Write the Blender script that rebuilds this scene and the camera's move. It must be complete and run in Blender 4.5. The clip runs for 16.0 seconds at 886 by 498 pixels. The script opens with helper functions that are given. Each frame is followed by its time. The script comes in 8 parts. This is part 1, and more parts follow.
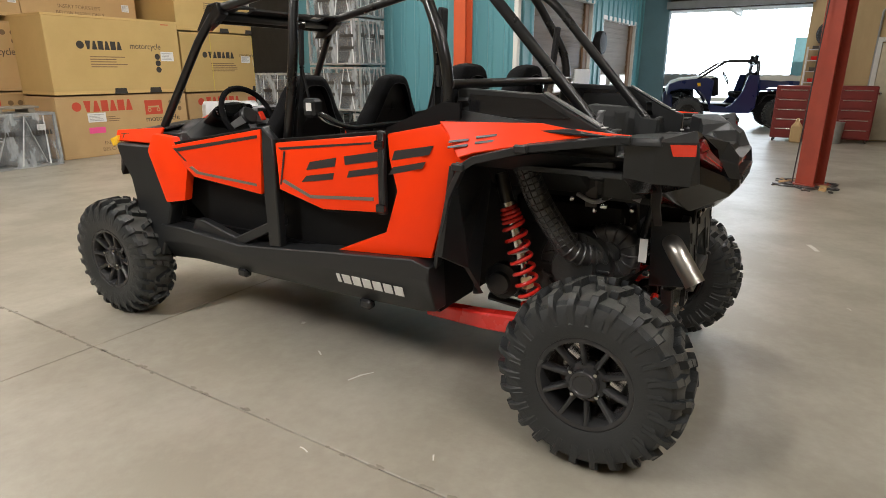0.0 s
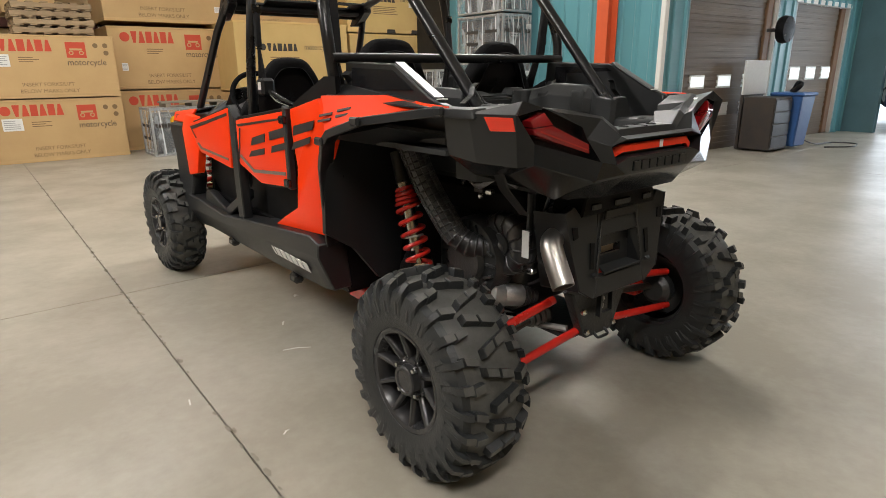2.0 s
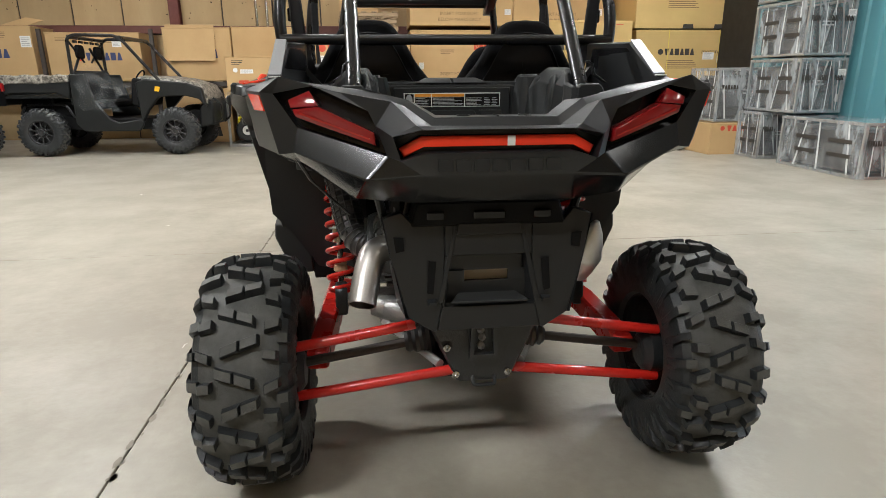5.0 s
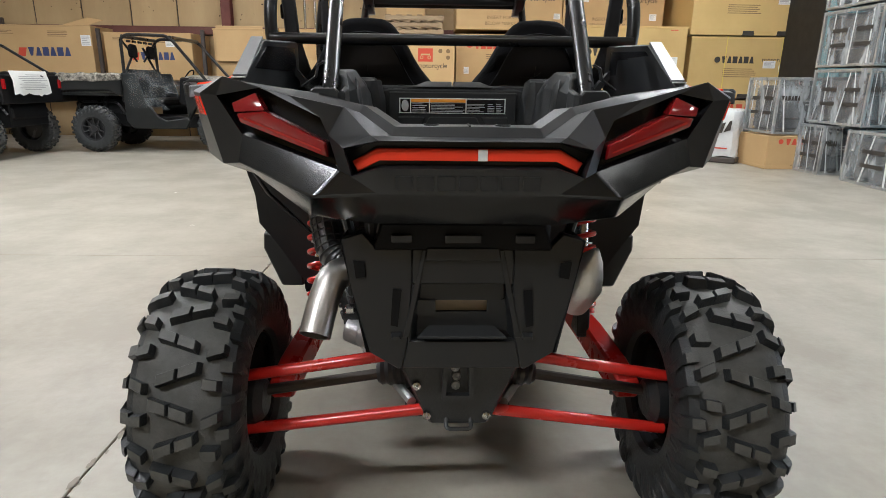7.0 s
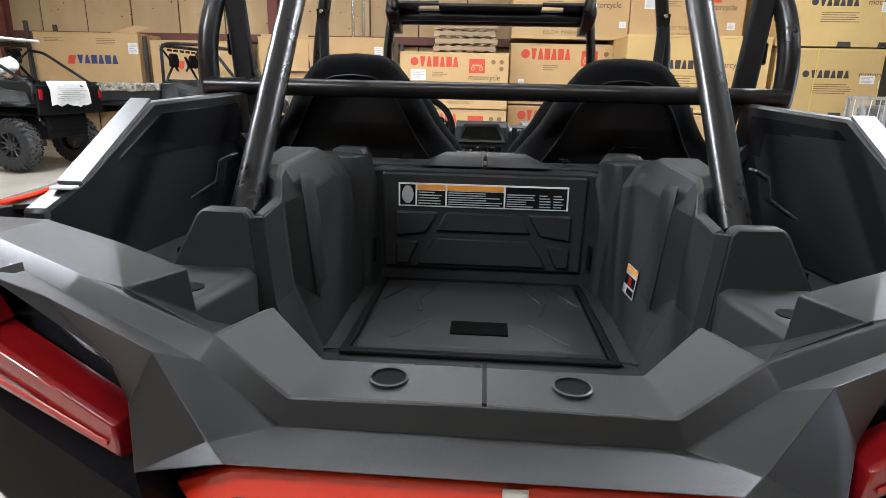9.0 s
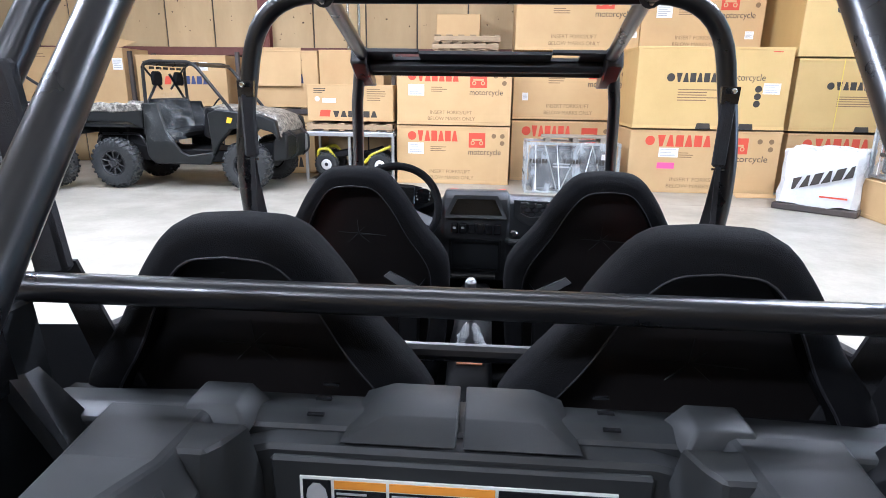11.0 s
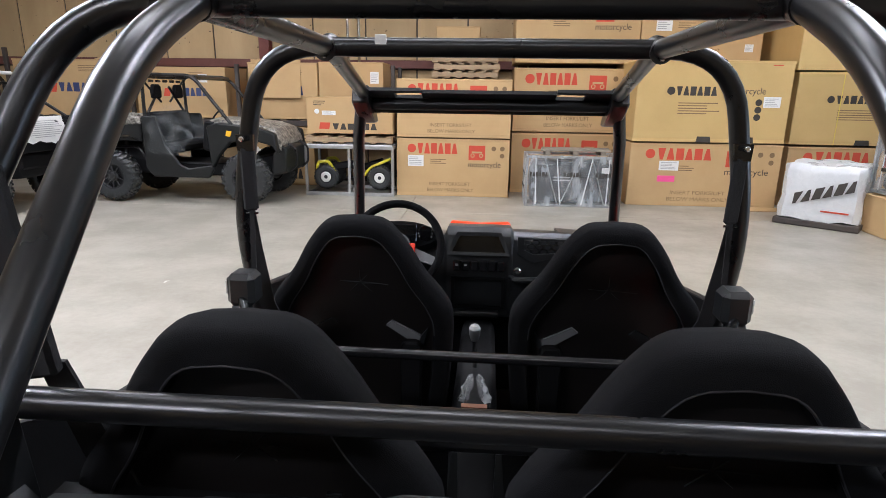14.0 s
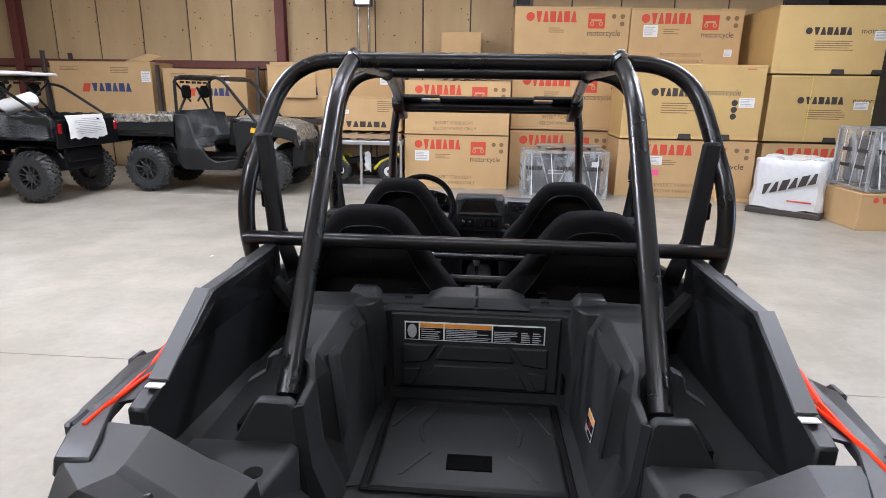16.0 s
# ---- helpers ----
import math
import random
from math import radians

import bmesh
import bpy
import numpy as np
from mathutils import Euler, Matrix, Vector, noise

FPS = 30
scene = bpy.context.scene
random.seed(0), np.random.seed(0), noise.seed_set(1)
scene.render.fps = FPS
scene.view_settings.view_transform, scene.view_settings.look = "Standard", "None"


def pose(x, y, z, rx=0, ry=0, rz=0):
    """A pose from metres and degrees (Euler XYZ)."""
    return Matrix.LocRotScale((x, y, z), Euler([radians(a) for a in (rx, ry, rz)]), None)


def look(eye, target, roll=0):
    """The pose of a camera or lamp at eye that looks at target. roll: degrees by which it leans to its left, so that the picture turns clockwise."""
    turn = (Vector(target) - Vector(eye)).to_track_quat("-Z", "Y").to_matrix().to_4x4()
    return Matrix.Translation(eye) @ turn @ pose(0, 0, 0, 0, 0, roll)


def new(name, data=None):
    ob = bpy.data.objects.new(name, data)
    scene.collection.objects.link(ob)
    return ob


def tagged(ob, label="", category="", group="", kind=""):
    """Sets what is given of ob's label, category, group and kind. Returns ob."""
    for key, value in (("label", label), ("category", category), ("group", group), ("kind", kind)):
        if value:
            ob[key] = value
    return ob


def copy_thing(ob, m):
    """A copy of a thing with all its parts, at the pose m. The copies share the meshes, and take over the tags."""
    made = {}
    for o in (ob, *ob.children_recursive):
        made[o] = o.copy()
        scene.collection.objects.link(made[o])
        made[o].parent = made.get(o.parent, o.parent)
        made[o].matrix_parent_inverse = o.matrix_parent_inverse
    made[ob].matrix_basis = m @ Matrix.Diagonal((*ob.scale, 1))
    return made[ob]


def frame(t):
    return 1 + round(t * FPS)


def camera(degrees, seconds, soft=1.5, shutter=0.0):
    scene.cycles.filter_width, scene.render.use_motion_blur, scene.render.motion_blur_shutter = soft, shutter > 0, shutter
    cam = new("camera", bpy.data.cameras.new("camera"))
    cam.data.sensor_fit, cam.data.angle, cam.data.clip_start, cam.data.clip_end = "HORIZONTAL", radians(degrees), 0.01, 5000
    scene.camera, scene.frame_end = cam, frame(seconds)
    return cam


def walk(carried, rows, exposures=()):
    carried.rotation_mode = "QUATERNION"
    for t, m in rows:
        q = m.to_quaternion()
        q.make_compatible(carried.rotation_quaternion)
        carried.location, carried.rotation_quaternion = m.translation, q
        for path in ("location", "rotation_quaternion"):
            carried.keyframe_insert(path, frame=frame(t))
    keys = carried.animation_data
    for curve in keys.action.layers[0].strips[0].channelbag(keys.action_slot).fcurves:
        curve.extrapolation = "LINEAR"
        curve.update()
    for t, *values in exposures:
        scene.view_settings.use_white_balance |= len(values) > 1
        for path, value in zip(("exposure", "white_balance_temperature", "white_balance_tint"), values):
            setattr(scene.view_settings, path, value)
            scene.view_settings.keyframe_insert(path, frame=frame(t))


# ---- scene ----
# The camera's path: seconds, eye, target, roll.
cam = camera(74.2, 16.0, soft=0.55)
PATH = [
    (0, (-2.701, -0.507, 1.456), (-1.071, 0.495, 0.872), 0.1),
    (0.5, (-2.511, -0.797, 1.435), (-0.969, 0.337, 0.854), -0.3),
    (1, (-2.272, -1.042, 1.397), (-0.829, 0.214, 0.813), -0.5),
    (1.5, (-2.04, -1.224, 1.362), (-0.707, 0.15, 0.781), -0.5),
    (2, (-1.799, -1.401, 1.344), (-0.611, 0.101, 0.767), -0.7),
    (2.5, (-1.546, -1.489, 1.315), (-0.516, 0.123, 0.73), -0.8),
    (3, (-1.289, -1.567, 1.309), (-0.46, 0.159, 0.733), -1.1),
    (3.5, (-0.988, -1.656, 1.292), (-0.351, 0.152, 0.724), -1.3),
    (4, (-0.727, -1.709, 1.263), (-0.241, 0.148, 0.702), -1.1),
    (4.5, (-0.513, -1.727, 1.244), (-0.148, 0.161, 0.696), -1.1),
    (4.7, (-0.416, -1.737, 1.255), (-0.125, 0.161, 0.695), -0.9),
    (6.8, (-0.096, -1.6, 1.244), (-0.04, 0.323, 0.697), 0.7),
    (7, (-0.083, -1.539, 1.253), (-0.036, 0.384, 0.708), 0.7),
    (7.5, (-0.046, -1.356, 1.271), (-0.061, 0.569, 0.73), 0.9),
    (8, (0.005, -1.146, 1.318), (-0.082, 0.777, 0.775), 0.9),
    (8.5, (0.003, -0.899, 1.354), (-0.116, 1.022, 0.812), 1.1),
    (9, (-0.005, -0.675, 1.413), (-0.129, 1.247, 0.877), 1.3),
    (9.5, (0.014, -0.48, 1.46), (-0.119, 1.442, 0.923), 1.2),
    (10, (0.034, -0.303, 1.531), (-0.111, 1.619, 0.998), 0.9),
    (12.3, (0.0, 0.339, 1.755), (-0.138, 2.261, 1.219), 0.6),
    (12.5, (-0.002, 0.355, 1.76), (-0.139, 2.277, 1.225), 0.7),
    (13, (-0.005, 0.35, 1.762), (-0.141, 2.273, 1.232), 0.6),
    (13.5, (-0.004, 0.284, 1.77), (-0.142, 2.209, 1.245), 0.6),
    (14, (0.002, 0.108, 1.778), (-0.138, 2.035, 1.261), 0.8),
    (14.5, (0.02, -0.14, 1.804), (-0.123, 1.787, 1.287), 0.8),
    (15, (0.005, -0.371, 1.826), (-0.14, 1.555, 1.306), 0.9),
    (15.5, (-0.007, -0.594, 1.824), (-0.15, 1.332, 1.303), 0.9),
    (16, (0.019, -0.851, 1.811), (-0.124, 1.075, 1.29), 0.9),
]
EXPOSURES = [(0, 0.09, 6450, 11), (2, 0.15, 6450, 11), (3, 0.34, 6350, 10), (4, 0.44, 6200, 9), (4.7, 0.47, 6100, 9), (7, 0.44, 5850, 10), (8, 0.49, 5850, 10), (8.5, 0.38, 5850, 10), (9.0, 0.84, 5700, 11), (9.5, 1.15, 5400, 12), (10.2, 1.55, 4950, 15), (12.5, 0.47, 5650, 15), (14, 0.46, 5600, 15), (15, 0.58, 5500, 16), (16, 0.56, 5550, 17)]
walk(cam, [(t, look(eye, target, roll)) for t, eye, target, roll in PATH], EXPOSURES)

# ---- world, sun, lamps ----
world = bpy.data.worlds.new("daylight")
scene.world = world
world.use_nodes = True
wn = world.node_tree.nodes
sky = wn.new("ShaderNodeTexSky")
sky.sky_type = 'NISHITA'
sky.sun_disc = False
sky.sun_elevation, sky.sun_rotation = radians(48), radians(219)
wn["Background"].inputs["Strength"].default_value = 0.15
world.node_tree.links.new(sky.outputs[0], wn["Background"].inputs["Color"])

sun = new("sun", bpy.data.lights.new("sun", 'SUN'))
sun.data.energy, sun.data.angle, sun.data.color = 4.0, radians(0.5), (1.0, 0.95, 0.88)
sun.matrix_world = look((0, 0, 0), (0.42, 0.52, -0.74))


def strip_light(x, y, power, length=2.4, width=0.34, color=(1.0, 0.965, 0.91)):
    data = bpy.data.lights.new("ceiling_strip", 'AREA')
    data.shape, data.size, data.size_y, data.energy, data.color = 'RECTANGLE', length, width, power, color
    lamp = new("ceiling_strip", data)
    lamp.matrix_world = pose(x, y, 5.32, 0, 0, 0)
    return lamp


STRIPS = [(-5.5, 8.0), (-0.6, 8.0), (4.9, 7.0), (-5.5, 3.2), (-0.8, 2.2), (3.4, 3.0), (-3.4, -3.4), (0.4, -2.6), (5.0, -3.4), (9.8, 0.4)]
POWERS = [106, 88, 112, 400, 28, 204, 200, 16, 6, 70]
for (lx, ly), power in zip(STRIPS, POWERS):
    strip_light(lx, ly, power)

# daylight that comes in through the big doorway
data = bpy.data.lights.new("doorway_daylight", 'AREA')
data.shape, data.size, data.size_y, data.energy, data.color = 'RECTANGLE', 2.8, 2.6, 58.0, (0.80, 0.90, 1.0)
door_light = new("doorway_daylight", data)
door_light.matrix_world = look((13.35, 1.35, 1.45), (0.0, 0.6, 0.4))

# ---- geometry helpers ----


def fillet(points, radius, k=6):
    """A polyline with its inner corners rounded."""
    pts = [Vector(p) for p in points]
    out = [pts[0]]
    for a, b, c in zip(pts, pts[1:], pts[2:]):
        d = min(radius, (a - b).length * 0.45, (c - b).length * 0.45)
        p, q = b + (a - b).normalized() * d, b + (c - b).normalized() * d
        for i in range(k + 1):
            t = i / k
            out.append(p * (1 - t) ** 2 + b * 2 * t * (1 - t) + q * t * t)
    return out + [pts[-1]]


class Shape:
    """Collects vertices and faces for one mesh."""

    def __init__(self):
        self.v, self.f = [], []

    def add(self, verts, faces):
        n = len(self.v)
        self.v += [Vector(p) for p in verts]
        self.f += [tuple(i + n for i in f) for f in faces]
        return self

    def box(self, c, s, cut=0.0, m=None):
        """A box with centre c, size s and cut edges."""
        h = [a / 2 for a in s]
        m = m or Matrix()
        cut = min(cut, min(h) * 0.9)
        if cut <= 0:
            vs = [(x, y, z) for x in (-h[0], h[0]) for y in (-h[1], h[1]) for z in (-h[2], h[2])]
            fs = [(0, 1, 3, 2), (4, 6, 7, 5), (0, 4, 5, 1), (2, 3, 7, 6), (0, 2, 6, 4), (1, 5, 7, 3)]
        else:
            vs, ix = [], {}
            for sx in (-1, 1):
                for sy in (-1, 1):
                    for sz in (-1, 1):
                        for a in range(3):
                            ix[(sx, sy, sz, a)] = len(vs)
                            vs.append([q * (h[i] - (0 if i == a else cut)) for i, q in enumerate((sx, sy, sz))])
            fs = []
            for a in range(3):
                b, c2 = (a + 1) % 3, (a + 2) % 3
                for sa in (-1, 1):
                    loop = []
                    for sb, sc in ((-1, -1), (1, -1), (1, 1), (-1, 1)):
                        k = [0, 0, 0]
                        k[a], k[b], k[c2] = sa, sb, sc
                        loop.append(ix[(*k, a)])
                    fs.append(tuple(loop if sa > 0 else loop[::-1]))
                for sb in (-1, 1):
                    for sc in (-1, 1):
                        k0, k1 = [0, 0, 0], [0, 0, 0]
                        k0[a], k0[b], k0[c2] = -1, sb, sc
                        k1[a], k1[b], k1[c2] = 1, sb, sc
                        q = (ix[(*k0, b)], ix[(*k1, b)], ix[(*k1, c2)], ix[(*k0, c2)])
                        fs.append(q if sb * sc > 0 else q[::-1])
            for sx in (-1, 1):
                for sy in (-1, 1):
                    for sz in (-1, 1):
                        q = tuple(ix[(sx, sy, sz, a)] for a in range(3))
                        fs.append(q if sx * sy * sz > 0 else q[::-1])
        return self.add([m @ (Vector(p)) + Vector(c) if m.is_identity else Vector(c) + m.to_3x3() @ Vector(p) for p in vs], fs)

    def loft(self, rows, closed=True, caps=True):
        """A skin over rows of points, each row of the same count."""
        n, k = len(rows[0]), len(rows)
        vs = [p for r in rows for p in r]
        fs = []
        for i in range(k - 1):
            for j in range(n if closed else n - 1):
                j2 = (j + 1) % n
                fs.append((i * n + j, i * n + j2, (i + 1) * n + j2, (i + 1) * n + j))
        if caps and closed:
            fs += [tuple(range(n))[::-1], tuple((k - 1) * n + j for j in range(n))]
        return self.add(vs, fs)

    def prism(self, poly, a, b, axis="x"):
        """An outline of (u, v) pairs drawn out along an axis from a to b."""
        def place(u, v, w):
            return {"x": (w, u, v), "y": (u, w, v), "z": (u, v, w)}[axis]
        return self.loft([[place(u, v, a) for u, v in poly], [place(u, v, b) for u, v in poly]])

    def slab(self, pts, thick):
        """A flat outline in space, thickened along its normal."""
        pts = [Vector(p) for p in pts]
        n = Vector()
        for p, q in zip(pts, pts[1:] + pts[:1]):
            n += p.cross(q)
        n = n.normalized() * thick
        return self.loft([pts, [p + n for p in pts]])

    def tube(self, points, r, n=12, caps=True, radii=None):
        pts = [Vector(p) for p in points]
        rows, up = [], None
        for i, p in enumerate(pts):
            d = (pts[min(i + 1, len(pts) - 1)] - pts[max(i - 1, 0)]).normalized()
            if up is None:
                up = d.cross(Vector((0, 0, 1)) if abs(d.z) < 0.9 else Vector((1, 0, 0))).normalized()
            up = (up - d * up.dot(d)).normalized()
            side = d.cross(up)
            rr = radii[i] if radii else r
            rows.append([p + (up * math.cos(a) + side * math.sin(a)) * rr for a in (2 * math.pi * j / n for j in range(n))])
        return self.loft(rows, True, caps)

    def lathe(self, profile, m, n=24, closed=False):
        """A profile of (radius, height) turned round m's z axis."""
        rows = []
        for r, h in profile:
            rows.append([m @ Vector((r * math.cos(a), r * math.sin(a), h)) for a in (2 * math.pi * j / n for j in range(n))])
        return self.loft(rows, True, not closed)

    def ring(self, outer, inner, thick):
        """A flat frame between two outlines of the same count, thickened."""
        o, i = [Vector(p) for p in outer], [Vector(p) for p in inner]
        nrm = Vector()
        for p, q in zip(o, o[1:] + o[:1]):
            nrm += p.cross(q)
        d = nrm.normalized() * thick
        k = len(o)
        vs = o + i + [p + d for p in o] + [p + d for p in i]
        fs = []
        for a in range(k):
            b = (a + 1) % k
            fs += [(a, a + k, b + k, b), (a + 2 * k, b + 2 * k, b + 3 * k, a + 3 * k), (a, b, b + 2 * k, a + 2 * k), (a + k, a + 3 * k, b + 3 * k, b + k)]
        return self.add(vs, fs)

    def moved(self, m):
        flip = m.determinant() < 0
        out = Shape()
        out.v = [m @ p for p in self.v]
        out.f = [f[::-1] for f in self.f] if flip else list(self.f)
        return out

    def mirrored(self):
        return self.moved(Matrix.Diagonal((-1, 1, 1, 1)))

    def mesh(self, name, material, bevel=0.0, sharp=35, seg=1):
        me = bpy.data.meshes.new(name)
        me.from_pydata([tuple(p) for p in self.v], [], self.f)
        bm = bmesh.new()
        bm.from_mesh(me)
        bmesh.ops.recalc_face_normals(bm, faces=bm.faces)
        if bevel:
            edges = [e for e in bm.edges if len(e.link_faces) == 2 and e.calc_face_angle(0) > radians(24)]
            bmesh.ops.bevel(bm, geom=edges, offset=bevel, segments=seg, affect='EDGES', profile=0.6, clamp_overlap=True)
        bm.to_mesh(me)
        bm.free()
        me.shade_smooth()
        me.set_sharp_from_angle(angle=radians(sharp))
        me.materials.append(material)
        return me

    def to(self, name, material, parent=None, label="", bevel=0.0, sharp=35, seg=1):
        ob = new(name, self.mesh(name, material, bevel, sharp, seg))
        if parent:
            ob.parent = parent
        if label:
            ob["label"] = label
        return ob


def link(name, me, parent, m):
    """Another object on a mesh that exists already."""
    ob = new(name, me)
    ob.parent = parent
    ob.matrix_local = m
    return ob


def empty(name, m=None):
    ob = new(name)
    ob.empty_display_size = 0.1
    if m is not None:
        ob.matrix_world = m
    return ob


LETTERS = {}


def text_mesh(words, size, material):
    key = (words, size, material.name)
    if key not in LETTERS:
        curve = bpy.data.curves.new("lettering", 'FONT')
        curve.body, curve.size, curve.extrude = words, size, 0.0004
        ob = bpy.data.objects.new("lettering", curve)
        scene.collection.objects.link(ob)
        me = bpy.data.meshes.new_from_object(ob.evaluated_get(bpy.context.evaluated_depsgraph_get()))
        bpy.data.objects.remove(ob)
        me.materials.clear()
        me.materials.append(material)
        LETTERS[key] = me
    return LETTERS[key]


# ---- materials ----


def surface(name, color, rough=0.6, metal=0.0, second=None, scale=6.0, amount=0.5, fine=60.0, fine_amount=0.25, bump=0.1, bump_scale=120.0,
            rough_var=0.1, coat=0.0, vary=0.0, spec=0.5, stretch=(1, 1, 1)):
    """Two colours mixed at a broad and a fine scale, with relief, uneven gloss and a change from piece to piece."""
    m = bpy.data.materials.new(name)
    m.use_nodes = True
    nt = m.node_tree
    n, ln = nt.nodes, nt.links
    bsdf = n["Principled BSDF"]
    tc = n.new("ShaderNodeTexCoord")
    mp = n.new("ShaderNodeMapping")
    mp.inputs["Scale"].default_value = stretch
    ln.new(tc.outputs["Object"], mp.inputs["Vector"])

    def noise_node(sc, detail=5.0, rg=0.6):
        t = n.new("ShaderNodeTexNoise")
        t.inputs["Scale"].default_value, t.inputs["Detail"].default_value, t.inputs["Roughness"].default_value = sc, detail, rg
        ln.new(mp.outputs[0], t.inputs["Vector"])
        return t
    big, small = noise_node(scale), noise_node(fine, 3.0)
    mixf = n.new("ShaderNodeMath")
    mixf.operation = 'MULTIPLY_ADD'
    mixf.inputs[1].default_value = fine_amount
    ln.new(small.outputs["Fac"], mixf.inputs[0])
    ramp = n.new("ShaderNodeMapRange")
    ramp.inputs["From Min"].default_value, ramp.inputs["From Max"].default_value = 0.35, 0.68
    ramp.inputs["To Min"].default_value, ramp.inputs["To Max"].default_value = 0.0, amount
    ln.new(big.outputs["Fac"], ramp.inputs["Value"])
    ln.new(ramp.outputs[0], mixf.inputs[2])
    mix = n.new("ShaderNodeMix")
    mix.data_type = 'RGBA'
    second = second or tuple(c * 0.72 for c in color)
    mix.inputs["A"].default_value, mix.inputs["B"].default_value = (*color, 1), (*second, 1)
    ln.new(mixf.outputs[0], mix.inputs["Factor"])
    out = mix.outputs["Result"]
    if vary:
        info, hsv, mr = n.new("ShaderNodeObjectInfo"), n.new("ShaderNodeHueSaturation"), n.new("ShaderNodeMapRange")
        mr.inputs["To Min"].default_value, mr.inputs["To Max"].default_value = 1 - vary, 1 + vary
        ln.new(info.outputs["Random"], mr.inputs["Value"])
        ln.new(mr.outputs[0], hsv.inputs["Value"])
        ln.new(out, hsv.inputs["Color"])
        out = hsv.outputs[0]
    ln.new(out, bsdf.inputs["Base Color"])
    rr = n.new("ShaderNodeMapRange")
    rr.inputs["To Min"].default_value, rr.inputs["To Max"].default_value = max(rough - rough_var, 0.02), min(rough + rough_var, 1)
    ln.new(big.outputs["Fac"], rr.inputs["Value"])
    ln.new(rr.outputs[0], bsdf.inputs["Roughness"])
    bsdf.inputs["Metallic"].default_value, bsdf.inputs["Coat Weight"].default_value = metal, coat
    bsdf.inputs["Specular IOR Level"].default_value = spec
    if bump:
        bn, b = noise_node(bump_scale, 4.0), n.new("ShaderNodeBump")
        b.inputs["Strength"].default_value, b.inputs["Distance"].default_value = bump, 0.01
        ln.new(bn.outputs["Fac"], b.inputs["Height"])
        ln.new(b.outputs[0], bsdf.inputs["Normal"])
    return m


def glow(name, color, strength):
    m = bpy.data.materials.new(name)
    m.use_nodes = True
    b = m.node_tree.nodes["Principled BSDF"]
    b.inputs["Base Color"].default_value = (*color, 1)
    b.inputs["Emission Color"].default_value, b.inputs["Emission Strength"].default_value = (*color, 1), strength
    return m


def film(name, alpha=0.28, color=(0.82, 0.86, 0.88)):
    """Clear stretch wrap with wrinkles."""
    m = surface(name, color, 0.18, 0, (0.5, 0.55, 0.58), 5.0, 0.5, 30, 0.2, 0.9, 14.0, 0.08, stretch=(1, 1, 0.35))
    b = m.node_tree.nodes["Principled BSDF"]
    n, ln = m.node_tree.nodes, m.node_tree.links
    t = n.new("ShaderNodeTexNoise")
    t.inputs["Scale"].default_value, t.inputs["Detail"].default_value = 7.0, 6.0
    tc = [x for x in n if x.type == 'MAPPING'][0]
    ln.new(tc.outputs[0], t.inputs["Vector"])
    mr = n.new("ShaderNodeMapRange")
    mr.inputs["From Min"].default_value, mr.inputs["From Max"].default_value = 0.45, 0.75
    mr.inputs["To Min"].default_value, mr.inputs["To Max"].default_value = alpha * 0.35, alpha * 2.2
    ln.new(t.outputs["Fac"], mr.inputs["Value"])
    ln.new(mr.outputs[0], b.inputs["Alpha"])
    return m


CONCRETE = surface("polished_concrete", (0.42, 0.395, 0.335), 0.36, 0, (0.30, 0.275, 0.223), 1.3, 0.78, 16.0, 0.75, 0.10, 45.0, 0.18)
CARTON = surface("cardboard", (0.56, 0.378, 0.180), 0.82, 0, (0.49, 0.323, 0.148), 2.0, 0.6, 45, 0.3, 0.12, 60, 0.06, vary=0.07)
CARTON_YELLOW = surface("yellow_cardboard", (0.62, 0.432, 0.170), 0.8, 0, (0.55, 0.377, 0.144), 2.0, 0.6, 45, 0.25, 0.12, 60, 0.06, vary=0.06)
INK_RED = surface("red_ink", (0.60, 0.075, 0.035), 0.75, 0, (0.52, 0.07, 0.035), 8, 0.5, 60, 0.2, 0.0)
INK_BLACK = surface("black_ink", (0.035, 0.03, 0.025), 0.75, 0, (0.06, 0.05, 0.04), 8, 0.5, 60, 0.2, 0.0)
INK_BLUE = surface("blue_ink", (0.035, 0.05, 0.14), 0.75, 0, (0.05, 0.065, 0.16), 8, 0.5, 60, 0.2, 0.0)
INK_BROWN = surface("brown_ink", (0.20, 0.125, 0.06), 0.8, 0, (0.25, 0.16, 0.08), 8, 0.5, 60, 0.2, 0.0)
PAPER = surface("white_paper", (0.78, 0.78, 0.76), 0.7, 0, (0.68, 0.68, 0.66), 20, 0.4, 90, 0.2, 0.05)
PAPER_GREY = surface("grey_print", (0.42, 0.42, 0.42), 0.7, 0, (0.36, 0.36, 0.36), 20, 0.4, 90, 0.2, 0.0)
PINK = surface("pink_label", (0.85, 0.10, 0.30), 0.6, 0, (0.78, 0.09, 0.27), 20, 0.4, 90, 0.2, 0.0)
WOOD_PANEL = surface("stained_panelling", (0.50, 0.37, 0.20), 0.75, 0, (0.40, 0.285, 0.145), 1.3, 0.8, 20, 0.35, 0.15, 30, 0.08, vary=0.09, stretch=(1, 1, 0.3))
PALLET_WOOD = surface("pallet_wood", (0.40, 0.29, 0.17), 0.8, 0, (0.27, 0.19, 0.11), 5, 0.8, 40, 0.4, 0.3, 40, 0.08, vary=0.15, stretch=(0.2, 1, 1))
TEAL = surface("teal_sheet_metal", (0.105, 0.29, 0.33), 0.42, 0.0, (0.085, 0.235, 0.275), 0.8, 0.7, 14, 0.25, 0.05, 40, 0.1, stretch=(1, 1, 0.25))
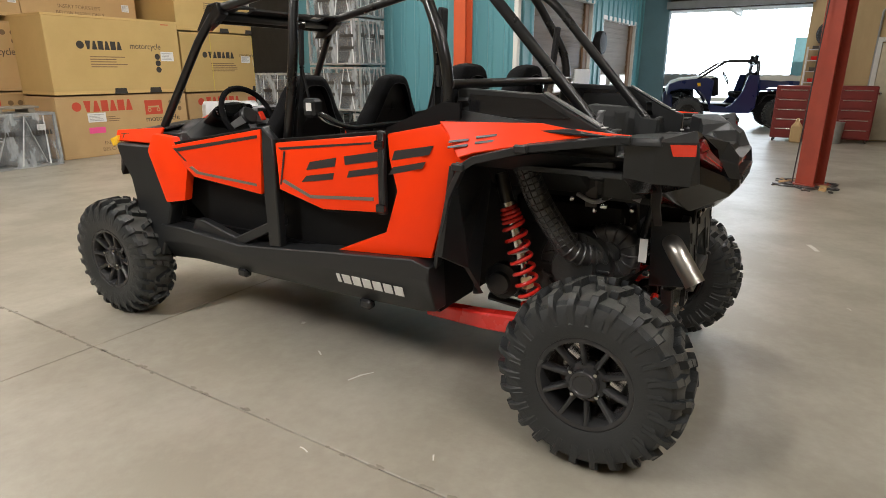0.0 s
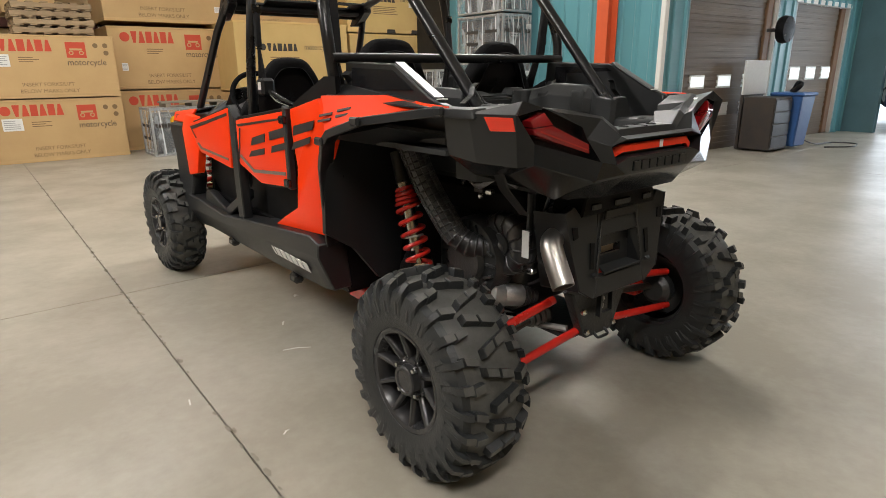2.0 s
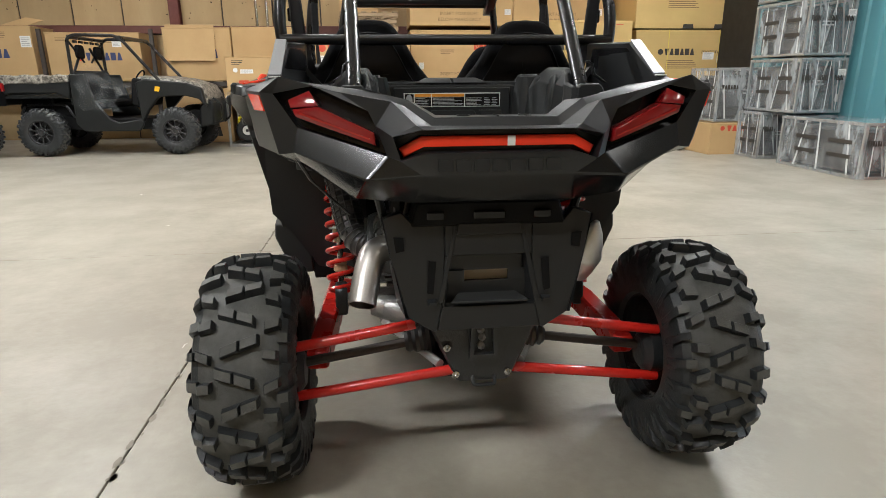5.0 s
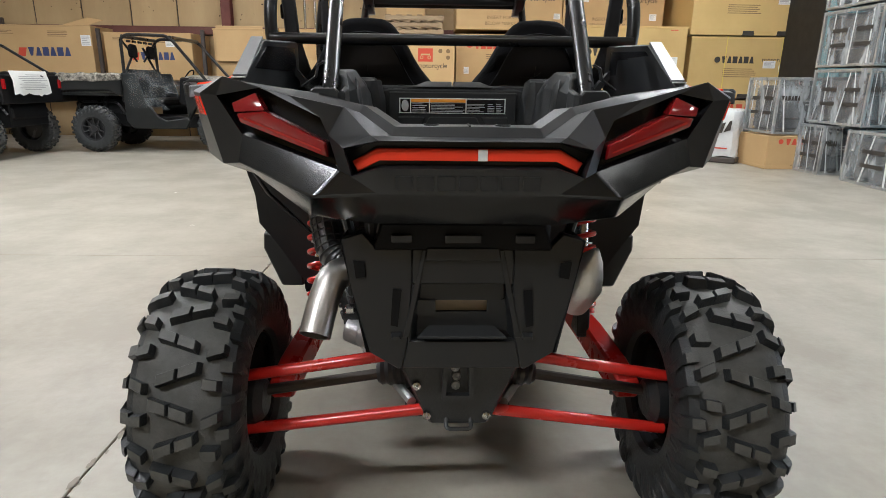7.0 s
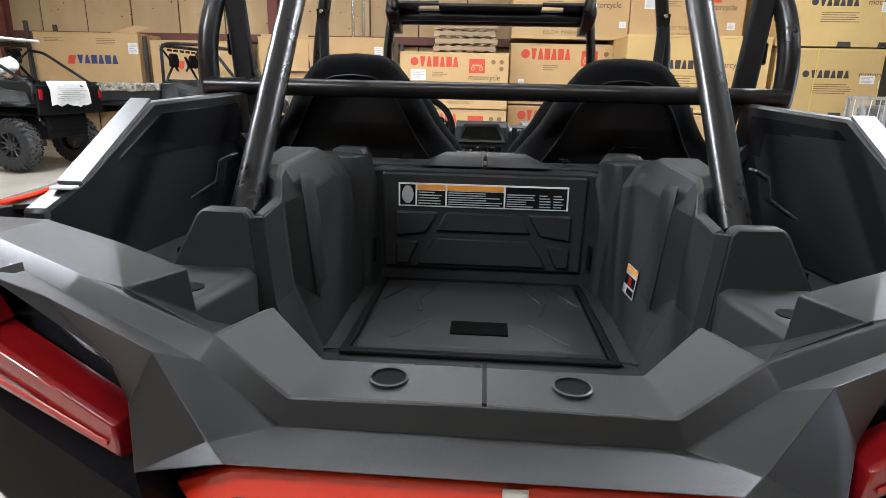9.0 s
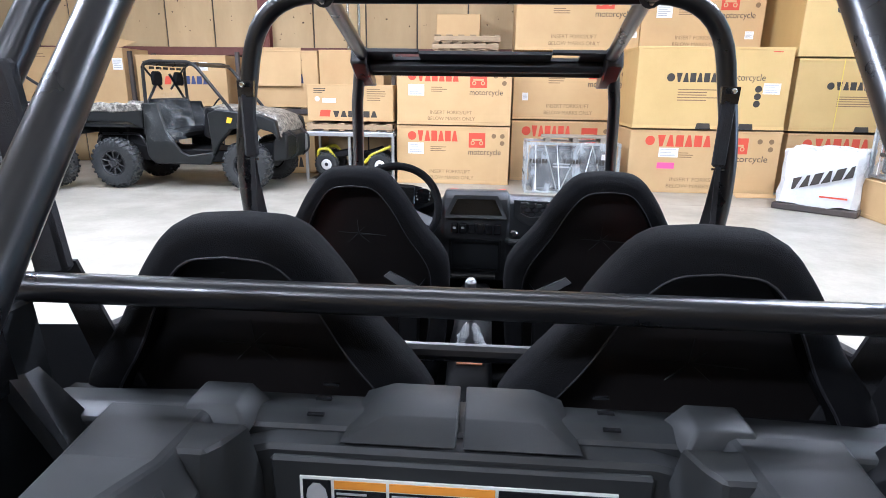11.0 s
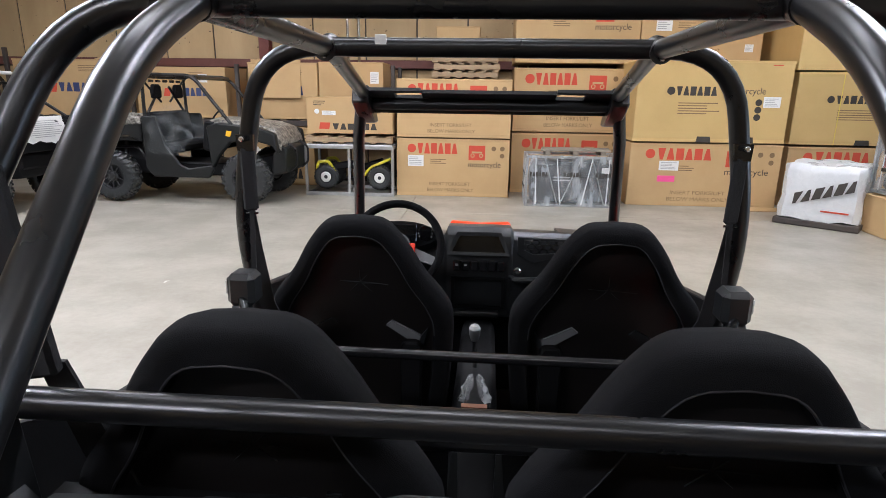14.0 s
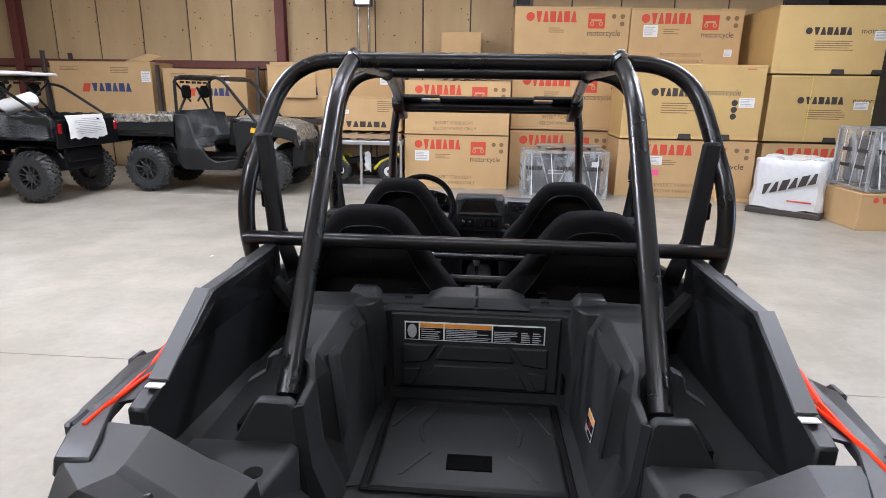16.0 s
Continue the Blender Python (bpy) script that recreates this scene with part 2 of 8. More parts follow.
WHITE_METAL = surface("white_painted_metal", (0.72, 0.72, 0.69), 0.45, 0, (0.58, 0.57, 0.53), 2.5, 0.5, 30, 0.3, 0.05)
RED_STEEL = surface("red_oxide_steel", (0.38, 0.060, 0.032), 0.5, 0.0, (0.26, 0.045, 0.028), 2.5, 0.7, 30, 0.35, 0.12, 60, 0.1)
ORANGE_STEEL = surface("orange_primer_steel", (0.62, 0.10, 0.03), 0.5, 0.0, (0.52, 0.085, 0.03), 2.5, 0.6, 30, 0.3, 0.1, 60, 0.1)
DARK_STEEL = surface("dark_painted_steel", (0.055, 0.05, 0.05), 0.5, 0.3, (0.09, 0.07, 0.055), 4, 0.6, 40, 0.3, 0.1)
DOOR_BROWN = surface("brown_sectional_door", (0.17, 0.125, 0.082), 0.55, 0, (0.125, 0.092, 0.062), 1.8, 0.7, 25, 0.3, 0.06, 40, 0.1, vary=0.06, stretch=(0.3, 1, 1))
DOOR_WOOD = surface("brown_timber_jamb", (0.20, 0.11, 0.055), 0.6, 0, (0.15, 0.08, 0.04), 3, 0.7, 30, 0.3, 0.15)
BLUE_PLASTIC = surface("blue_plastic_bin", (0.045, 0.13, 0.36), 0.45, 0, (0.035, 0.10, 0.29), 3, 0.5, 40, 0.2, 0.05)
GALV = surface("galvanised_steel", (0.50, 0.51, 0.51), 0.42, 0.85, (0.38, 0.39, 0.39), 9, 0.6, 60, 0.3, 0.05)
CEILING_MAT = surface("white_roof_insulation", (0.62, 0.60, 0.55), 0.8, 0, (0.52, 0.50, 0.45), 1.0, 0.6, 12, 0.3, 0.2, 15)
SCRAP_WHITE = surface("torn_white_paper", (0.75, 0.74, 0.70), 0.7, 0, None, 20, 0.4, 90, 0.2, 0.1)
WRAP = film("stretch_wrap", 0.30)
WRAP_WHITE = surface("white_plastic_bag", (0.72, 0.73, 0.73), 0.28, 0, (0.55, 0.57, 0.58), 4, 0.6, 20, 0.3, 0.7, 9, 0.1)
GLASS_PANE = glow("daylit_frosted_pane", (0.75, 0.80, 0.80), 0.9)
TUBE_GLOW = glow("fluorescent_diffuser", (1.0, 0.94, 0.84), 6.0)
LAMP_GLOW = glow("floodlight_lens", (0.80, 0.90, 1.0), 14.0)

# ---- the large structure ----
# Concrete floor in bays with open joints between them.
floor = Shape().box((0, 0, -0.114), (60, 60, 0.2)).to("floor", surface("joint_bed", (0.17, 0.155, 0.13), 0.9), label="smooth grey-brown concrete warehouse floor with narrow dark joints")
tagged(floor, "smooth grey-brown concrete warehouse floor with narrow dark joints", "floor", kind="structure")
XS, YS = [-14.5, -9.8, -1.215, 7.4, 30.0], [-9.5, -3.4, 2.66, 8.9, 30.0]
for xa, xb in zip(XS, XS[1:]):
    for ya, yb in zip(YS, YS[1:]):
        g = 0.0032
        bay = Shape()
        bay.box(((xa + xb) / 2, (ya + yb) / 2, -0.03), (xb - xa - 2 * g, yb - ya - 2 * g, 0.06), 0.003)
        bay.to("floor_slab", CONCRETE, floor)

TILT_SITE = -2.2      # the building stands a little askew to the vehicle


def site(x, y, z=0.0, turn=0.0):
    """A pose in the building's own axes, whose origin is the corner of the teal walls."""
    return pose(6.42, 3.72, 0, 0, 0, TILT_SITE) @ pose(x, y, z, 0, 0, turn)


HIGH = 5.6


def corrugated(length, z0, z1, pitch=0.30):
    """Ribbed sheet along x, face towards -y, with its own thickness."""
    s = Shape()
    line, x = [], 0.0
    while x < length - 0.01:
        for dx, dy in ((0.0, 0.0), (0.17, 0.0), (0.195, -0.028), (0.255, -0.028), (0.28, 0.0)):
            if x + dx <= length:
                line.append((x + dx, dy))
        x += pitch
    line.append((length, 0.0))
    line += [(length, 0.06), (0.0, 0.06)]
    s.loft([[(u, v, z0) for u, v in line], [(u, v, z1) for u, v in line]])
    return s


def wall(name, shape, m, material, label):
    ob = shape.moved(m).to(name, material)
    return tagged(ob, label, "wall", kind="structure")


wall("wall_teal_side", corrugated(5.2, 0, HIGH), site(0.0, 5.2, 0, -90), TEAL, "teal ribbed sheet-metal partition wall")
# the shade behind the crates is put into this wall's near-black colour
wall("wall_dark_bay", Shape().box((0.08, 6.96, HIGH / 2), (0.16, 3.5, HIGH)), site(0, 0), surface("bay_shade_black", (0.012, 0.012, 0.013), 0.6), "wall behind the wrapped crates, coloured near-black for the shade there")
# the wall with the two sectional doors, built round its openings
DOORS = [(0.62, 3.35, 2.75), (4.05, 6.35, 2.50)]
wall("wall_teal_doors", corrugated(0.62, 0, HIGH), site(0, 0), TEAL, "teal ribbed sheet-metal wall beside brown doors")
wall("wall_teal_doors_mid", corrugated(0.70, 0, HIGH), site(3.35, 0), TEAL, "teal ribbed sheet-metal pier between two doors")
wall("wall_teal_doors_end", corrugated(0.55, 0, HIGH), site(6.35, 0), TEAL, "teal ribbed sheet-metal pier by the doorway")
for i, (a, b, h) in enumerate(DOORS):
    wall("wall_teal_over_door", corrugated(b - a, h, HIGH), site(a, 0), TEAL, "teal ribbed sheet metal above a brown door")
# end wall with the big doorway
END = 6.9


def end_box(y0, y1, z0, z1, thick=0.16):
    return Shape().box((END + thick / 2, (y0 + y1) / 2, (z0 + z1) / 2), (thick, y1 - y0, z1 - z0))


OPEN_A, OPEN_B, OPEN_H = -0.62, -3.62, 2.86
wall("wall_end_pier", end_box(OPEN_A, 0.0, 0, HIGH), site(0, 0), surface("dusky_teal_sheet", (0.10, 0.20, 0.235), 0.5, 0, None, 1.0, 0.6, 20, 0.3, 0.05), "dark teal wall pier beside the open doorway")
wall("wall_end_lintel", end_box(OPEN_B, OPEN_A, OPEN_H, HIGH), site(0, 0), DARK_STEEL, "dark lintel with a rolled-up door above the doorway")
wall("wall_end_timber", end_box(-13.3, OPEN_B, 0, HIGH), site(0, 0), WOOD_PANEL, "brown boarded end wall")
wall("wall_south", Shape().box((-0.5, -9.4, HIGH / 2), (30, 0.16, HIGH)), Matrix(), WOOD_PANEL, "plain brown boarded wall")
wall("wall_west", Shape().box((-14.2, 1.5, HIGH / 2), (0.16, 22, HIGH)), Matrix(), WOOD_PANEL, "plain brown boarded wall")
wall("wall_north", Shape().box((-3.6, 12.48, HIGH / 2), (21.2, 0.16, HIGH)), Matrix(), DARK_STEEL, "dark steel girts behind boarded panels")
ceiling = Shape()
ceiling.box((-0.5, 1.5, HIGH + 0.06), (29, 22.4, 0.10))
for k in range(9):
    ceiling.box((-0.5, -8.2 + k * 2.5, HIGH - 0.10), (28, 0.09, 0.2))
tagged(ceiling.to("ceiling", CEILING_MAT), "pale insulated warehouse roof with steel purlins", "ceiling", kind="structure")

# boarded panels on the north wall, each with a raw edge and a gap
x = -13.9
while x < 5.6:
    w = 0.98 + 0.10 * random.random()
    Shape().box((x + w / 2, 12.37, 3.9), (w - 0.03, 0.03, 3.3), 0.006).to("panel", WOOD_PANEL, bpy.data.objects["wall_north"])
    Shape().box((x + w / 2, 12.37, 1.10), (w - 0.03, 0.03, 2.2), 0.006).to("panel", WOOD_PANEL, bpy.data.objects["wall_north"])
    x += w
girt = Shape().box((-4, 12.27, 2.30), (19.6, 0.10, 0.16), 0.01)
tagged(girt.to("wall_girt", surface("dark_red_girt", (0.13, 0.045, 0.035), 0.6)), "dark red steel girt along the boarded wall", "beam", kind="structure")
# stains and knocks in the boards
marks = Shape()
for k in range(90):
    mx, mz, r = random.uniform(-10, 1.0), random.uniform(2.5, 3.6), random.uniform(0.005, 0.019)
    pts = [(mx + r * random.uniform(0.5, 1.3) * math.cos(a), 12.351, mz + r * random.uniform(0.5, 1.3) * math.sin(a)) for a in [i * 2 * math.pi / 7 for i in range(7)]]
    marks.slab(pts[::-1], 0.003)
tagged(marks.to("wall_stain", surface("dark_stain", (0.07, 0.045, 0.025), 0.9)), "dark holes and stains in the wall boards", "stain", kind="stuff")


def column(name, x, y, size, material, label, turn=0.0):
    """A rolled steel column with flanges, web and base plate."""
    s = Shape()
    s.box((0, -size / 2, HIGH / 2), (size, 0.016, HIGH), 0.003)
    s.box((0, size / 2, HIGH / 2), (size, 0.016, HIGH), 0.003)
    s.box((0, 0, HIGH / 2), (0.012, size - 0.016, HIGH))
    ob = s.moved(pose(x, y, 0, 0, 0, turn)).to(name, material)
    plate = Shape().box((0, 0, 0.012), (size + 0.12, size + 0.12, 0.024), 0.004)
    for bx in (-1, 1):
        for by in (-1, 1):
            plate.lathe([(0.014, 0.024), (0.014, 0.045), (0.0, 0.047)], pose(bx * (size / 2 + 0.03), by * (size / 2 + 0.03), 0), 6)
    plate.moved(pose(x, y, 0, 0, 0, turn)).to("base_plate", material, ob)
    return tagged(ob, label, "column", kind="structure")


column("column_red", 6.42, -0.62, 0.24, RED_STEEL, "red painted steel column with a base plate on the floor", 60)
column("column_orange", 6.26, 4.62, 0.22, ORANGE_STEEL, "orange-red steel column against the teal wall", TILT_SITE + 90)
for cx in (-4.5, -10.5):
    column("column_dark_red", cx, 12.2, 0.2, surface("dark_red_column", (0.15, 0.04, 0.03), 0.6), "dark red steel column against the boarded wall")
pipe = Shape().box((-0.055, -0.03, 2.8), (0.10, 0.08, HIGH), 0.01)
pipe.box((-0.055, -0.03, 0.03), (0.12, 0.10, 0.06), 0.01)
tagged(pipe.moved(site(0, 0)).to("corner_trim", WHITE_METAL), "white painted metal corner trim of the teal wall", "trim", kind="structure")


def sectional_door(a, b, h):
    root = empty("sectional_door", site(a, 0.04))
    w = b - a
    rows = 6 if h > 2.6 else 5
    ph = h / rows
    for k in range(rows):
        s = Shape()
        z0 = k * ph
        s.box((w / 2, 0.09, z0 + ph / 2), (w - 0.04, 0.045, ph + 0.002), 0.004)
        for j in range(4):
            s.box((w / 2, 0.062, z0 + ph * (0.2 + 0.2 * j)), (w - 0.10, 0.014, ph * 0.12), 0.004)
        s.to("door_panel", DOOR_BROWN, root)
        if k == 2 or (k == 1 and h > 2.6):
            for j in range(3):
                cx = w * (0.2 + 0.3 * j)
                rim = Shape()
                o = [(cx - 0.22, 0.055, z0 + 0.12), (cx + 0.22, 0.055, z0 + 0.12), (cx + 0.22, 0.055, z0 + ph - 0.12), (cx - 0.22, 0.055, z0 + ph - 0.12)]
                i2 = [(cx - 0.19, 0.055, z0 + 0.15), (cx + 0.19, 0.055, z0 + 0.15), (cx + 0.19, 0.055, z0 + ph - 0.15), (cx - 0.19, 0.055, z0 + ph - 0.15)]
                win = rim.ring(o, i2, -0.02).to("window", WHITE_METAL, root)
                Shape().box((cx, 0.048, z0 + ph / 2), (0.38, 0.006, ph - 0.30)).to("pane", GLASS_PANE if k == 2 else PAPER, win)
    for sx in (-0.02, w + 0.02):
        Shape().box((sx, 0.02, h / 2), (0.06, 0.12, h), 0.006).to("jamb", WHITE_METAL, root)
    Shape().box((w - 0.16, 0.045, h / 2), (0.20, 0.06, h - 0.02), 0.008).to("timber_post", DOOR_WOOD, root)
    Shape().box((w / 2, 0.0, h + 0.04), (w + 0.14, 0.10, 0.09), 0.008).to("head", WHITE_METAL, root)
    return tagged(root, "closed brown sectional overhead door with small square panes", "garage door", "sectional doors")


for a, b, h in DOORS:
    sectional_door(a, b, h)
# rolled-up door track over the doorway
track = Shape()
for k in range(3):
    track.box((END - 0.10 - 0.02 * k, (OPEN_A + OPEN_B) / 2, OPEN_H + 0.10 + 0.2 * k), (0.06, 3.1, 0.17), 0.01)
tagged(track.moved(site(0, 0)).to("overhead_door", surface("grey_curtain", (0.22, 0.23, 0.23), 0.5, 0.4)), "grey overhead door raised above the bright doorway", "garage door")

# ceiling fixtures
fixture = empty("strip_light", pose(STRIPS[0][0], STRIPS[0][1], 5.36))
Shape().box((0, 0, 0.06), (2.5, 0.42, 0.08), 0.01).to("housing", WHITE_METAL, fixture)
Shape().box((0, 0, 0.012), (2.4, 0.34, 0.02)).to("diffuser", TUBE_GLOW, fixture)
for hx in (-1.0, 1.0):
    Shape().tube([(hx, 0, 0.09), (hx, 0, 0.27)], 0.012, 8).to("hanger_rod", GALV, fixture)
tagged(fixture, "white fluorescent strip light under the warehouse roof", "ceiling light", "strip lights")
for lx, ly in STRIPS[1:]:
    copy_thing(fixture, pose(lx, ly, 5.36))

# ---- outside the doorway ----
tagged(Shape().box((60.0, 0.0, 14.0), (0.3, 130, 30)).to("backdrop", glow("bright_hazy_distance", (0.80, 0.92, 1.0), 4.5)), "bright hazy distance beyond the yard", "backdrop", kind="structure")
canopy = Shape().box((17.6, 1.0, 3.55), (8.6, 16, 0.10))
for k in range(6):
    canopy.box((17.6, -5 + k * 2.4, 3.42), (8.6, 0.12, 0.22))
tagged(canopy.to("yard_canopy", WHITE_METAL), "white sheet-metal canopy over the yard", "canopy", kind="structure")
for py in (-5.0, 7.5):
    tagged(Shape().box((21.4, py, 1.75), (0.16, 0.16, 3.5), 0.01).to("canopy_post", WHITE_METAL), "white steel canopy post", "post", kind="structure")
tagged(Shape().box((23.0, -1.2, 1.3), (0.12, 3.2, 2.6), 0.01).to("yard_wall", surface("pale_teal_shed", (0.30, 0.60, 0.66), 0.6)), "pale teal shed wall across the sunlit yard", "wall", kind="structure")

# ---- cartons, crates and clutter of the warehouse ----
DOT_CACHE = {}


def disc_mesh(r, material):
    key = (r, material.name)
    if key not in DOT_CACHE:
        DOT_CACHE[key] = Shape().lathe([(r, 0), (r, 0.0008), (0.0, 0.0012)], pose(0, 0, 0, 90, 0, 0), 14).mesh("round_mark", material)
    return DOT_CACHE[key]


def flat(name, x0, x1, z0, z1, y, material, parent, label="", slant=0.0, proud=0.0012):
    s = Shape()
    s.loft([[(x0, y, z0), (x1, y, z0), (x1 + slant, y, z1), (x0 + slant, y, z1)], [(x0, y - proud, z0), (x1, y - proud, z0), (x1 + slant, y - proud, z1), (x0 + slant, y - proud, z1)]])
    return s.to(name, material, parent, label)


def words(txt, x, z, y, size, material, parent, width=None):
    """A printed line, one mesh a word, set to the given width."""
    meshes = [text_mesh(w, size, material) for w in txt.split()]
    reach = [max(v.co.x for v in me.vertices) for me in meshes]
    gap = 0.28 * size
    k = width / (sum(reach) + gap * (len(reach) - 1)) if width else 1.0
    at = 0.0
    for me, r in zip(meshes, reach):
        ob = new("lettering", me)
        ob.parent = parent
        ob.matrix_local = Matrix.Translation((x + at * k, y - 0.001, z)) @ pose(0, 0, 0, 90, 0, 0) @ Matrix.Diagonal((k, 1, 1, 1))
        at += r + gap


def bars(name, x0, x1, z0, z1, y, n, material, parent, slant=0.0, gap=0.16, rise=0.0):
    """A brand mark as a row of plain blocks of its size and colour."""
    w, h = (x1 - x0) / n, z1 - z0
    forms = ([(0, 1), (0.30, 0), (0.70, 0), (1, 1)], [(0, 0), (1, 0), (0.68, 1), (0.32, 1)], [(0, 0), (1, 0), (1, 1), (0, 1)])
    for k in range(n):
        a, wide = x0 + k * w, (1 - gap) * w
        pts = [(a + u * wide, q) for u, q in (forms[0] if k == 0 else forms[1 + (k + 1) % 2])]
        s = Shape()
        s.loft([[(p + slant * h * q, yy, z0 + q * h + rise * (p - x0)) for p, q in pts] for yy in (y, y - 0.001)])
        s.to("brand_block", material, parent)


def fine_print(x0, x1, z0, z1, y, n, material, parent):
    s = Shape()
    h = (z1 - z0) / n
    for k in range(n):
        e = x1 - (x1 - x0) * random.choice((0, 0.05, 0.12, 0.3))
        s.box(((x0 + e) / 2, y - 0.0006, z0 + (k + 0.5) * h), (e - x0, 0.0012, h * 0.38))
    return s.to("print", material, parent)


def paper_label(x0, x1, z0, z1, y, parent):
    lab = flat("paper_label", x0, x1, z0, z1, y, PAPER, parent, "white shipping label with grey print", proud=0.002)
    w, h = x1 - x0, z1 - z0
    fine_print(x0 + 0.08 * w, x1 - 0.1 * w, z0 + 0.1 * h, z1 - 0.1 * h, y - 0.002, 5, PAPER_GREY, lab)
    return lab


def carton(x0, x1, y0, depth, z0, z1, style, label, turn=0.0, paper=None, notch=False, straps=False, material=None):
    w, h = x1 - x0, z1 - z0
    root = empty("carton", pose((x0 + x1) / 2, y0 + depth / 2, z0, 0, 0, turn))
    mat = material or (CARTON_YELLOW if style == "black" else CARTON)
    X, Y = -w / 2, -depth / 2
    body = Shape().box((0, 0, h / 2), (w, depth, h - 0.012), 0.008).to("body", mat, root)
    # closing flaps and base tray line
    Shape().box((0, 0, h * 0.985 - 0.004), (w + 0.012, depth + 0.012, h * 0.03), 0.004).to("lid", mat, root)
    Shape().box((0, 0, 0.03), (w + 0.006, depth + 0.006, 0.055), 0.004).to("tray", mat, root)
    fx = lambda u: X + u * w
    fz = lambda v: v * h
    if style == "red":
        link("round_mark", disc_mesh(0.075 * h, INK_RED), root, Matrix.Translation((fx(0.135), Y, fz(0.83))))
        bars("brand_blocks", fx(0.185), fx(0.55), fz(0.74), fz(0.92), Y, 6, INK_RED, root)
        flat("red_square", fx(0.64), fx(0.785), fz(0.64), fz(0.89), Y, INK_RED, root, "red square mark with a pale outline drawing")
        s = Shape()
        for cx in (0.675, 0.75):
            s.lathe([(0.036 * h, 0), (0.036 * h, 0.002), (0.022 * h, 0.002), (0.022 * h, 0)], pose(fx(cx), Y - 0.0008, fz(0.72), 90, 0, 0), 12, closed=True)
        s.box((fx(0.712), Y - 0.002, fz(0.775)), (0.09 * w, 0.002, 0.03 * h))
        s.to("cycle_mark", mat, root)
        words("motorcycle", fx(0.635), fz(0.52), Y, 0.14 * h, INK_BLACK, root, 0.29 * w)
        for cx, cz in ((0.86, 0.84), (0.935, 0.84), (0.935, 0.72)):
            link("handling_mark", disc_mesh(0.04 * h, INK_BROWN), root, Matrix.Translation((fx(cx), Y, fz(cz))))
        words("INSERT FORKS/LIFT", fx(0.29), fz(0.19), Y, 0.085 * h, INK_BROWN, root, 0.37 * w)
        words("BELOW MARKS ONLY", fx(0.27), fz(0.085), Y, 0.085 * h, INK_BROWN, root, 0.42 * w)
        fine_print(fx(0.30), fx(0.44), fz(0.56), fz(0.66), Y, 3, INK_BROWN, root)
    elif style == "black":
        link("round_mark", disc_mesh(0.05 * h, INK_BLACK), root, Matrix.Translation((fx(0.225), Y, fz(0.63))))
        bars("brand_blocks", fx(0.26), fx(0.53), fz(0.575), fz(0.685), Y, 6, INK_BLACK, root)
        words("motorcycle", fx(0.585), fz(0.60), Y, 0.115 * h, INK_BLACK, root, 0.25 * w)
        fine_print(fx(0.28), fx(0.55), fz(0.34), fz(0.50), Y, 5, INK_BROWN, root)
        for cz in (0.50, 0.41, 0.32):
            link("handling_mark", disc_mesh(0.042 * h, INK_BLACK), root, Matrix.Translation((fx(0.80), Y, fz(cz))))
        fine_print(fx(0.86), fx(0.95), fz(0.93), fz(0.96), Y, 1, INK_RED, root)
    elif style == "blue":
        flat("mark", fx(0.30), fx(0.37), fz(0.42), fz(0.58), Y, INK_RED, root, slant=0.02 * w)
        bars("brand_blocks", fx(0.40), fx(0.80), fz(0.43), fz(0.59), Y, 6, INK_BLUE, root)
        fine_print(fx(0.1), fx(0.3), fz(0.82), fz(0.9), Y, 3, INK_BROWN, root)
        fine_print(fx(0.6), fx(0.78), fz(0.78), fz(0.9), Y, 4, INK_BROWN, root)
    elif style == "blue_low":
        flat("mark", fx(0.14), fx(0.26), fz(0.12), fz(0.30), Y, INK_RED, root, slant=0.015 * w)
        bars("brand_blocks", fx(0.30), fx(0.83), fz(0.11), fz(0.28), Y, 6, INK_BLACK, root)
        fine_print(fx(0.08), fx(0.22), fz(0.75), fz(0.9), Y, 3, INK_BLACK, root)
        fine_print(fx(0.70), fx(0.92), fz(0.55), fz(0.9), Y, 6, INK_BROWN, root)
        link("round_label", disc_mesh(0.07 * h, PAPER), root, Matrix.Translation((fx(0.12), Y, fz(0.60))))
        paper_label(fx(0.18), fx(0.34), fz(0.50), fz(0.62), Y, root)
    for u0, u1, v0, v1 in paper or []:
        paper_label(fx(u0), fx(u1), fz(v0), fz(v1), Y, root)
    if notch:
        for u in (0.42, 0.70):
            Shape().prism([(fx(u), 0.0), (fx(u + 0.10), 0.0), (fx(u + 0.092), 0.075 * h), (fx(u + 0.008), 0.075 * h)], Y - 0.006, Y + 0.03, "y").to("fork_slot", INK_BLACK, root)
    if straps:
        for u in (0.29, 0.74):
            Shape().ring([(fx(u), Y - 0.008, -0.002), (fx(u), Y - 0.008, h + 0.006), (fx(u), -Y + 0.008, h + 0.006), (fx(u), -Y + 0.008, -0.002)],
                         [(fx(u), Y - 0.006, 0.0), (fx(u), Y - 0.006, h + 0.004), (fx(u), -Y + 0.006, h + 0.004), (fx(u), -Y + 0.006, 0.0)], 0.014).to(
                "strap", surface("yellow_strap", (0.75, 0.58, 0.10), 0.4), root)
    return tagged(root, label, "carton", "stacked cartons")


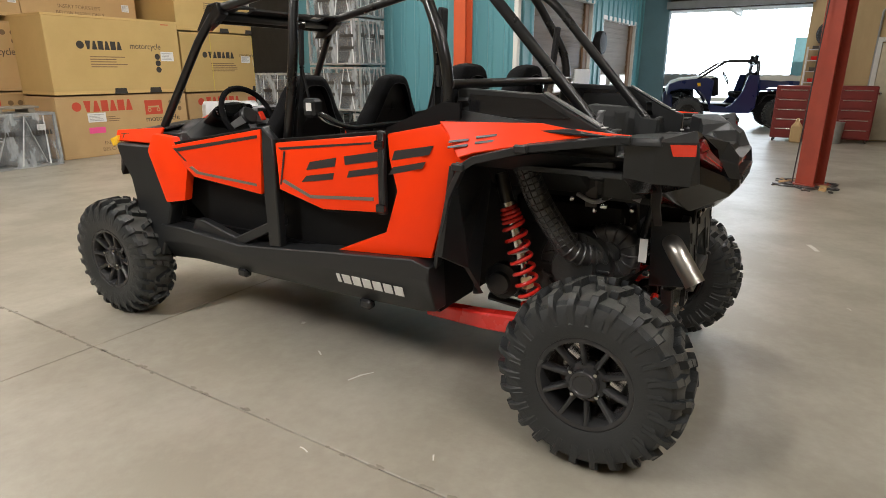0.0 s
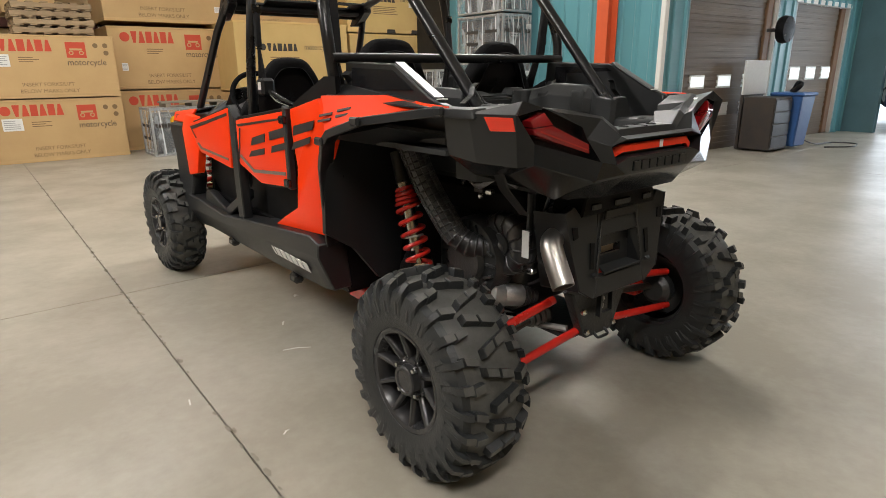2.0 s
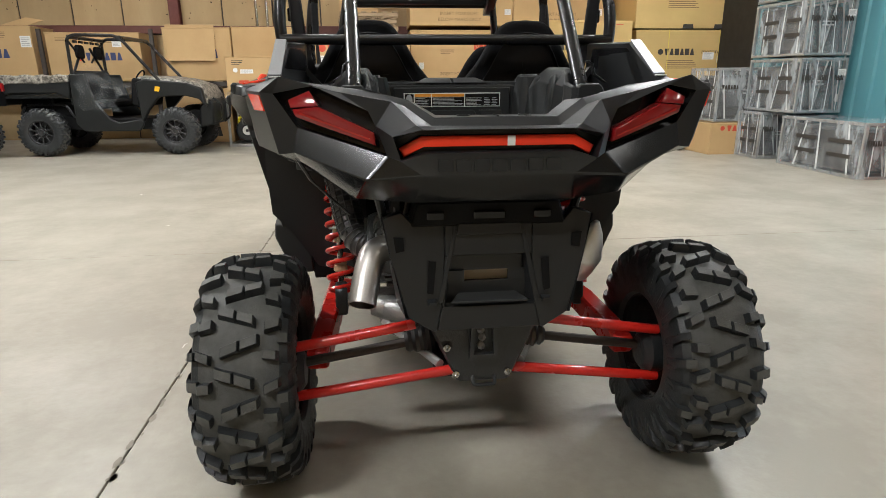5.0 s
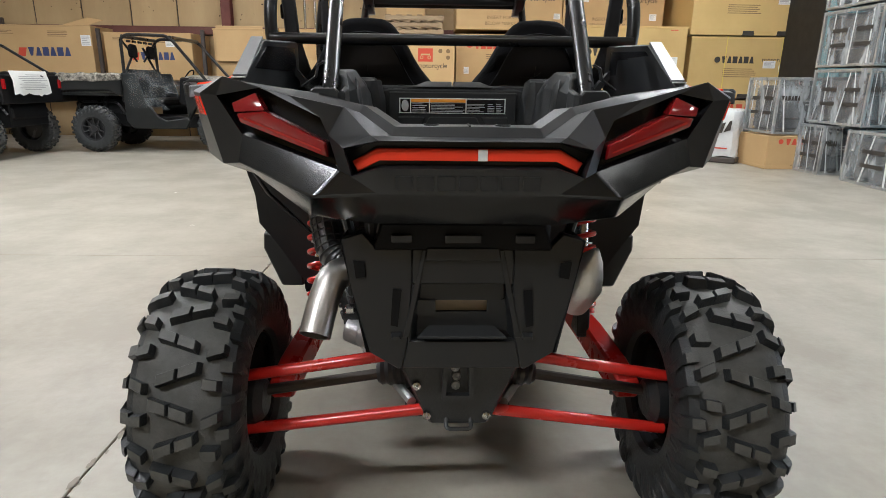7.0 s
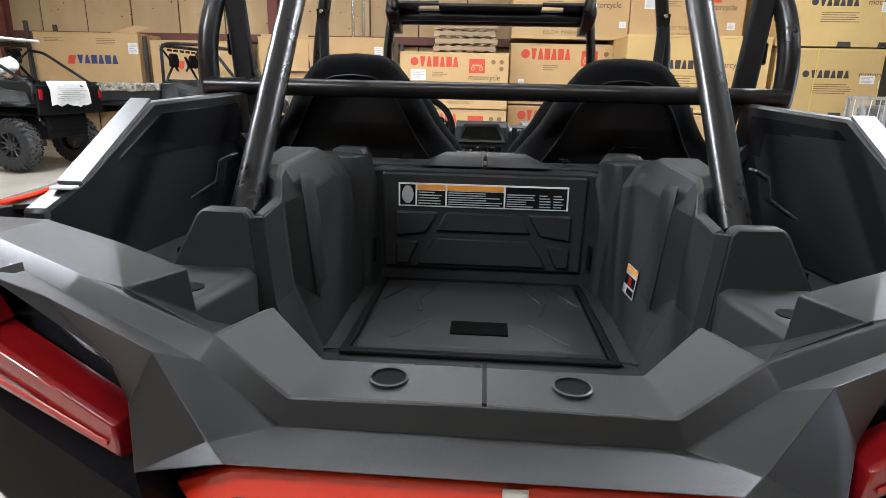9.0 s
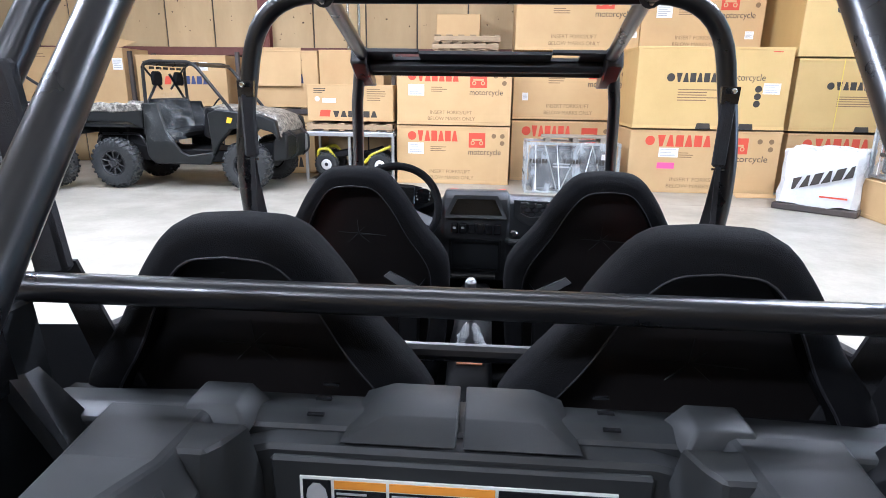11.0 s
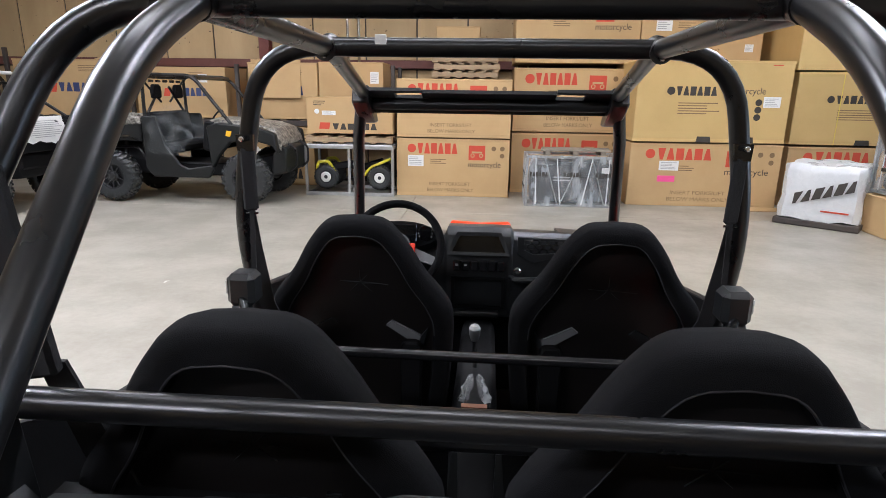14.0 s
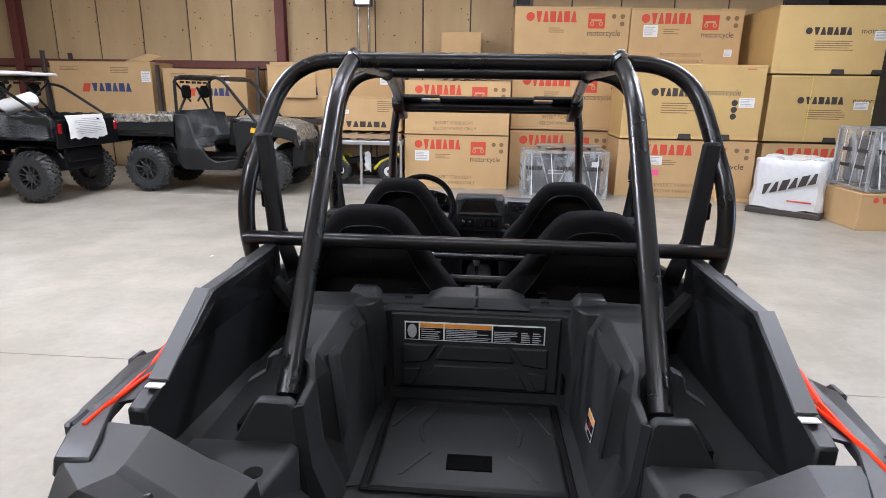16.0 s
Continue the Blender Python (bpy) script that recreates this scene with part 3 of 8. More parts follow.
A_RED = "brown cardboard vehicle carton with red print, stacked by the wall"
A_BLK = "yellowish cardboard vehicle carton with black print and fork slots"
A_BLU = "brown cardboard vehicle carton with blue print on a rack"
carton(-1.58, 0.38, 10.35, 1.15, 0.0, 1.005, "red", A_RED, 0.6, [(0.10, 0.24, 0.52, 0.71)])
carton(-1.57, 0.39, 10.36, 1.15, 1.02, 2.0, "red", A_RED, -0.4, [(0.10, 0.24, 0.50, 0.69)])
carton(0.43, 2.40, 11.0, 1.2, 0.0, 1.09, "red", A_RED, 0.4)
carton(0.44, 2.50, 11.0, 1.2, 1.11, 2.22, "red", A_RED, -0.3, [(0.08, 0.13, 0.3, 0.42)])
carton(0.43, 2.56, 11.02, 1.2, 2.30, 3.37, "red", A_RED, 0.3, [(0.92, 0.98, 0.2, 0.3)])
carton(2.58, 4.62, 11.04, 1.2, 2.30, 3.35, "red", A_RED, 0.0, [(0.12, 0.25, 0.52, 0.72), (0.86, 0.93, 0.2, 0.32)])
b1 = carton(2.34, 4.74, 10.0, 1.7, 0.0, 1.03, "red", "brown cardboard carton with red print and a pink label", 0.0, [(0.20, 0.33, 0.57, 0.72)])
flat("pink_label", -0.73, -0.45, 0.40, 0.50, -0.85, PINK, b1, "bright pink paper label", proud=0.003)
carton(2.34, 4.72, 9.98, 1.7, 1.05, 2.32, "black", A_BLK, 0.3, [(0.83, 0.94, 0.44, 0.57)], notch=True)
carton(4.92, 7.3, 10.2, 1.6, 0.0, 1.0, "red", A_RED, 0.0, [(0.16, 0.28, 0.55, 0.72)])
carton(4.90, 7.3, 10.18, 1.6, 1.03, 2.17, "black", "yellowish cardboard carton with black print and yellow straps", -0.2, [(0.60, 0.70, 0.50, 0.62), (0.73, 0.84, 0.44, 0.56)], notch=True, straps=True)
carton(4.84, 7.2, 10.16, 1.6, 2.19, 3.30, "black", A_BLK, 0.2, [(0.68, 0.80, 0.50, 0.64)], notch=True)
carton(-9.20, -7.02, 11.3, 1.0, 1.24, 2.30, "blue", "brown cardboard carton with blue print and a torn open flap", 0.8, [(0.90, 0.99, 0.62, 0.82)])
carton(-6.76, -4.98, 11.3, 1.0, 1.24, 2.18, "blue", A_BLU, -0.5, [(0.7, 0.8, 0.7, 0.86)])
carton(-4.54, -3.22, 11.3, 1.0, 1.24, 2.28, "blue", A_BLU, 0.3)
carton(-3.20, -1.98, 11.35, 0.9, 1.60, 2.30, "plain", "plain brown cardboard carton on the rack", 0.5, [(0.8, 0.93, 0.45, 0.75)])
carton(-3.14, -1.64, 10.30, 0.9, 1.06, 1.68, "blue_low", "brown cardboard carton with black print on a wrapped pallet", 0.4)
carton(-1.0, -0.2, 11.5, 0.7, 2.40, 2.95, "plain", "small plain brown carton high on the stack", 0.0)
carton(-4.6, -3.3, 11.2, 1.0, 0.0, 1.10, "blue_low", "brown cardboard carton under the rack", 0.0)
carton(5.20, 6.75, 7.62, 0.95, 0.0, 0.52, "red", "low brown carton with red print and loose fork marks", 0.0)
# loose flap and scrap of board
flap = Shape().slab([(-7.55, 11.32, 2.30), (-7.05, 11.32, 2.30), (-6.88, 11.62, 2.42), (-7.25, 11.7, 2.48)], 0.006)
tagged(flap.to("carton_flap", CARTON), "torn open flap of a brown carton", "carton flap")
scrap = Shape().slab([(4.0, 9.62, 0.004), (4.75, 9.70, 0.004), (4.78, 9.95, 0.012), (4.05, 9.92, 0.03)], 0.006)
tagged(scrap.to("cardboard_scrap", CARTON), "loose piece of brown cardboard on the floor", "cardboard")
leaning = Shape().box((0, 0, 0.36), (0.95, 0.012, 0.70), 0.003)
tagged(leaning.moved(pose(-4.0, 11.24, 1.62, -6, 0, 0)).to("board_sheet", CARTON), "flat cardboard sheet leaning on a carton", "cardboard")

# rack that carries the cartons
rack = empty("storage_rack", pose(0, 0, 0))
for yy in (11.28, 12.16):
    Shape().box((-5.55, yy, 1.17), (7.6, 0.05, 0.10), 0.005).to("rack_beam", DARK_STEEL, rack)
for xx in (-9.32, -6.86, -4.75, -1.78):
    for yy in (11.30, 12.14):
        Shape().box((xx, yy, 1.25 if xx < -9 else 1.12), (0.07, 0.07, 2.5 if xx < -9 else 2.24), 0.005).to("rack_post", DARK_STEEL, rack)
for k in range(19):
    Shape().box((-9.1 + k * 0.4, 11.72, 1.225), (0.12, 0.92, 0.016), 0.003).to("rack_board", PALLET_WOOD, rack)
tagged(rack, "dark steel pallet rack along the boarded wall", "storage rack")


def pallet(x, y, z, w, d, h=0.13, turn=0.0, label="worn wooden pallet"):
    root = empty("pallet", pose(x, y, z, 0, 0, turn))
    for k in range(3):
        Shape().box((0, -d / 2 + 0.05 + k * (d - 0.1) / 2, h / 2), (w, 0.09, h - 0.05), 0.004).to("runner", PALLET_WOOD, root)
    for zz in (0.012, h - 0.012):
        for k in range(6):
            Shape().box((-w / 2 + 0.06 + k * (w - 0.12) / 5, 0, zz), (0.1, d, 0.02), 0.003).to("slat", PALLET_WOOD, root)
    return tagged(root, label, "pallet", "wooden pallets")


for k in range(4):
    pallet(-0.42 + 0.02 * (k % 2), 10.85, 2.01 + k * 0.125, 1.12, 0.9, 0.12, 1.5 * (k % 2), "worn wooden pallet stacked on a carton")
pallet(-2.38, 10.62, 0.90, 1.5, 0.9, 0.13, 0.0, "wrapped wooden pallet under a carton")


def crate(x, y, z, w, d, h, label, turn=0.0, contents=6, seed=1, wrap=True, dark=0.05):
    """A bar-built steel crate with packed parts and stretch wrap."""
    rnd = random.Random(seed)
    root = empty("steel_crate", pose(x, y, z, 0, 0, turn))
    r = 0.019
    for sx in (-1, 1):
        for sy in (-1, 1):
            Shape().box((sx * (w / 2 - r), sy * (d / 2 - r), h / 2), (2 * r, 2 * r, h), 0.003).to("upright", GALV, root)
    for zz in (r, h - r):
        for sy in (-1, 1):
            Shape().box((0, sy * (d / 2 - r), zz), (w - 4 * r, 2 * r, 2 * r), 0.003).to("rail", GALV, root)
        for sx in (-1, 1):
            Shape().box((sx * (w / 2 - r), 0, zz), (2 * r, d - 4 * r, 2 * r), 0.003).to("rail", GALV, root)
    for k in range(3):
        xx = -w / 2 + w * (k + 1) / 4
        a, b = (xx - 0.12 * w, xx + 0.08 * w) if k % 2 else (xx + 0.1 * w, xx - 0.05 * w)
        Shape().tube([(a, -d / 2 + r, 2 * r), (b, -d / 2 + r, h - 2 * r)], 0.011, 8).to("brace", GALV, root)
    pack = Shape()
    for k in range(contents):
        s = (w * rnd.uniform(0.2, 0.45), d * rnd.uniform(0.3, 0.8), h * rnd.uniform(0.2, 0.6))
        c = (rnd.uniform(-0.5, 0.5) * (w - s[0] - 0.06), rnd.uniform(-0.5, 0.5) * (d - s[1] - 0.06), 0.03 + s[2] / 2 + rnd.uniform(0, 1) * (h - s[2] - 0.08))
        pack.box(c, s, 0.03)
    for k in range(contents):
        p = [(rnd.uniform(-0.44, 0.44) * w, rnd.uniform(-0.4, 0.4) * d, rnd.uniform(0.08, 0.92) * h) for _ in range(3)]
        pack.tube(fillet(p, 0.15), 0.022, 8)
    pack.box((0, 0.02 * d, h * 0.46), (w * 0.86, d * 0.78, h * 0.80), 0.04)
    pack.to("packed_parts", CRATE_DARK, root)
    # opaque white strips paint the glints on folds of the clear wrap
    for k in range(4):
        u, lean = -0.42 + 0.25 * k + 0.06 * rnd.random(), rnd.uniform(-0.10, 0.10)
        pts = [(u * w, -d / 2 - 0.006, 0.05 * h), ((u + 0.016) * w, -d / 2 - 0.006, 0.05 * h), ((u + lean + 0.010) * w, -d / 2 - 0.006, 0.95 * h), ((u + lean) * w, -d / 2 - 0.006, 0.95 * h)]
        Shape().slab(pts, 0.004).to("wrap_fold", WRAP_WHITE, root, "white strip for the glint on a fold of the stretch wrap")
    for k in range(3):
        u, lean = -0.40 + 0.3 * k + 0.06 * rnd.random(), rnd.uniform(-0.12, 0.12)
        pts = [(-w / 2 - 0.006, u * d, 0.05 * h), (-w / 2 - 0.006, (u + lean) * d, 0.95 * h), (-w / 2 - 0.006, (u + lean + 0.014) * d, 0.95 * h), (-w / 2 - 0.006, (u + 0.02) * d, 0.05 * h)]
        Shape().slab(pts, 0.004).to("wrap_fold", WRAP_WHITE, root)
    fine_print(-w * 0.2, w * 0.05, h * 0.5, h * 0.62, -d / 2 + 0.004, 2, PAPER_GREY, root)
    if wrap:
        cover = Shape()
        n, rows = 40, []
        for zz in (0.02, 0.2, 0.4, 0.6, 0.8, 0.97, 1.0):
            row = []
            for k in range(n):
                t = 4 * k / n
                e = int(t)
                f = t - e
                px, py = [(-1 + 2 * f, -1), (1, -1 + 2 * f), (1 - 2 * f, 1), (-1, 1 - 2 * f)][e]
                sag = 1.006 - (0.010 * rnd.random() + 0.012 * math.sin(math.pi * f) * math.sin(math.pi * zz))
                row.append((px * (w / 2 + 0.004) * sag, py * (d / 2 + 0.004) * sag, zz * h * 1.004))
            rows.append(row)
        cover.loft(rows, True, False)
        cover.add(rows[-1], [tuple(range(n))])
        cover.to("stretch_wrap", WRAP, root, "clear wrinkled stretch wrap")
    paper_label(w * 0.30, w * 0.30 + 0.12, h * 0.68, h * 0.68 + 0.09, -d / 2 - 0.012, root)
    # the maker's mark printed on the wrap, on the two faces that show
    for u in (-0.46, -0.10, 0.24):
        bars("brand_blocks", u * w, u * w + 0.20 * w, 0.60 * h, 0.60 * h + 0.07, -d / 2 - 0.014, 6, INK_BLACK, root)
    for v in (0.60, 0.34):
        for u in (-0.42, -0.02):
            Shape().box((-w / 2 - 0.014, (u + 0.16) * d, v * h + 0.03), (0.002, 0.26 * d, 0.05)).to("print", INK_BLACK, root)
    return tagged(root, label, "crate", "wrapped steel crates")


CRATE_DARK = surface("packed_dark_parts", (0.035, 0.037, 0.04), 0.4, 0.1, (0.09, 0.09, 0.09), 6, 0.6, 40, 0.4, 0.2, 20)
CR = "galvanised bar crate of dark parts in clear wrap"
crate(1.38, 9.98, 0.0, 1.50, 0.72, 0.82, "low wrapped steel crate before the cartons", 0.0, 7, 3)
crate(6.02, 8.12, 0.54, 1.5, 0.9, 0.86, CR + " on a carton", 0.0, 6, 4)
crate(6.16, 5.74, 0.0, 0.98, 1.62, 0.70, CR, -1.5, 7, 5)
crate(6.10, 7.30, 0.0, 0.9, 0.60, 0.72, CR, 0, 4, 6)
for k in range(4):
    crate(6.08, 6.98, 0.74 + 0.80 * k, 0.72, 1.20, 0.77, CR + ", stacked high", 0.6 * (k % 2), 6, 10 + k)

# silver-wrapped bundle
bag = Shape()
rows = []
for zz, k in ((0.10, 1.0), (0.25, 1.01), (0.42, 0.985), (0.60, 1.0), (0.76, 0.985), (0.84, 0.965), (0.868, 0.93), (0.872, 0.70), (0.868, 0.3)):
    row = []
    for j in range(44):
        a = 2 * math.pi * j / 44
        c, s_ = math.cos(a), math.sin(a)
        q = max(abs(c), abs(s_)) ** 0.97
        row.append((0.50 * k * c / q + 0.013 * math.sin(9 * a + zz * 8) + 0.008 * math.sin(17 * a - zz * 19), 0.58 * k * s_ / q + 0.013 * math.cos(7 * a - zz * 5) + 0.008 * math.cos(15 * a + zz * 23), zz + 0.014 * math.sin(5 * a) + 0.008 * math.sin(11 * a)))
    rows.append(row)
bag.loft(rows, True, True)
bag_root = empty("wrapped_bundle", pose(4.98, 9.0, 0, 0, 0, -38))
bag.to("plastic_cover", WRAP_WHITE, bag_root)
bars("brand_blocks", -0.34, 0.42, 0.30, 0.47, -0.615, 6, INK_BLACK, bag_root, slant=0.25, rise=0.34)
fine_print(0.05, 0.4, 0.22, 0.28, -0.61, 1, INK_RED, bag_root)
Shape().box((0, 0, 0.05), (1.06, 1.2, 0.09), 0.01).to("skid", DARK_STEEL, bag_root)
tagged(bag_root, "bundle on a skid wrapped in white plastic with black print", "wrapped bundle")

# ---- the four-seat off-road vehicle ----
ORANGE = surface("orange_gloss_plastic", (0.97, 0.048, 0.003), 0.36, 0, (0.92, 0.044, 0.003), 3, 0.5, 90, 0.15, 0.02, 200, 0.05, spec=0.2)
PLASTIC = surface("black_grained_plastic", (0.0115, 0.0125, 0.0135), 0.40, 0, (0.016, 0.017, 0.018), 4, 0.5, 160, 0.35, 0.05, 600, 0.08, spec=0.5)
BED_PLASTIC = surface("dark_grey_moulded_plastic", (0.0275, 0.0290, 0.0294), 0.52, 0, (0.020, 0.0212, 0.0216), 3, 0.6, 120, 0.3, 0.05, 600, 0.10, spec=0.30)
GREY_PLASTIC = surface("satin_grey_plastic", (0.18, 0.184, 0.19), 0.30, 0, (0.14, 0.144, 0.15), 4, 0.5, 120, 0.25, 0.05, 300, 0.06)
GLOSS_BLACK = surface("gloss_black_plastic", (0.010, 0.010, 0.011), 0.16, 0, (0.016, 0.016, 0.017), 5, 0.5, 80, 0.2, 0.02, 90, 0.05)
CAGE_BLACK = surface("black_powder_coat", (0.0062, 0.0062, 0.0066), 0.285, 0.0, (0.011, 0.011, 0.012), 6, 0.5, 120, 0.25, 0.02, 500, 0.05, spec=0.55)
RUBBER = surface("tyre_rubber", (0.018, 0.0205, 0.022), 0.44, 0, (0.027, 0.029, 0.030), 7, 0.6, 60, 0.4, 0.25, 140, 0.1)
# paler rubber for lug tops: dust and wear, plus the light they catch
WORN_LIT_RUBBER = surface("worn_lit_tread_rubber", (0.098, 0.098, 0.092), 0.62, 0, (0.058, 0.058, 0.053), 14, 0.8, 60, 0.5, 0.2, 140, 0.1)
RIM_BLACK = surface("satin_black_wheel", (0.036, 0.036, 0.038), 0.25, 0.3, (0.046, 0.046, 0.047), 8, 0.5, 80, 0.2, 0.03)
RED_PAINT = surface("red_painted_steel", (0.62, 0.022, 0.014), 0.28, 0, (0.52, 0.018, 0.012), 4, 0.5, 60, 0.2, 0.03, coat=0.4)
RED_LENS = surface("red_lamp_lens", (0.20, 0.006, 0.008), 0.10, 0, (0.28, 0.008, 0.010), 9, 0.5, 120, 0.3, 0.06, 90, 0.04, coat=0.8)
RED_BAR = surface("bright_red_reflector_bar", (0.85, 0.045, 0.016), 0.22, 0, (0.78, 0.04, 0.015), 6, 0.4, 100, 0.2, 0.02, coat=0.4)
CHROME = surface("bright_steel", (0.66, 0.66, 0.65), 0.20, 1.0, (0.56, 0.56, 0.55), 10, 0.5, 80, 0.3, 0.03)
EXHAUST = surface("brushed_stainless", (0.42, 0.40, 0.37), 0.36, 1.0, (0.44, 0.42, 0.39), 7, 0.6, 90, 0.35, 0.08, 150, 0.08)
ALLOY = surface("cast_aluminium", (0.50, 0.50, 0.49), 0.45, 0.8, (0.38, 0.38, 0.37), 12, 0.6, 80, 0.3, 0.25, 90)
ENGINE = surface("black_engine_casting", (0.022, 0.025, 0.026), 0.36, 0.2, (0.028, 0.028, 0.029), 8, 0.6, 80, 0.4, 0.3, 70, spec=0.65)
HOSE = surface("ribbed_black_rubber", (0.030, 0.030, 0.031), 0.34, 0, (0.035, 0.035, 0.036), 8, 0.5, 80, 0.3, 0.08, spec=0.8)
SEAT_CLOTH = surface("black_seat_fabric", (0.0055, 0.0055, 0.0062), 0.85, 0, (0.008, 0.008, 0.009), 8, 0.6, 300, 0.5, 0.35, 700, 0.05, spec=0.12)
SEAT_SHELL = surface("black_seat_shell", (0.0045, 0.0045, 0.005), 0.55, 0, (0.007, 0.007, 0.0075), 6, 0.5, 200, 0.3, 0.12, 500, spec=0.16)
PIPING = surface("grey_piping", (0.030, 0.030, 0.033), 0.40)
WEBBING = surface("black_webbing", (0.016, 0.016, 0.018), 0.8, 0, None, 10, 0.4, 250, 0.5, 0.4, 500)
CREAM = surface("cream_bump_stop", (0.62, 0.46, 0.25), 0.55)
WHITE_MARK = surface("white_vinyl", (0.80, 0.80, 0.78), 0.4)
STRIPE = surface("charcoal_vinyl", (0.030, 0.026, 0.026), 0.42, 0, None, 9, 0.4, 90, 0.2, 0.0)
GREY_STRIPE = surface("grey_vinyl", (0.17, 0.14, 0.12), 0.35)
WARN_ORANGE = surface("orange_warning_print", (0.90, 0.36, 0.04), 0.4)
AMBER = surface("amber_lens", (0.85, 0.50, 0.03), 0.2)
SCREEN = surface("dark_display_glass", (0.008, 0.009, 0.010), 0.08)

# near-black that puts the shade of sockets and strut pockets into the colour
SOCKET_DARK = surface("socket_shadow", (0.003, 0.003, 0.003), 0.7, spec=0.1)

car = empty("off_road_vehicle")
tagged(car, "orange and black four-seat off-road vehicle with black roll cage", "off-road vehicle")


def both(shape, name, material, parent=None, label="", **kw):
    """A part and its twin on the other side."""
    parent = parent or car
    return (shape.to(name, material, parent, label, **kw), shape.mirrored().to(name, material, parent, label, **kw))


def put(shape, name, material, parent=None, label="", **kw):
    return shape.to(name, material, parent or car, label, **kw)


# wheels -----------------------------------------------------------------
def tyre_shape(R, W, n=13):
    """A knobbly tyre round the x axis: carcass, split crown bars, side blocks and shoulder hooks."""
    s = Shape()
    h = W / 2
    turn = pose(0, 0, 0, 0, 90, 0)
    crown = lambda u: R - 0.028 - 0.036 * abs(u) ** 3.6
    prof = [(0.178, -h * 0.78), (0.186, -h * 0.93), (0.205, -h * 0.98), (0.235, -h * 1.02), (0.262, -h * 1.03), (0.284, -h * 1.0)] + [(crown(u), h * u) for u in (-0.93, -0.78, -0.5, -0.25, 0)]
    prof = prof + [(r, -x) for r, x in prof[-2::-1]]
    s.lathe(prof, turn, 60, closed=True)

    def ring(corners, up, grow):
        cu, ca = sum(c[0] for c in corners) / len(corners), sum(c[1] for c in corners) / len(corners)
        out = []
        for u, a in corners:
            u2, a2 = cu + (u - cu) * grow, ca + (a - ca) * grow
            r = crown(u2) + up
            out.append((h * u2, r * math.cos(a2), r * math.sin(a2)))
        return out

    def bar(u0, a0, u1, a1, w, tall=0.028):
        """A tapered lug from (u0, a0) to (u1, a1), w wide round the tyre."""
        corners = [(u0, a0 - w / 2), (u1, a1 - w / 2), (u1, a1 + w / 2), (u0, a0 + w / 2)]
        s.loft([ring(corners, -0.006, 1.16), ring(corners, tall - 0.003, 1.0), ring(corners, tall, 0.90)])

    def hook(sd, a, long):
        w = 0.046 if long else 0.038
        rows = [(0.76 if long else 0.84, crown(0.78) + 0.026, 0.27, 0.0), (0.95, crown(0.93) + 0.024, 0.26, 0.0), (1.02, crown(0.98) + 0.012, 0.25, 0.01), (1.050, crown(1.0) - 0.010, 0.24, 0.035), (1.042, 0.284, 0.235, 0.065), (1.022, 0.262 if long else 0.278, 0.225, 0.095)]
        s.loft([[(sd * h * u, ri * math.cos(c - ww), ri * math.sin(c - ww)), (sd * h * u, ro * math.cos(c - ww * 0.85), ro * math.sin(c - ww * 0.85)), (sd * h * u, ro * math.cos(c + ww * 0.85), ro * math.sin(c + ww * 0.85)), (sd * h * u, ri * math.cos(c + ww), ri * math.sin(c + ww))]
                for u, ro, ri, e in rows for c, ww in ((a + e, w * (1 - 2.2 * e)),)])
    step = 2 * math.pi / n
    for k in range(n):
        a = k * step
        q = step / 4
        for sd, o in ((-1, 0.0), (1, 2 * q)):
            c = a + o
            # a slanted bar cut in two, a short block beside it and a longer one towards the shoulder
            bar(sd * -0.30, c - 0.040, sd * 0.03, c + 0.004, 0.078)
            bar(sd * 0.07, c + 0.010, sd * 0.40, c + 0.052, 0.078)
            bar(sd * 0.50, c - 0.060, sd * 0.76, c - 0.075, 0.074)
            bar(sd * 0.52, c + 0.150, sd * 0.80, c + 0.195, 0.072)
        for sd in (-1, 1):
            for j in range(2):
                hook(sd, a + (2 * j + (0.55 if sd < 0 else 1.55)) * q, j == 0)
    return s


def rim_shape(W):
    """Lip, barrel and hub; the outer face looks along +x."""
    s = Shape()
    turn = pose(0, 0, 0, 0, 90, 0)
    h = W / 2
    s.lathe([(0.172, -h * 0.8), (0.188, -h * 0.8), (0.186, -h * 0.68), (0.165, -h * 0.6), (0.160, h * 0.3), (0.163, h * 0.72), (0.176, h * 0.84), (0.184, h * 0.86), (0.186, h * 0.91), (0.178, h * 0.93), (0.166, h * 0.90), (0.158, h * 0.78), (0.152, h * 0.5), (0.150, -h * 0.55)], turn, 48, closed=True)
    s.lathe([(0.078, h * 0.3), (0.082, h * 0.60), (0.076, h * 0.70), (0.070, h * 0.72), (0.056, h * 0.72), (0.054, h * 0.88), (0.050, h * 0.92), (0.040, h * 0.93), (0.036, h * 0.90), (0.0, h * 0.90)], turn, 32)
    s.lathe([(0.150, -h * 0.1), (0.150, -h * 0.2), (0.0, -h * 0.2)], turn, 32)
    return s


def spoke_mesh(W):
    h = W / 2
    s = Shape().loft([[(h * o, -w * 0.55, r), (h * o, w * 0.55, r), (h * (o - 0.10), w, r), (h * i, w * 0.9, r), (h * i, -w * 0.9, r), (h * (o - 0.10), -w, r)] for r, o, i, w in ((0.066, 0.72, 0.40, 0.0145), (0.110, 0.80, 0.50, 0.0115), (0.150, 0.87, 0.55, 0.0105), (0.166, 0.90, 0.60, 0.0125))])
    return s.mesh("spoke", RIM_BLACK, bevel=0.0015)


SPOKES = {w: spoke_mesh(w) for w in (0.275, 0.225)}
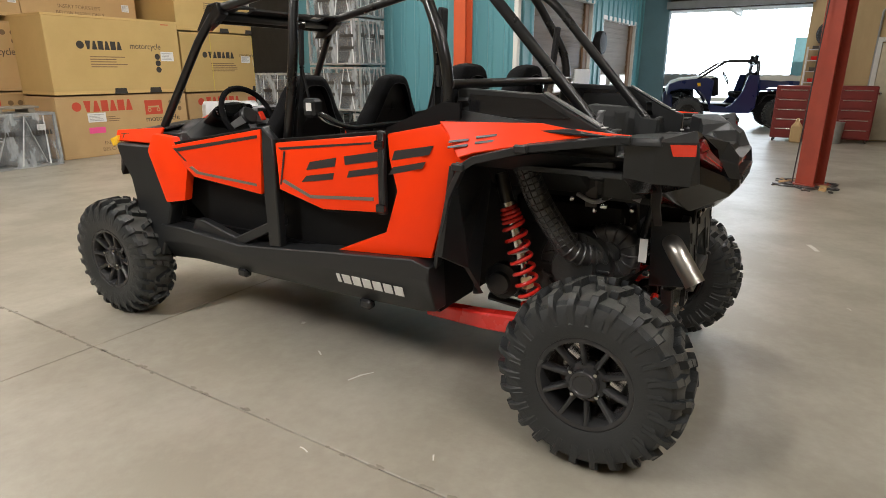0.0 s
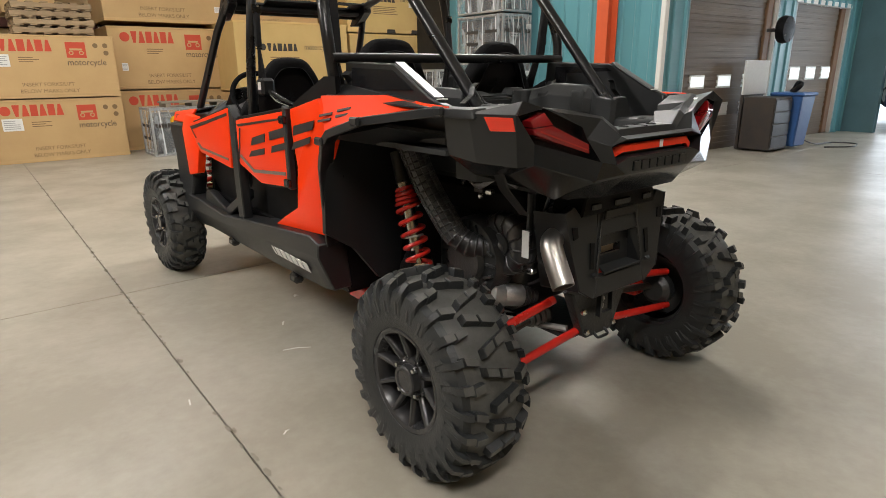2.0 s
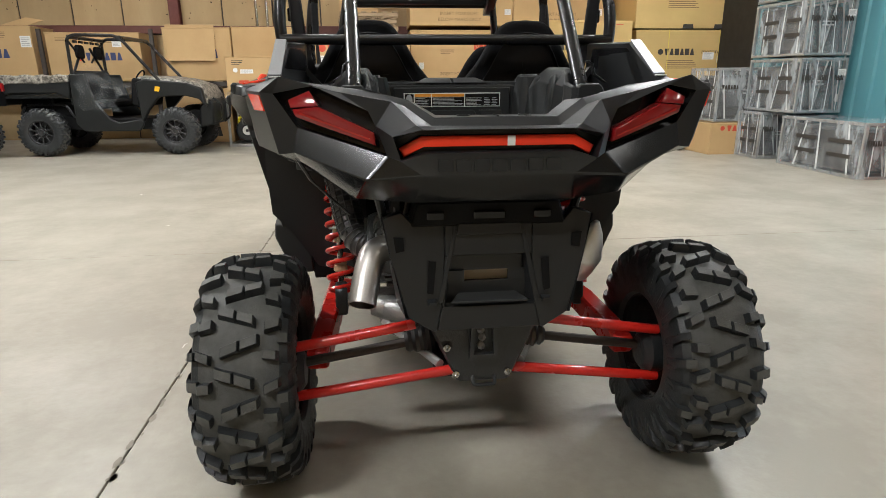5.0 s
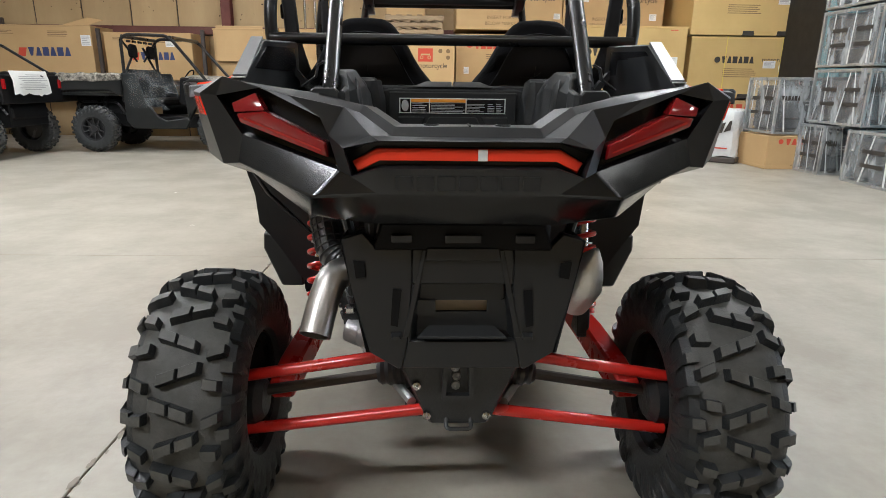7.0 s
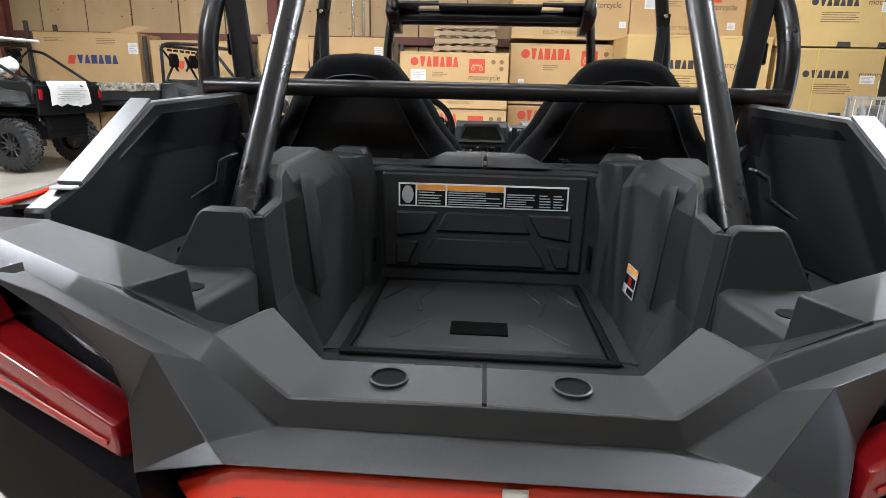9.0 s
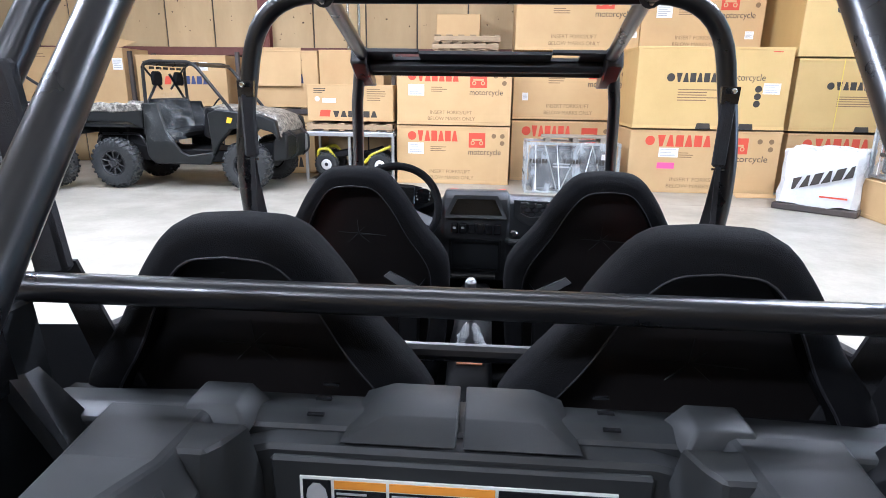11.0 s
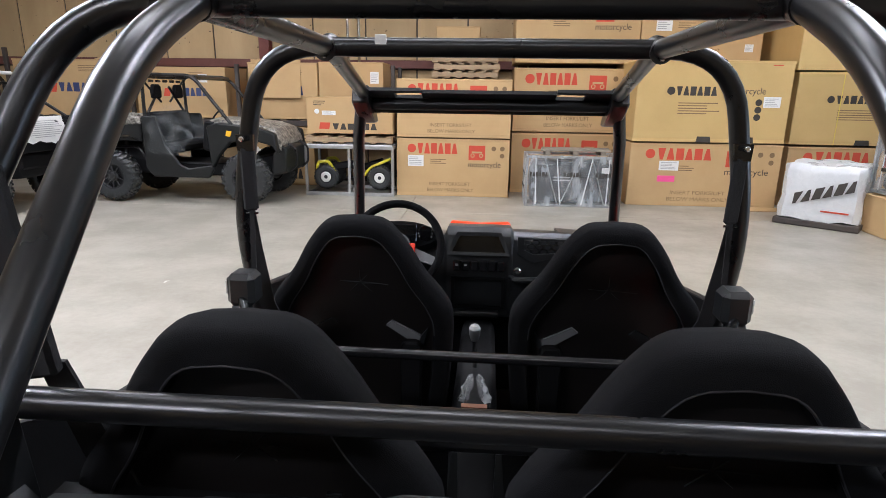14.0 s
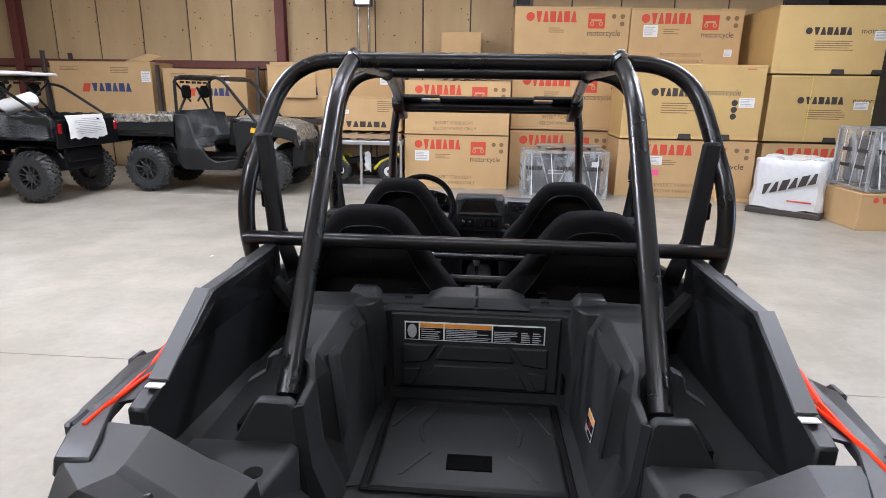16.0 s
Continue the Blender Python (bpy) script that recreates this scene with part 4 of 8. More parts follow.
NUT = Shape().lathe([(0.010, 0.0), (0.010, 0.020), (0.007, 0.026), (0.0, 0.026)], pose(0, 0, 0, 0, 90, 0), 6).mesh("lug_nut", CHROME)


def wheel_set(R, W, rough):
    tyre = tyre_shape(R, W).mesh("tyre", RUBBER, sharp=28)
    # outward faces of the lugs get the paler grey, partly wear, partly painted light
    tyre.materials.append(WORN_LIT_RUBBER)
    for f in tyre.polygons:
        radial = Vector((0, f.center.y, f.center.z))
        if radial.length > R - 0.040 and f.normal.dot(radial.normalized()) > 0.86:
            f.material_index = 1
    return tyre, rim_shape(W).mesh("wheel", RIM_BLACK, sharp=30), Shape().lathe([(0.125, 0), (0.125, 0.008), (0.06, 0.008), (0.06, 0)], pose(-0.02, 0, 0, 0, 90, 0), 28, closed=True).mesh("brake_disc", CHROME)


def wheel(sets, x, y, z, outward, spin, W, parent, steer=0.0):
    tyre_me, rim_me, disc_me = sets
    m = pose(x, y, z, 0, 0, (0 if outward > 0 else 180) + steer) @ pose(0, 0, 0, spin, 0, 0)
    hub = link("wheel", rim_me, parent, m)
    hub["label"] = "ten-spoke satin black alloy wheel"
    tyre = link("tyre", tyre_me, hub, Matrix())
    tyre["label"] = "deep-lugged black off-road tyre"
    link("brake_disc", disc_me, hub, Matrix())
    for k in range(10):
        link("spoke", SPOKES[W], hub, pose(0, 0, 0, 36 * k, 0, 0))
    for k in range(4):
        a = radians(45 + 90 * k)
        link("lug_nut", NUT, hub, Matrix.Translation((W * 0.345, 0.066 * math.cos(a), 0.062 * math.sin(a))))
    return hub


REAR_SET, FRONT_SET = wheel_set(0.365, 0.275, 0), wheel_set(0.362, 0.225, 0)
wheel(REAR_SET, -0.700, 0.050, 0.361, -1, 7, 0.275, car)
wheel(REAR_SET, 0.700, 0.042, 0.361, 1, 22, 0.275, car)
wheel(FRONT_SET, -0.775, 2.985, 0.358, -1, 14, 0.225, car, 2)
wheel(FRONT_SET, 0.775, 2.985, 0.358, 1, 3, 0.225, car, 2)

# roll cage ---------------------------------------------------------------
R1 = 0.0230


def hoop(name, base, bend, top, r=R1, rad=0.16):
    p = [base, bend, top]
    path = fillet([p[0], p[1], p[2], (-p[2][0], p[2][1], p[2][2]), (-p[1][0], p[1][1], p[1][2]), (-p[0][0], p[0][1], p[0][2])], rad, 8)
    return put(Shape().tube(path, r, 16), name, CAGE_BLACK, car, "black powder-coated steel hoop")


hoop("rear_hoop", (-0.625, 0.74, 1.20), (-0.672, 0.72, 1.50), (-0.585, 0.94, 1.895))
hoop("middle_hoop", (-0.625, 1.68, 1.05), (-0.643, 1.58, 1.44), (-0.575, 1.60, 1.882))
put(Shape().tube([(-0.66, 0.715, 1.403), (0.66, 0.715, 1.403)], 0.020, 14), "cross_bar", CAGE_BLACK)
both(Shape().tube(fillet([(-0.385, 0.94, 1.905), (-0.388, 0.74, 1.815), (-0.368, 0.185, 1.215)], 0.13, 8), R1, 16), "rear_strut", CAGE_BLACK)
for y0, y1, z0, z1 in ((0.94, 1.60, 1.892, 1.882),):
    both(Shape().tube([(-0.395, y0, z0), (-0.40, y1, z1)], R1, 14), "roof_bar", CAGE_BLACK)
both(Shape().tube([(-0.40, 1.60, 1.89), (-0.455, 2.31, 1.765)], R1, 14), "roof_bar", CAGE_BLACK)
both(Shape().tube([(-0.462, 2.30, 1.765), (-0.505, 2.42, 1.60), (-0.575, 2.72, 1.14)], R1, 14), "front_pillar", CAGE_BLACK)
# collars with bolts where the tubes meet
for px, py, pz in ((-0.387, 0.93, 1.900), (-0.398, 1.60, 1.885)):
    c = Shape().tube([(px, py - 0.03, pz - 0.012), (px, py + 0.03, pz + 0.006)], R1 + 0.004, 16)
    both(c, "clamp", CAGE_BLACK)
    for sd in (-1, 1):
        for dz in (-0.016, 0.016):
            put(Shape().lathe([(0.009, 0), (0.009, 0.008), (0.0, 0.009)], pose(sd * px, py - 0.030, pz + dz - 0.008, 80, 0, 0), 6), "bolt", CHROME)
# feet of the struts with two bolt heads each
for sd in (-1, 1):
    at = lambda x, along, up: (sd * x, 0.185 + 0.679 * along - 0.734 * up, 1.215 + 0.734 * along + 0.679 * up)
    for along in (0.046, 0.074):
        seat = pose(*at(0.368 + 0.0023 * along / 0.1, along, 0.0), 47, 0, 0) @ pose(0, 0, 0, 0, sd * 20, 0) @ pose(0, 0, R1 - 0.0085)
        put(Shape().lathe([(0.0125, -0.004), (0.0125, 0.001), (0.0095, 0.0015), (0.009, 0.006), (0.006, 0.008), (0, 0.008)], seat, 14), "bolt", GLOSS_BLACK)
    bend = [(0.378, 1.306), (0.397, 1.296), (0.404, 1.265), (0.445, 1.238)]
    hook = Shape().loft([[(sd * x, 0.178, z), (sd * (x + 0.003), 0.178, z + 0.003), (sd * (x + 0.003), 0.205, z + 0.003), (sd * x, 0.205, z)] for x, z in bend])
    put(hook, "bracket", ENGINE, car, "thin bent steel bracket beside the strut", bevel=0.001)
# header of the roof with two slots
hd = Shape()
hd.slab([(-0.45, 2.245, 1.792), (-0.34, 2.245, 1.792), (-0.34, 2.37, 1.748), (-0.45, 2.37, 1.748)][::-1], 0.012)
hd.slab([(0.34, 2.245, 1.792), (0.45, 2.245, 1.792), (0.45, 2.37, 1.748), (0.34, 2.37, 1.748)][::-1], 0.012)
hd.slab([(-0.24, 2.262, 1.786), (0.24, 2.262, 1.786), (0.24, 2.37, 1.748), (-0.24, 2.37, 1.748)][::-1], 0.012)
for sd in (-1, 1):
    hd.slab([(sd * 0.24, 2.315, 1.767), (sd * 0.34, 2.315, 1.767), (sd * 0.34, 2.37, 1.748), (sd * 0.24, 2.37, 1.748)][::-sd], 0.012)
    hd.slab([(sd * 0.24, 2.245, 1.792), (sd * 0.34, 2.245, 1.792), (sd * 0.34, 2.268, 1.784), (sd * 0.24, 2.262, 1.786)][::-sd], 0.012)
hd.prism([(-0.47, 1.700), (0.47, 1.700), (0.46, 1.745), (0.38, 1.760), (-0.38, 1.760), (-0.46, 1.745)], 2.365, 2.39, "y")
hd.tube([(-0.46, 2.33, 1.735), (0.46, 2.33, 1.735)], 0.022, 12)
put(hd, "roof_header", PLASTIC, car, "black slotted roof header", sharp=30)
both(Shape().prism([(2.26, 1.80), (2.34, 1.79), (2.45, 1.66), (2.38, 1.66), (2.30, 1.70), (2.24, 1.74)], -0.49, -0.43, "x"), "header_bracket", CAGE_BLACK, bevel=0.006)
# grab bar behind the front seats
put(Shape().tube(fillet([(-0.605, 1.47, 1.262), (-0.535, 1.35, 1.190), (0.535, 1.35, 1.186), (0.605, 1.47, 1.258)], 0.07, 6), 0.0125, 14), "grab_bar", GLOSS_BLACK)
put(Shape().tube([(-0.40, 0.96, 1.22), (0.40, 0.96, 1.22)], 0.016, 10), "seat_bar", CAGE_BLACK)


# belts and their reel covers
def belt(s, y, zt, zm, zb, x):
    pad = Shape().box((x, y + 0.012, (zt + zm) / 2), (0.036, 0.016, zt - zm), 0.006, pose(0, 0, 0, 3, 0, 12))
    put(pad, "belt_pad", WEBBING)
    put(Shape().slab([(x - 0.022, y, zt + 0.03), (x + 0.022, y, zt + 0.03), (x + 0.02, y, zt - 0.01), (x - 0.02, y, zt - 0.01)], 0.012), "belt_guide", GLOSS_BLACK)
    put(Shape().slab([(x - 0.006, y + 0.016, zm + 0.01), (x + 0.006, y + 0.016, zm + 0.01), (x - 0.006 * s + 0.007, y - 0.014, zb + 0.10), (x - 0.006 * s - 0.007, y - 0.014, zb + 0.10)], 0.003), "belt_strap", WEBBING)
    put(Shape().tube([(x - 0.016, y + 0.016, zm - 0.006), (x + 0.016, y + 0.016, zm - 0.006)], 0.003, 6), "belt_ring", GLOSS_BLACK)
    put(Shape().loft([[(x + a - w, yy, z), (x + a + w, yy, z), (x + a + w, yy + 0.004, z), (x + a - w, yy + 0.004, z)] for a, w, yy, z in ((0.0, 0.006, y + 0.018, zm + 0.005), (-0.004 * s, 0.010, y + 0.030, zm - 0.10), (-0.008 * s, 0.023, y + 0.055, zb - 0.02), (-0.040 * s, 0.024, y + 0.10, zb - 0.14))]), "belt_strap", WEBBING, sharp=30)
    put(Shape().lathe([(0.007, -0.008), (0.007, 0.010), (0.004, 0.012)], pose(x, y - 0.01, zt + 0.02, 90, 0, 0), 10), "belt_bolt", CHROME)


for s in (-1, 1):
    belt(s, 1.545, 1.64, 1.475, 1.225, s * 0.602)
    put(Shape().slab([(s * 0.636, 0.79, 1.69), (s * 0.590, 0.79, 1.69), (s * 0.570, 0.81, 1.40), (s * 0.622, 0.81, 1.39)][::s], 0.024), "belt_pad", WEBBING, car, "black padded belt sleeve", bevel=0.006)
    put(Shape().slab([(s * 0.618, 0.818, 1.41), (s * 0.574, 0.818, 1.41), (s * 0.510, 0.850, 1.18), (s * 0.570, 0.850, 1.17)][::s], 0.006), "belt_strap", WEBBING)
    put(Shape().box((s * 0.630, 0.795, 1.50), (0.014, 0.016, 0.05), 0.004), "belt_clip", GLOSS_BLACK)
    reel = Shape().box((s * 0.610, 1.50, 1.285), (0.072, 0.075, 0.088), 0.014)
    rb = put(reel, "belt_reel", PLASTIC)
    Shape().box((s * 0.647, 1.49, 1.292), (0.003, 0.032, 0.036)).to("sticker", WHITE_MARK, rb)
    # added chrome rod that gives the shine on the grab bar's bent end
    put(Shape().tube(fillet([(s * 0.60, 1.47, 1.25), (s * 0.585, 1.44, 1.215), (s * 0.55, 1.375, 1.193)], 0.03), 0.0065, 10), "reel_arm", CHROME)

put(Shape().box((-0.262, 1.580, 1.895), (0.028, 0.004, 0.030), 0.001), "sticker", WHITE_MARK, car, "small white sticker on the hoop")


# seats --------------------------------------------------------------------
def curve(points, k=4):
    """A smooth line through points (Catmull-Rom)."""
    p = [Vector((*q, 0)) for q in points]
    p = [2 * p[0] - p[1]] + p + [2 * p[-1] - p[-2]]
    out = []
    for a, b, c, d in zip(p, p[1:], p[2:], p[3:]):
        for i in range(k):
            t = i / k
            q = 0.5 * (2 * b + (c - a) * t + (2 * a - 5 * b + 4 * c - d) * t * t + (3 * b - a - 3 * c + d) * t ** 3)
            out.append((q.x, q.y))
    return out + [tuple(p[-2][:2])]


SHELL_SATIN = surface("satin_seat_shell", (0.0085, 0.0072, 0.0068), 0.34, 0, (0.011, 0.009, 0.0085), 4, 0.5, 120, 0.3, 0.04, 300, 0.08, spec=0.5)


def seat(x, y, base, rake=9.0):
    m = pose(x, y, base, 0, 0, 0) @ pose(0, 0, 0, rake, 0, 0)

    def whole(half):
        line = half
        for _ in range(2):      # corners cut twice: angular, but soft
            line = [line[0]] + [(p[0] * f + q[0] * (1 - f), p[1] * f + q[1] * (1 - f)) for p, q in zip(line, line[1:]) for f in (0.78, 0.22)] + [line[-1]]
        return line + [(-a, b) for a, b in line[-2:0:-1]]
    outer = whole([(0.0, 0.778), (0.088, 0.772), (0.150, 0.694), (0.196, 0.608), (0.258, 0.535), (0.288, 0.475), (0.277, 0.25), (0.25, 0.03), (0.0, -0.03)])
    inner = whole([(0.0, 0.728), (0.064, 0.722), (0.112, 0.656), (0.150, 0.575), (0.202, 0.500), (0.224, 0.440), (0.216, 0.25), (0.19, 0.05), (0.0, 0.02)])

    def at(pts, yy):
        return [m @ Vector((a, yy, b)) for a, b in pts]

    def between(t):
        return [(a * t + c * (1 - t), b * t + d * (1 - t)) for (a, b), (c, d) in zip(outer, inner)]
    # padded rim, rounded over from the back to the front
    rows = [at(between(t), d) for t, d in ((0.0, 0.012), (0.0, -0.022), (0.04, -0.034), (0.12, -0.038), (0.50, -0.034), (0.88, -0.022), (0.97, -0.012), (1.0, 0.004), (0.95, 0.03), (0.72, 0.060), (0.35, 0.085), (0.0, 0.09))]
    back = put(Shape().loft(rows, True, False), "seat_back", SEAT_CLOTH, car, "black fabric bucket seat back with padded bolsters", sharp=42)
    k = len(inner)
    ring1 = [(a * 0.93, 0.36 + (b - 0.36) * 0.95) for a, b in inner]
    Shape().loft([at(inner, 0.004), at(ring1, 0.012), at([(a * 0.5, 0.36 + (b - 0.36) * 0.5) for a, b in inner], 0.016), at([(a * 0.5, 0.36 + (b - 0.36) * 0.5) for a, b in inner], 0.09), at(inner, 0.088)]).to("seat_shell", SHELL_SATIN, back, sharp=60)
    line = [q for q in between(0.10) if q[1] > 0.40]
    left = sorted([q for q in line if q[0] <= 0], key=lambda q: q[1])
    right = sorted([q for q in line if q[0] > 0], key=lambda q: -q[1])
    Shape().tube([m @ Vector((a, -0.0365, b)) for a, b in left + right], 0.0024, 6).to("piping", PIPING, back, "thin grey piping")
    # slanted plates and a small star-like mark on the shell
    for sd in (-1, 1):
        pl = [(0.075, 0.424), (0.094, 0.440), (0.182, 0.392), (0.176, 0.352)]
        Shape().slab([m @ Vector((sd * a, -0.004, b)) for a, b in (pl if sd > 0 else pl[::-1])], 0.009).to("slot_plate", GREY_PLASTIC if sd * x < 0 else PLASTIC, back)
        p2 = [(0.184, 0.390), (0.205, 0.418), (0.196, 0.37), (0.178, 0.352)]
        Shape().slab([m @ Vector((sd * a, -0.006, b)) for a, b in (p2 if sd > 0 else p2[::-1])], 0.010).to("slot_plate", PLASTIC, back)
    for a1, b1, w in ((0.0, 0.045, 0.0022), (-0.060, 0.004, 0.002), (0.085, -0.004, 0.0028), (-0.032, -0.030, 0.002), (0.034, -0.028, 0.002), (0.022, 0.024, 0.0018)):
        side = Vector((-b1, a1)).normalized() * w
        Shape().slab([m @ Vector(q) for q in ((side.x, 0.001, 0.566 + side.y), (a1, 0.001, 0.566 + b1), (-side.x, 0.001, 0.566 - side.y))], 0.006).to("emblem", BED_PLASTIC, back)
    Shape().tube([m @ Vector((a, 0.006, 0.315)) for a in (-0.20, 0.20)], 0.007, 8).to("seam", SEAT_SHELL, back)
    cush = Shape().loft([[Vector((x + a, y + 0.06 + yy, z)) for a, z in ((-0.23, 0.60), (-0.24, 0.70), (-0.20, 0.76), (-0.15, 0.735), (0.15, 0.735), (0.20, 0.76), (0.24, 0.70), (0.23, 0.60))] for yy in (0.0, 0.25, 0.46)])
    put(cush, "seat_cushion", SEAT_CLOTH, car, bevel=0.012)
    for sd in (-1, 1):
        put(Shape().loft([[(x + sd * 0.155 + a * w, y - 0.075 + b * 0.02, z) for a, b in ((-1, -1), (1, -1), (1, 1), (-1, 1))] for z, w in ((0.60, 0.030), (1.00, 0.034), (1.025, 0.030), (1.035, 0.018))]), "seat_post", SEAT_SHELL, bevel=0.006)


for sx in (-1, 1):
    seat(sx * 0.368, 1.850, 0.662)
    seat(sx * 0.326, 0.925, 0.716)

# cabin tub, dash, wheel ------------------------------------------------------
tub = Shape()
tub.prism([(-0.60, 0.40), (0.60, 0.40), (0.64, 0.62), (0.60, 0.62), (0.56, 0.44), (-0.56, 0.44), (-0.60, 0.62), (-0.64, 0.62)], 0.80, 2.62, "y")
tub.prism([(-0.60, 0.42), (0.60, 0.42), (0.62, 1.20), (-0.62, 1.20)], 0.78, 0.83, "y")
tub.prism([(-0.60, 0.42), (0.60, 0.42), (0.55, 1.05), (-0.55, 1.05)], 2.60, 2.64, "y")
put(tub, "cabin_tub", SEAT_SHELL, car, sharp=30)
fitted = set(car.children)
con = Shape().loft([[(-0.085, y, 0.44), (-0.080, y, z - 0.03), (-0.062, y, z), (0.038, y, z), (0.056, y, z - 0.03), (0.062, y, 0.44)] for y, z in ((0.90, 0.70), (1.44, 0.70), (1.52, 0.80), (1.58, 0.90), (1.66, 0.945), (1.78, 0.95), (1.95, 0.92), (2.20, 0.92), (2.42, 0.90))])
put(con, "console", SEAT_SHELL, car, bevel=0.008)
dash = Shape()
dash.loft([[(x, y0 + 0.03, 0.90), (x, y0 + 0.005, 1.04), (x, y0, zt - 0.15), (x, y0 + 0.025, zt - 0.03), (x, y0 + 0.055, zt), (x, 2.60, zt - 0.012), (x, 2.77, zt - 0.075), (x, 2.80, 1.0)] for x, y0, zt in ((-0.58, 2.46, 1.16), (-0.47, 2.44, 1.235), (-0.165, 2.44, 1.245), (-0.150, 2.43, 1.285), (0.110, 2.43, 1.285), (0.122, 2.44, 1.268), (0.41, 2.45, 1.262), (0.50, 2.47, 1.215), (0.58, 2.50, 1.14))])
put(dash, "dashboard", PLASTIC, car, bevel=0.010)
scr = put(Shape().ring([(-0.110, 2.452, 1.270), (-0.150, 2.428, 1.178), (0.110, 2.428, 1.178), (0.070, 2.452, 1.270)], [(-0.098, 2.448, 1.255), (-0.130, 2.434, 1.190), (0.090, 2.434, 1.190), (0.058, 2.448, 1.255)], 0.012), "display_frame", PLASTIC)
Shape().slab([(-0.100, 2.447, 1.257), (-0.132, 2.430, 1.188), (0.092, 2.430, 1.188), (0.060, 2.447, 1.257)], 0.003).to("display", SCREEN, scr)
for k in range(6):
    put(Shape().box((-0.108 + 0.036 * k, 2.424, 1.135), (0.029, 0.018, 0.044), 0.004), "rocker_switch", GLOSS_BLACK)
    if k < 2:
        put(Shape().box((-0.108 + 0.036 * k, 2.413, 1.140), (0.012, 0.002, 0.008)), "switch_mark", PAPER_GREY)
put(Shape().ring([(-0.13, 2.422, 1.09), (-0.13, 2.432, 0.95), (0.09, 2.432, 0.95), (0.09, 2.422, 1.09)], [(-0.118, 2.424, 1.08), (-0.118, 2.430, 0.96), (0.078, 2.430, 0.96), (0.078, 2.424, 1.08)], 0.010), "cubby", SEAT_SHELL)
put(Shape().box((-0.025, 2.415, 0.932), (0.19, 0.05, 0.022), 0.006), "cubby_lip", PLASTIC)
VO = [(0.138, 1.258), (0.138, 1.188), (0.200, 1.152), (0.285, 1.176), (0.400, 1.176), (0.405, 1.250)]
VI = [(0.165, 1.250), (0.165, 1.203), (0.205, 1.186), (0.285, 1.194), (0.385, 1.196), (0.388, 1.240)]
vent = Shape().ring([(x, 2.446 + 0.10 * (z - 1.18), z) for x, z in VO], [(x, 2.446 + 0.10 * (z - 1.18), z) for x, z in VI], 0.022)
vp = put(vent, "vent_frame", PLASTIC, car, "black vent with a honeycomb grille", bevel=0.002)
for r in range(3):
    for k in range(7):
        hx, hz = 0.178 + 0.033 * k + (0.0165 if r % 2 else 0), 1.198 + 0.019 * r
        if hx < 0.385:
            Shape().tube([(hx + 0.0175 * math.cos(i * math.pi / 3), 2.441, hz + 0.0115 * math.sin(i * math.pi / 3)) for i in range(7)], 0.0024, 5, caps=False).to("grille_cell", GLOSS_BLACK, vp)
put(Shape().lathe([(0.016, 0), (0.016, 0.012), (0.010, 0.018), (0, 0.018)], pose(0.14, 2.435, 1.118, 90, 0, 0), 14), "key_switch", CHROME)
put(Shape().tube(fillet([(0.115, 2.43, 1.088), (0.13, 2.395, 1.088), (0.33, 2.395, 1.095), (0.35, 2.43, 1.095)], 0.02), 0.013, 10), "grab_handle", PLASTIC)
cl = Shape().loft([[(-0.335 + a * 0.15, 2.40 + 0.03 * k, 1.245 + b * 0.055 + 0.02 * (1 - k)) for a, b in [(math.cos(t), math.sin(t)) for t in [j * math.pi / 10 for j in range(20)]]] for k in (0, 3)])
ip = put(cl, "instrument_pod", PLASTIC)
Shape().box((-0.335, 2.385, 1.275), (0.13, 0.008, 0.07), 0.003, pose(0, 0, 0, -14, 0, 0)).to("display", SCREEN, ip)
for sd in (-1, 1):
    Shape().lathe([(0.034, 0), (0.034, 0.006), (0.028, 0.008), (0, 0.008)], pose(-0.335 + sd * 0.10, 2.392, 1.275, 104, 0, 0), 20).to("gauge", GLOSS_BLACK, ip)
    for k in range(9):
        a = radians(-30 + 30 * k)
        Shape().box((-0.335 + sd * 0.10 + 0.028 * math.cos(a), 2.382, 1.275 + 0.028 * math.sin(a)), (0.005, 0.002, 0.005)).to("gauge_tick", WHITE_MARK, ip)
WM = pose(-0.335, 2.27, 1.247, 62, 0, 0)
sw = Shape()
ring_pts = [WM @ Vector((0.172 * math.cos(a), 0.172 * math.sin(a), 0)) for a in [i * 2 * math.pi / 40 for i in range(41)]]
sw.tube(ring_pts, 0.0155, 10, caps=False)
steer = put(sw, "steering_wheel", SEAT_CLOTH, car, "black three-spoke steering wheel")
for a, mt in ((200, GREY_PLASTIC), (340, GREY_PLASTIC), (270, GREY_PLASTIC)):
    r = radians(a)
    d = Vector((math.cos(r), math.sin(r), 0))
    n = Vector((-math.sin(r), math.cos(r), 0))
    Shape().loft([[WM @ (d * q + n * w + Vector((0, 0, z))) for w, z in ((-ww, -0.008), (ww, -0.008), (ww, 0.004), (-ww, 0.004))] for q, ww in ((0.03, 0.024), (0.165, 0.016))]).to("spoke", mt, steer)
Shape().lathe([(0.052, -0.02), (0.055, 0.004), (0.045, 0.018), (0, 0.02)], WM, 20).to("horn_pad", PLASTIC, steer)
Shape().box((-0.275, 2.225, 1.245), (0.036, 0.012, 0.055), 0.004, pose(0, 0, 0, -28, 0, 0)).to("warning_tag", RED_BAR, steer, "red hang tag")
put(Shape().tube([(-0.335, 2.29, 1.27), (-0.335, 2.50, 1.16)], 0.026, 12), "steering_column", SEAT_SHELL)
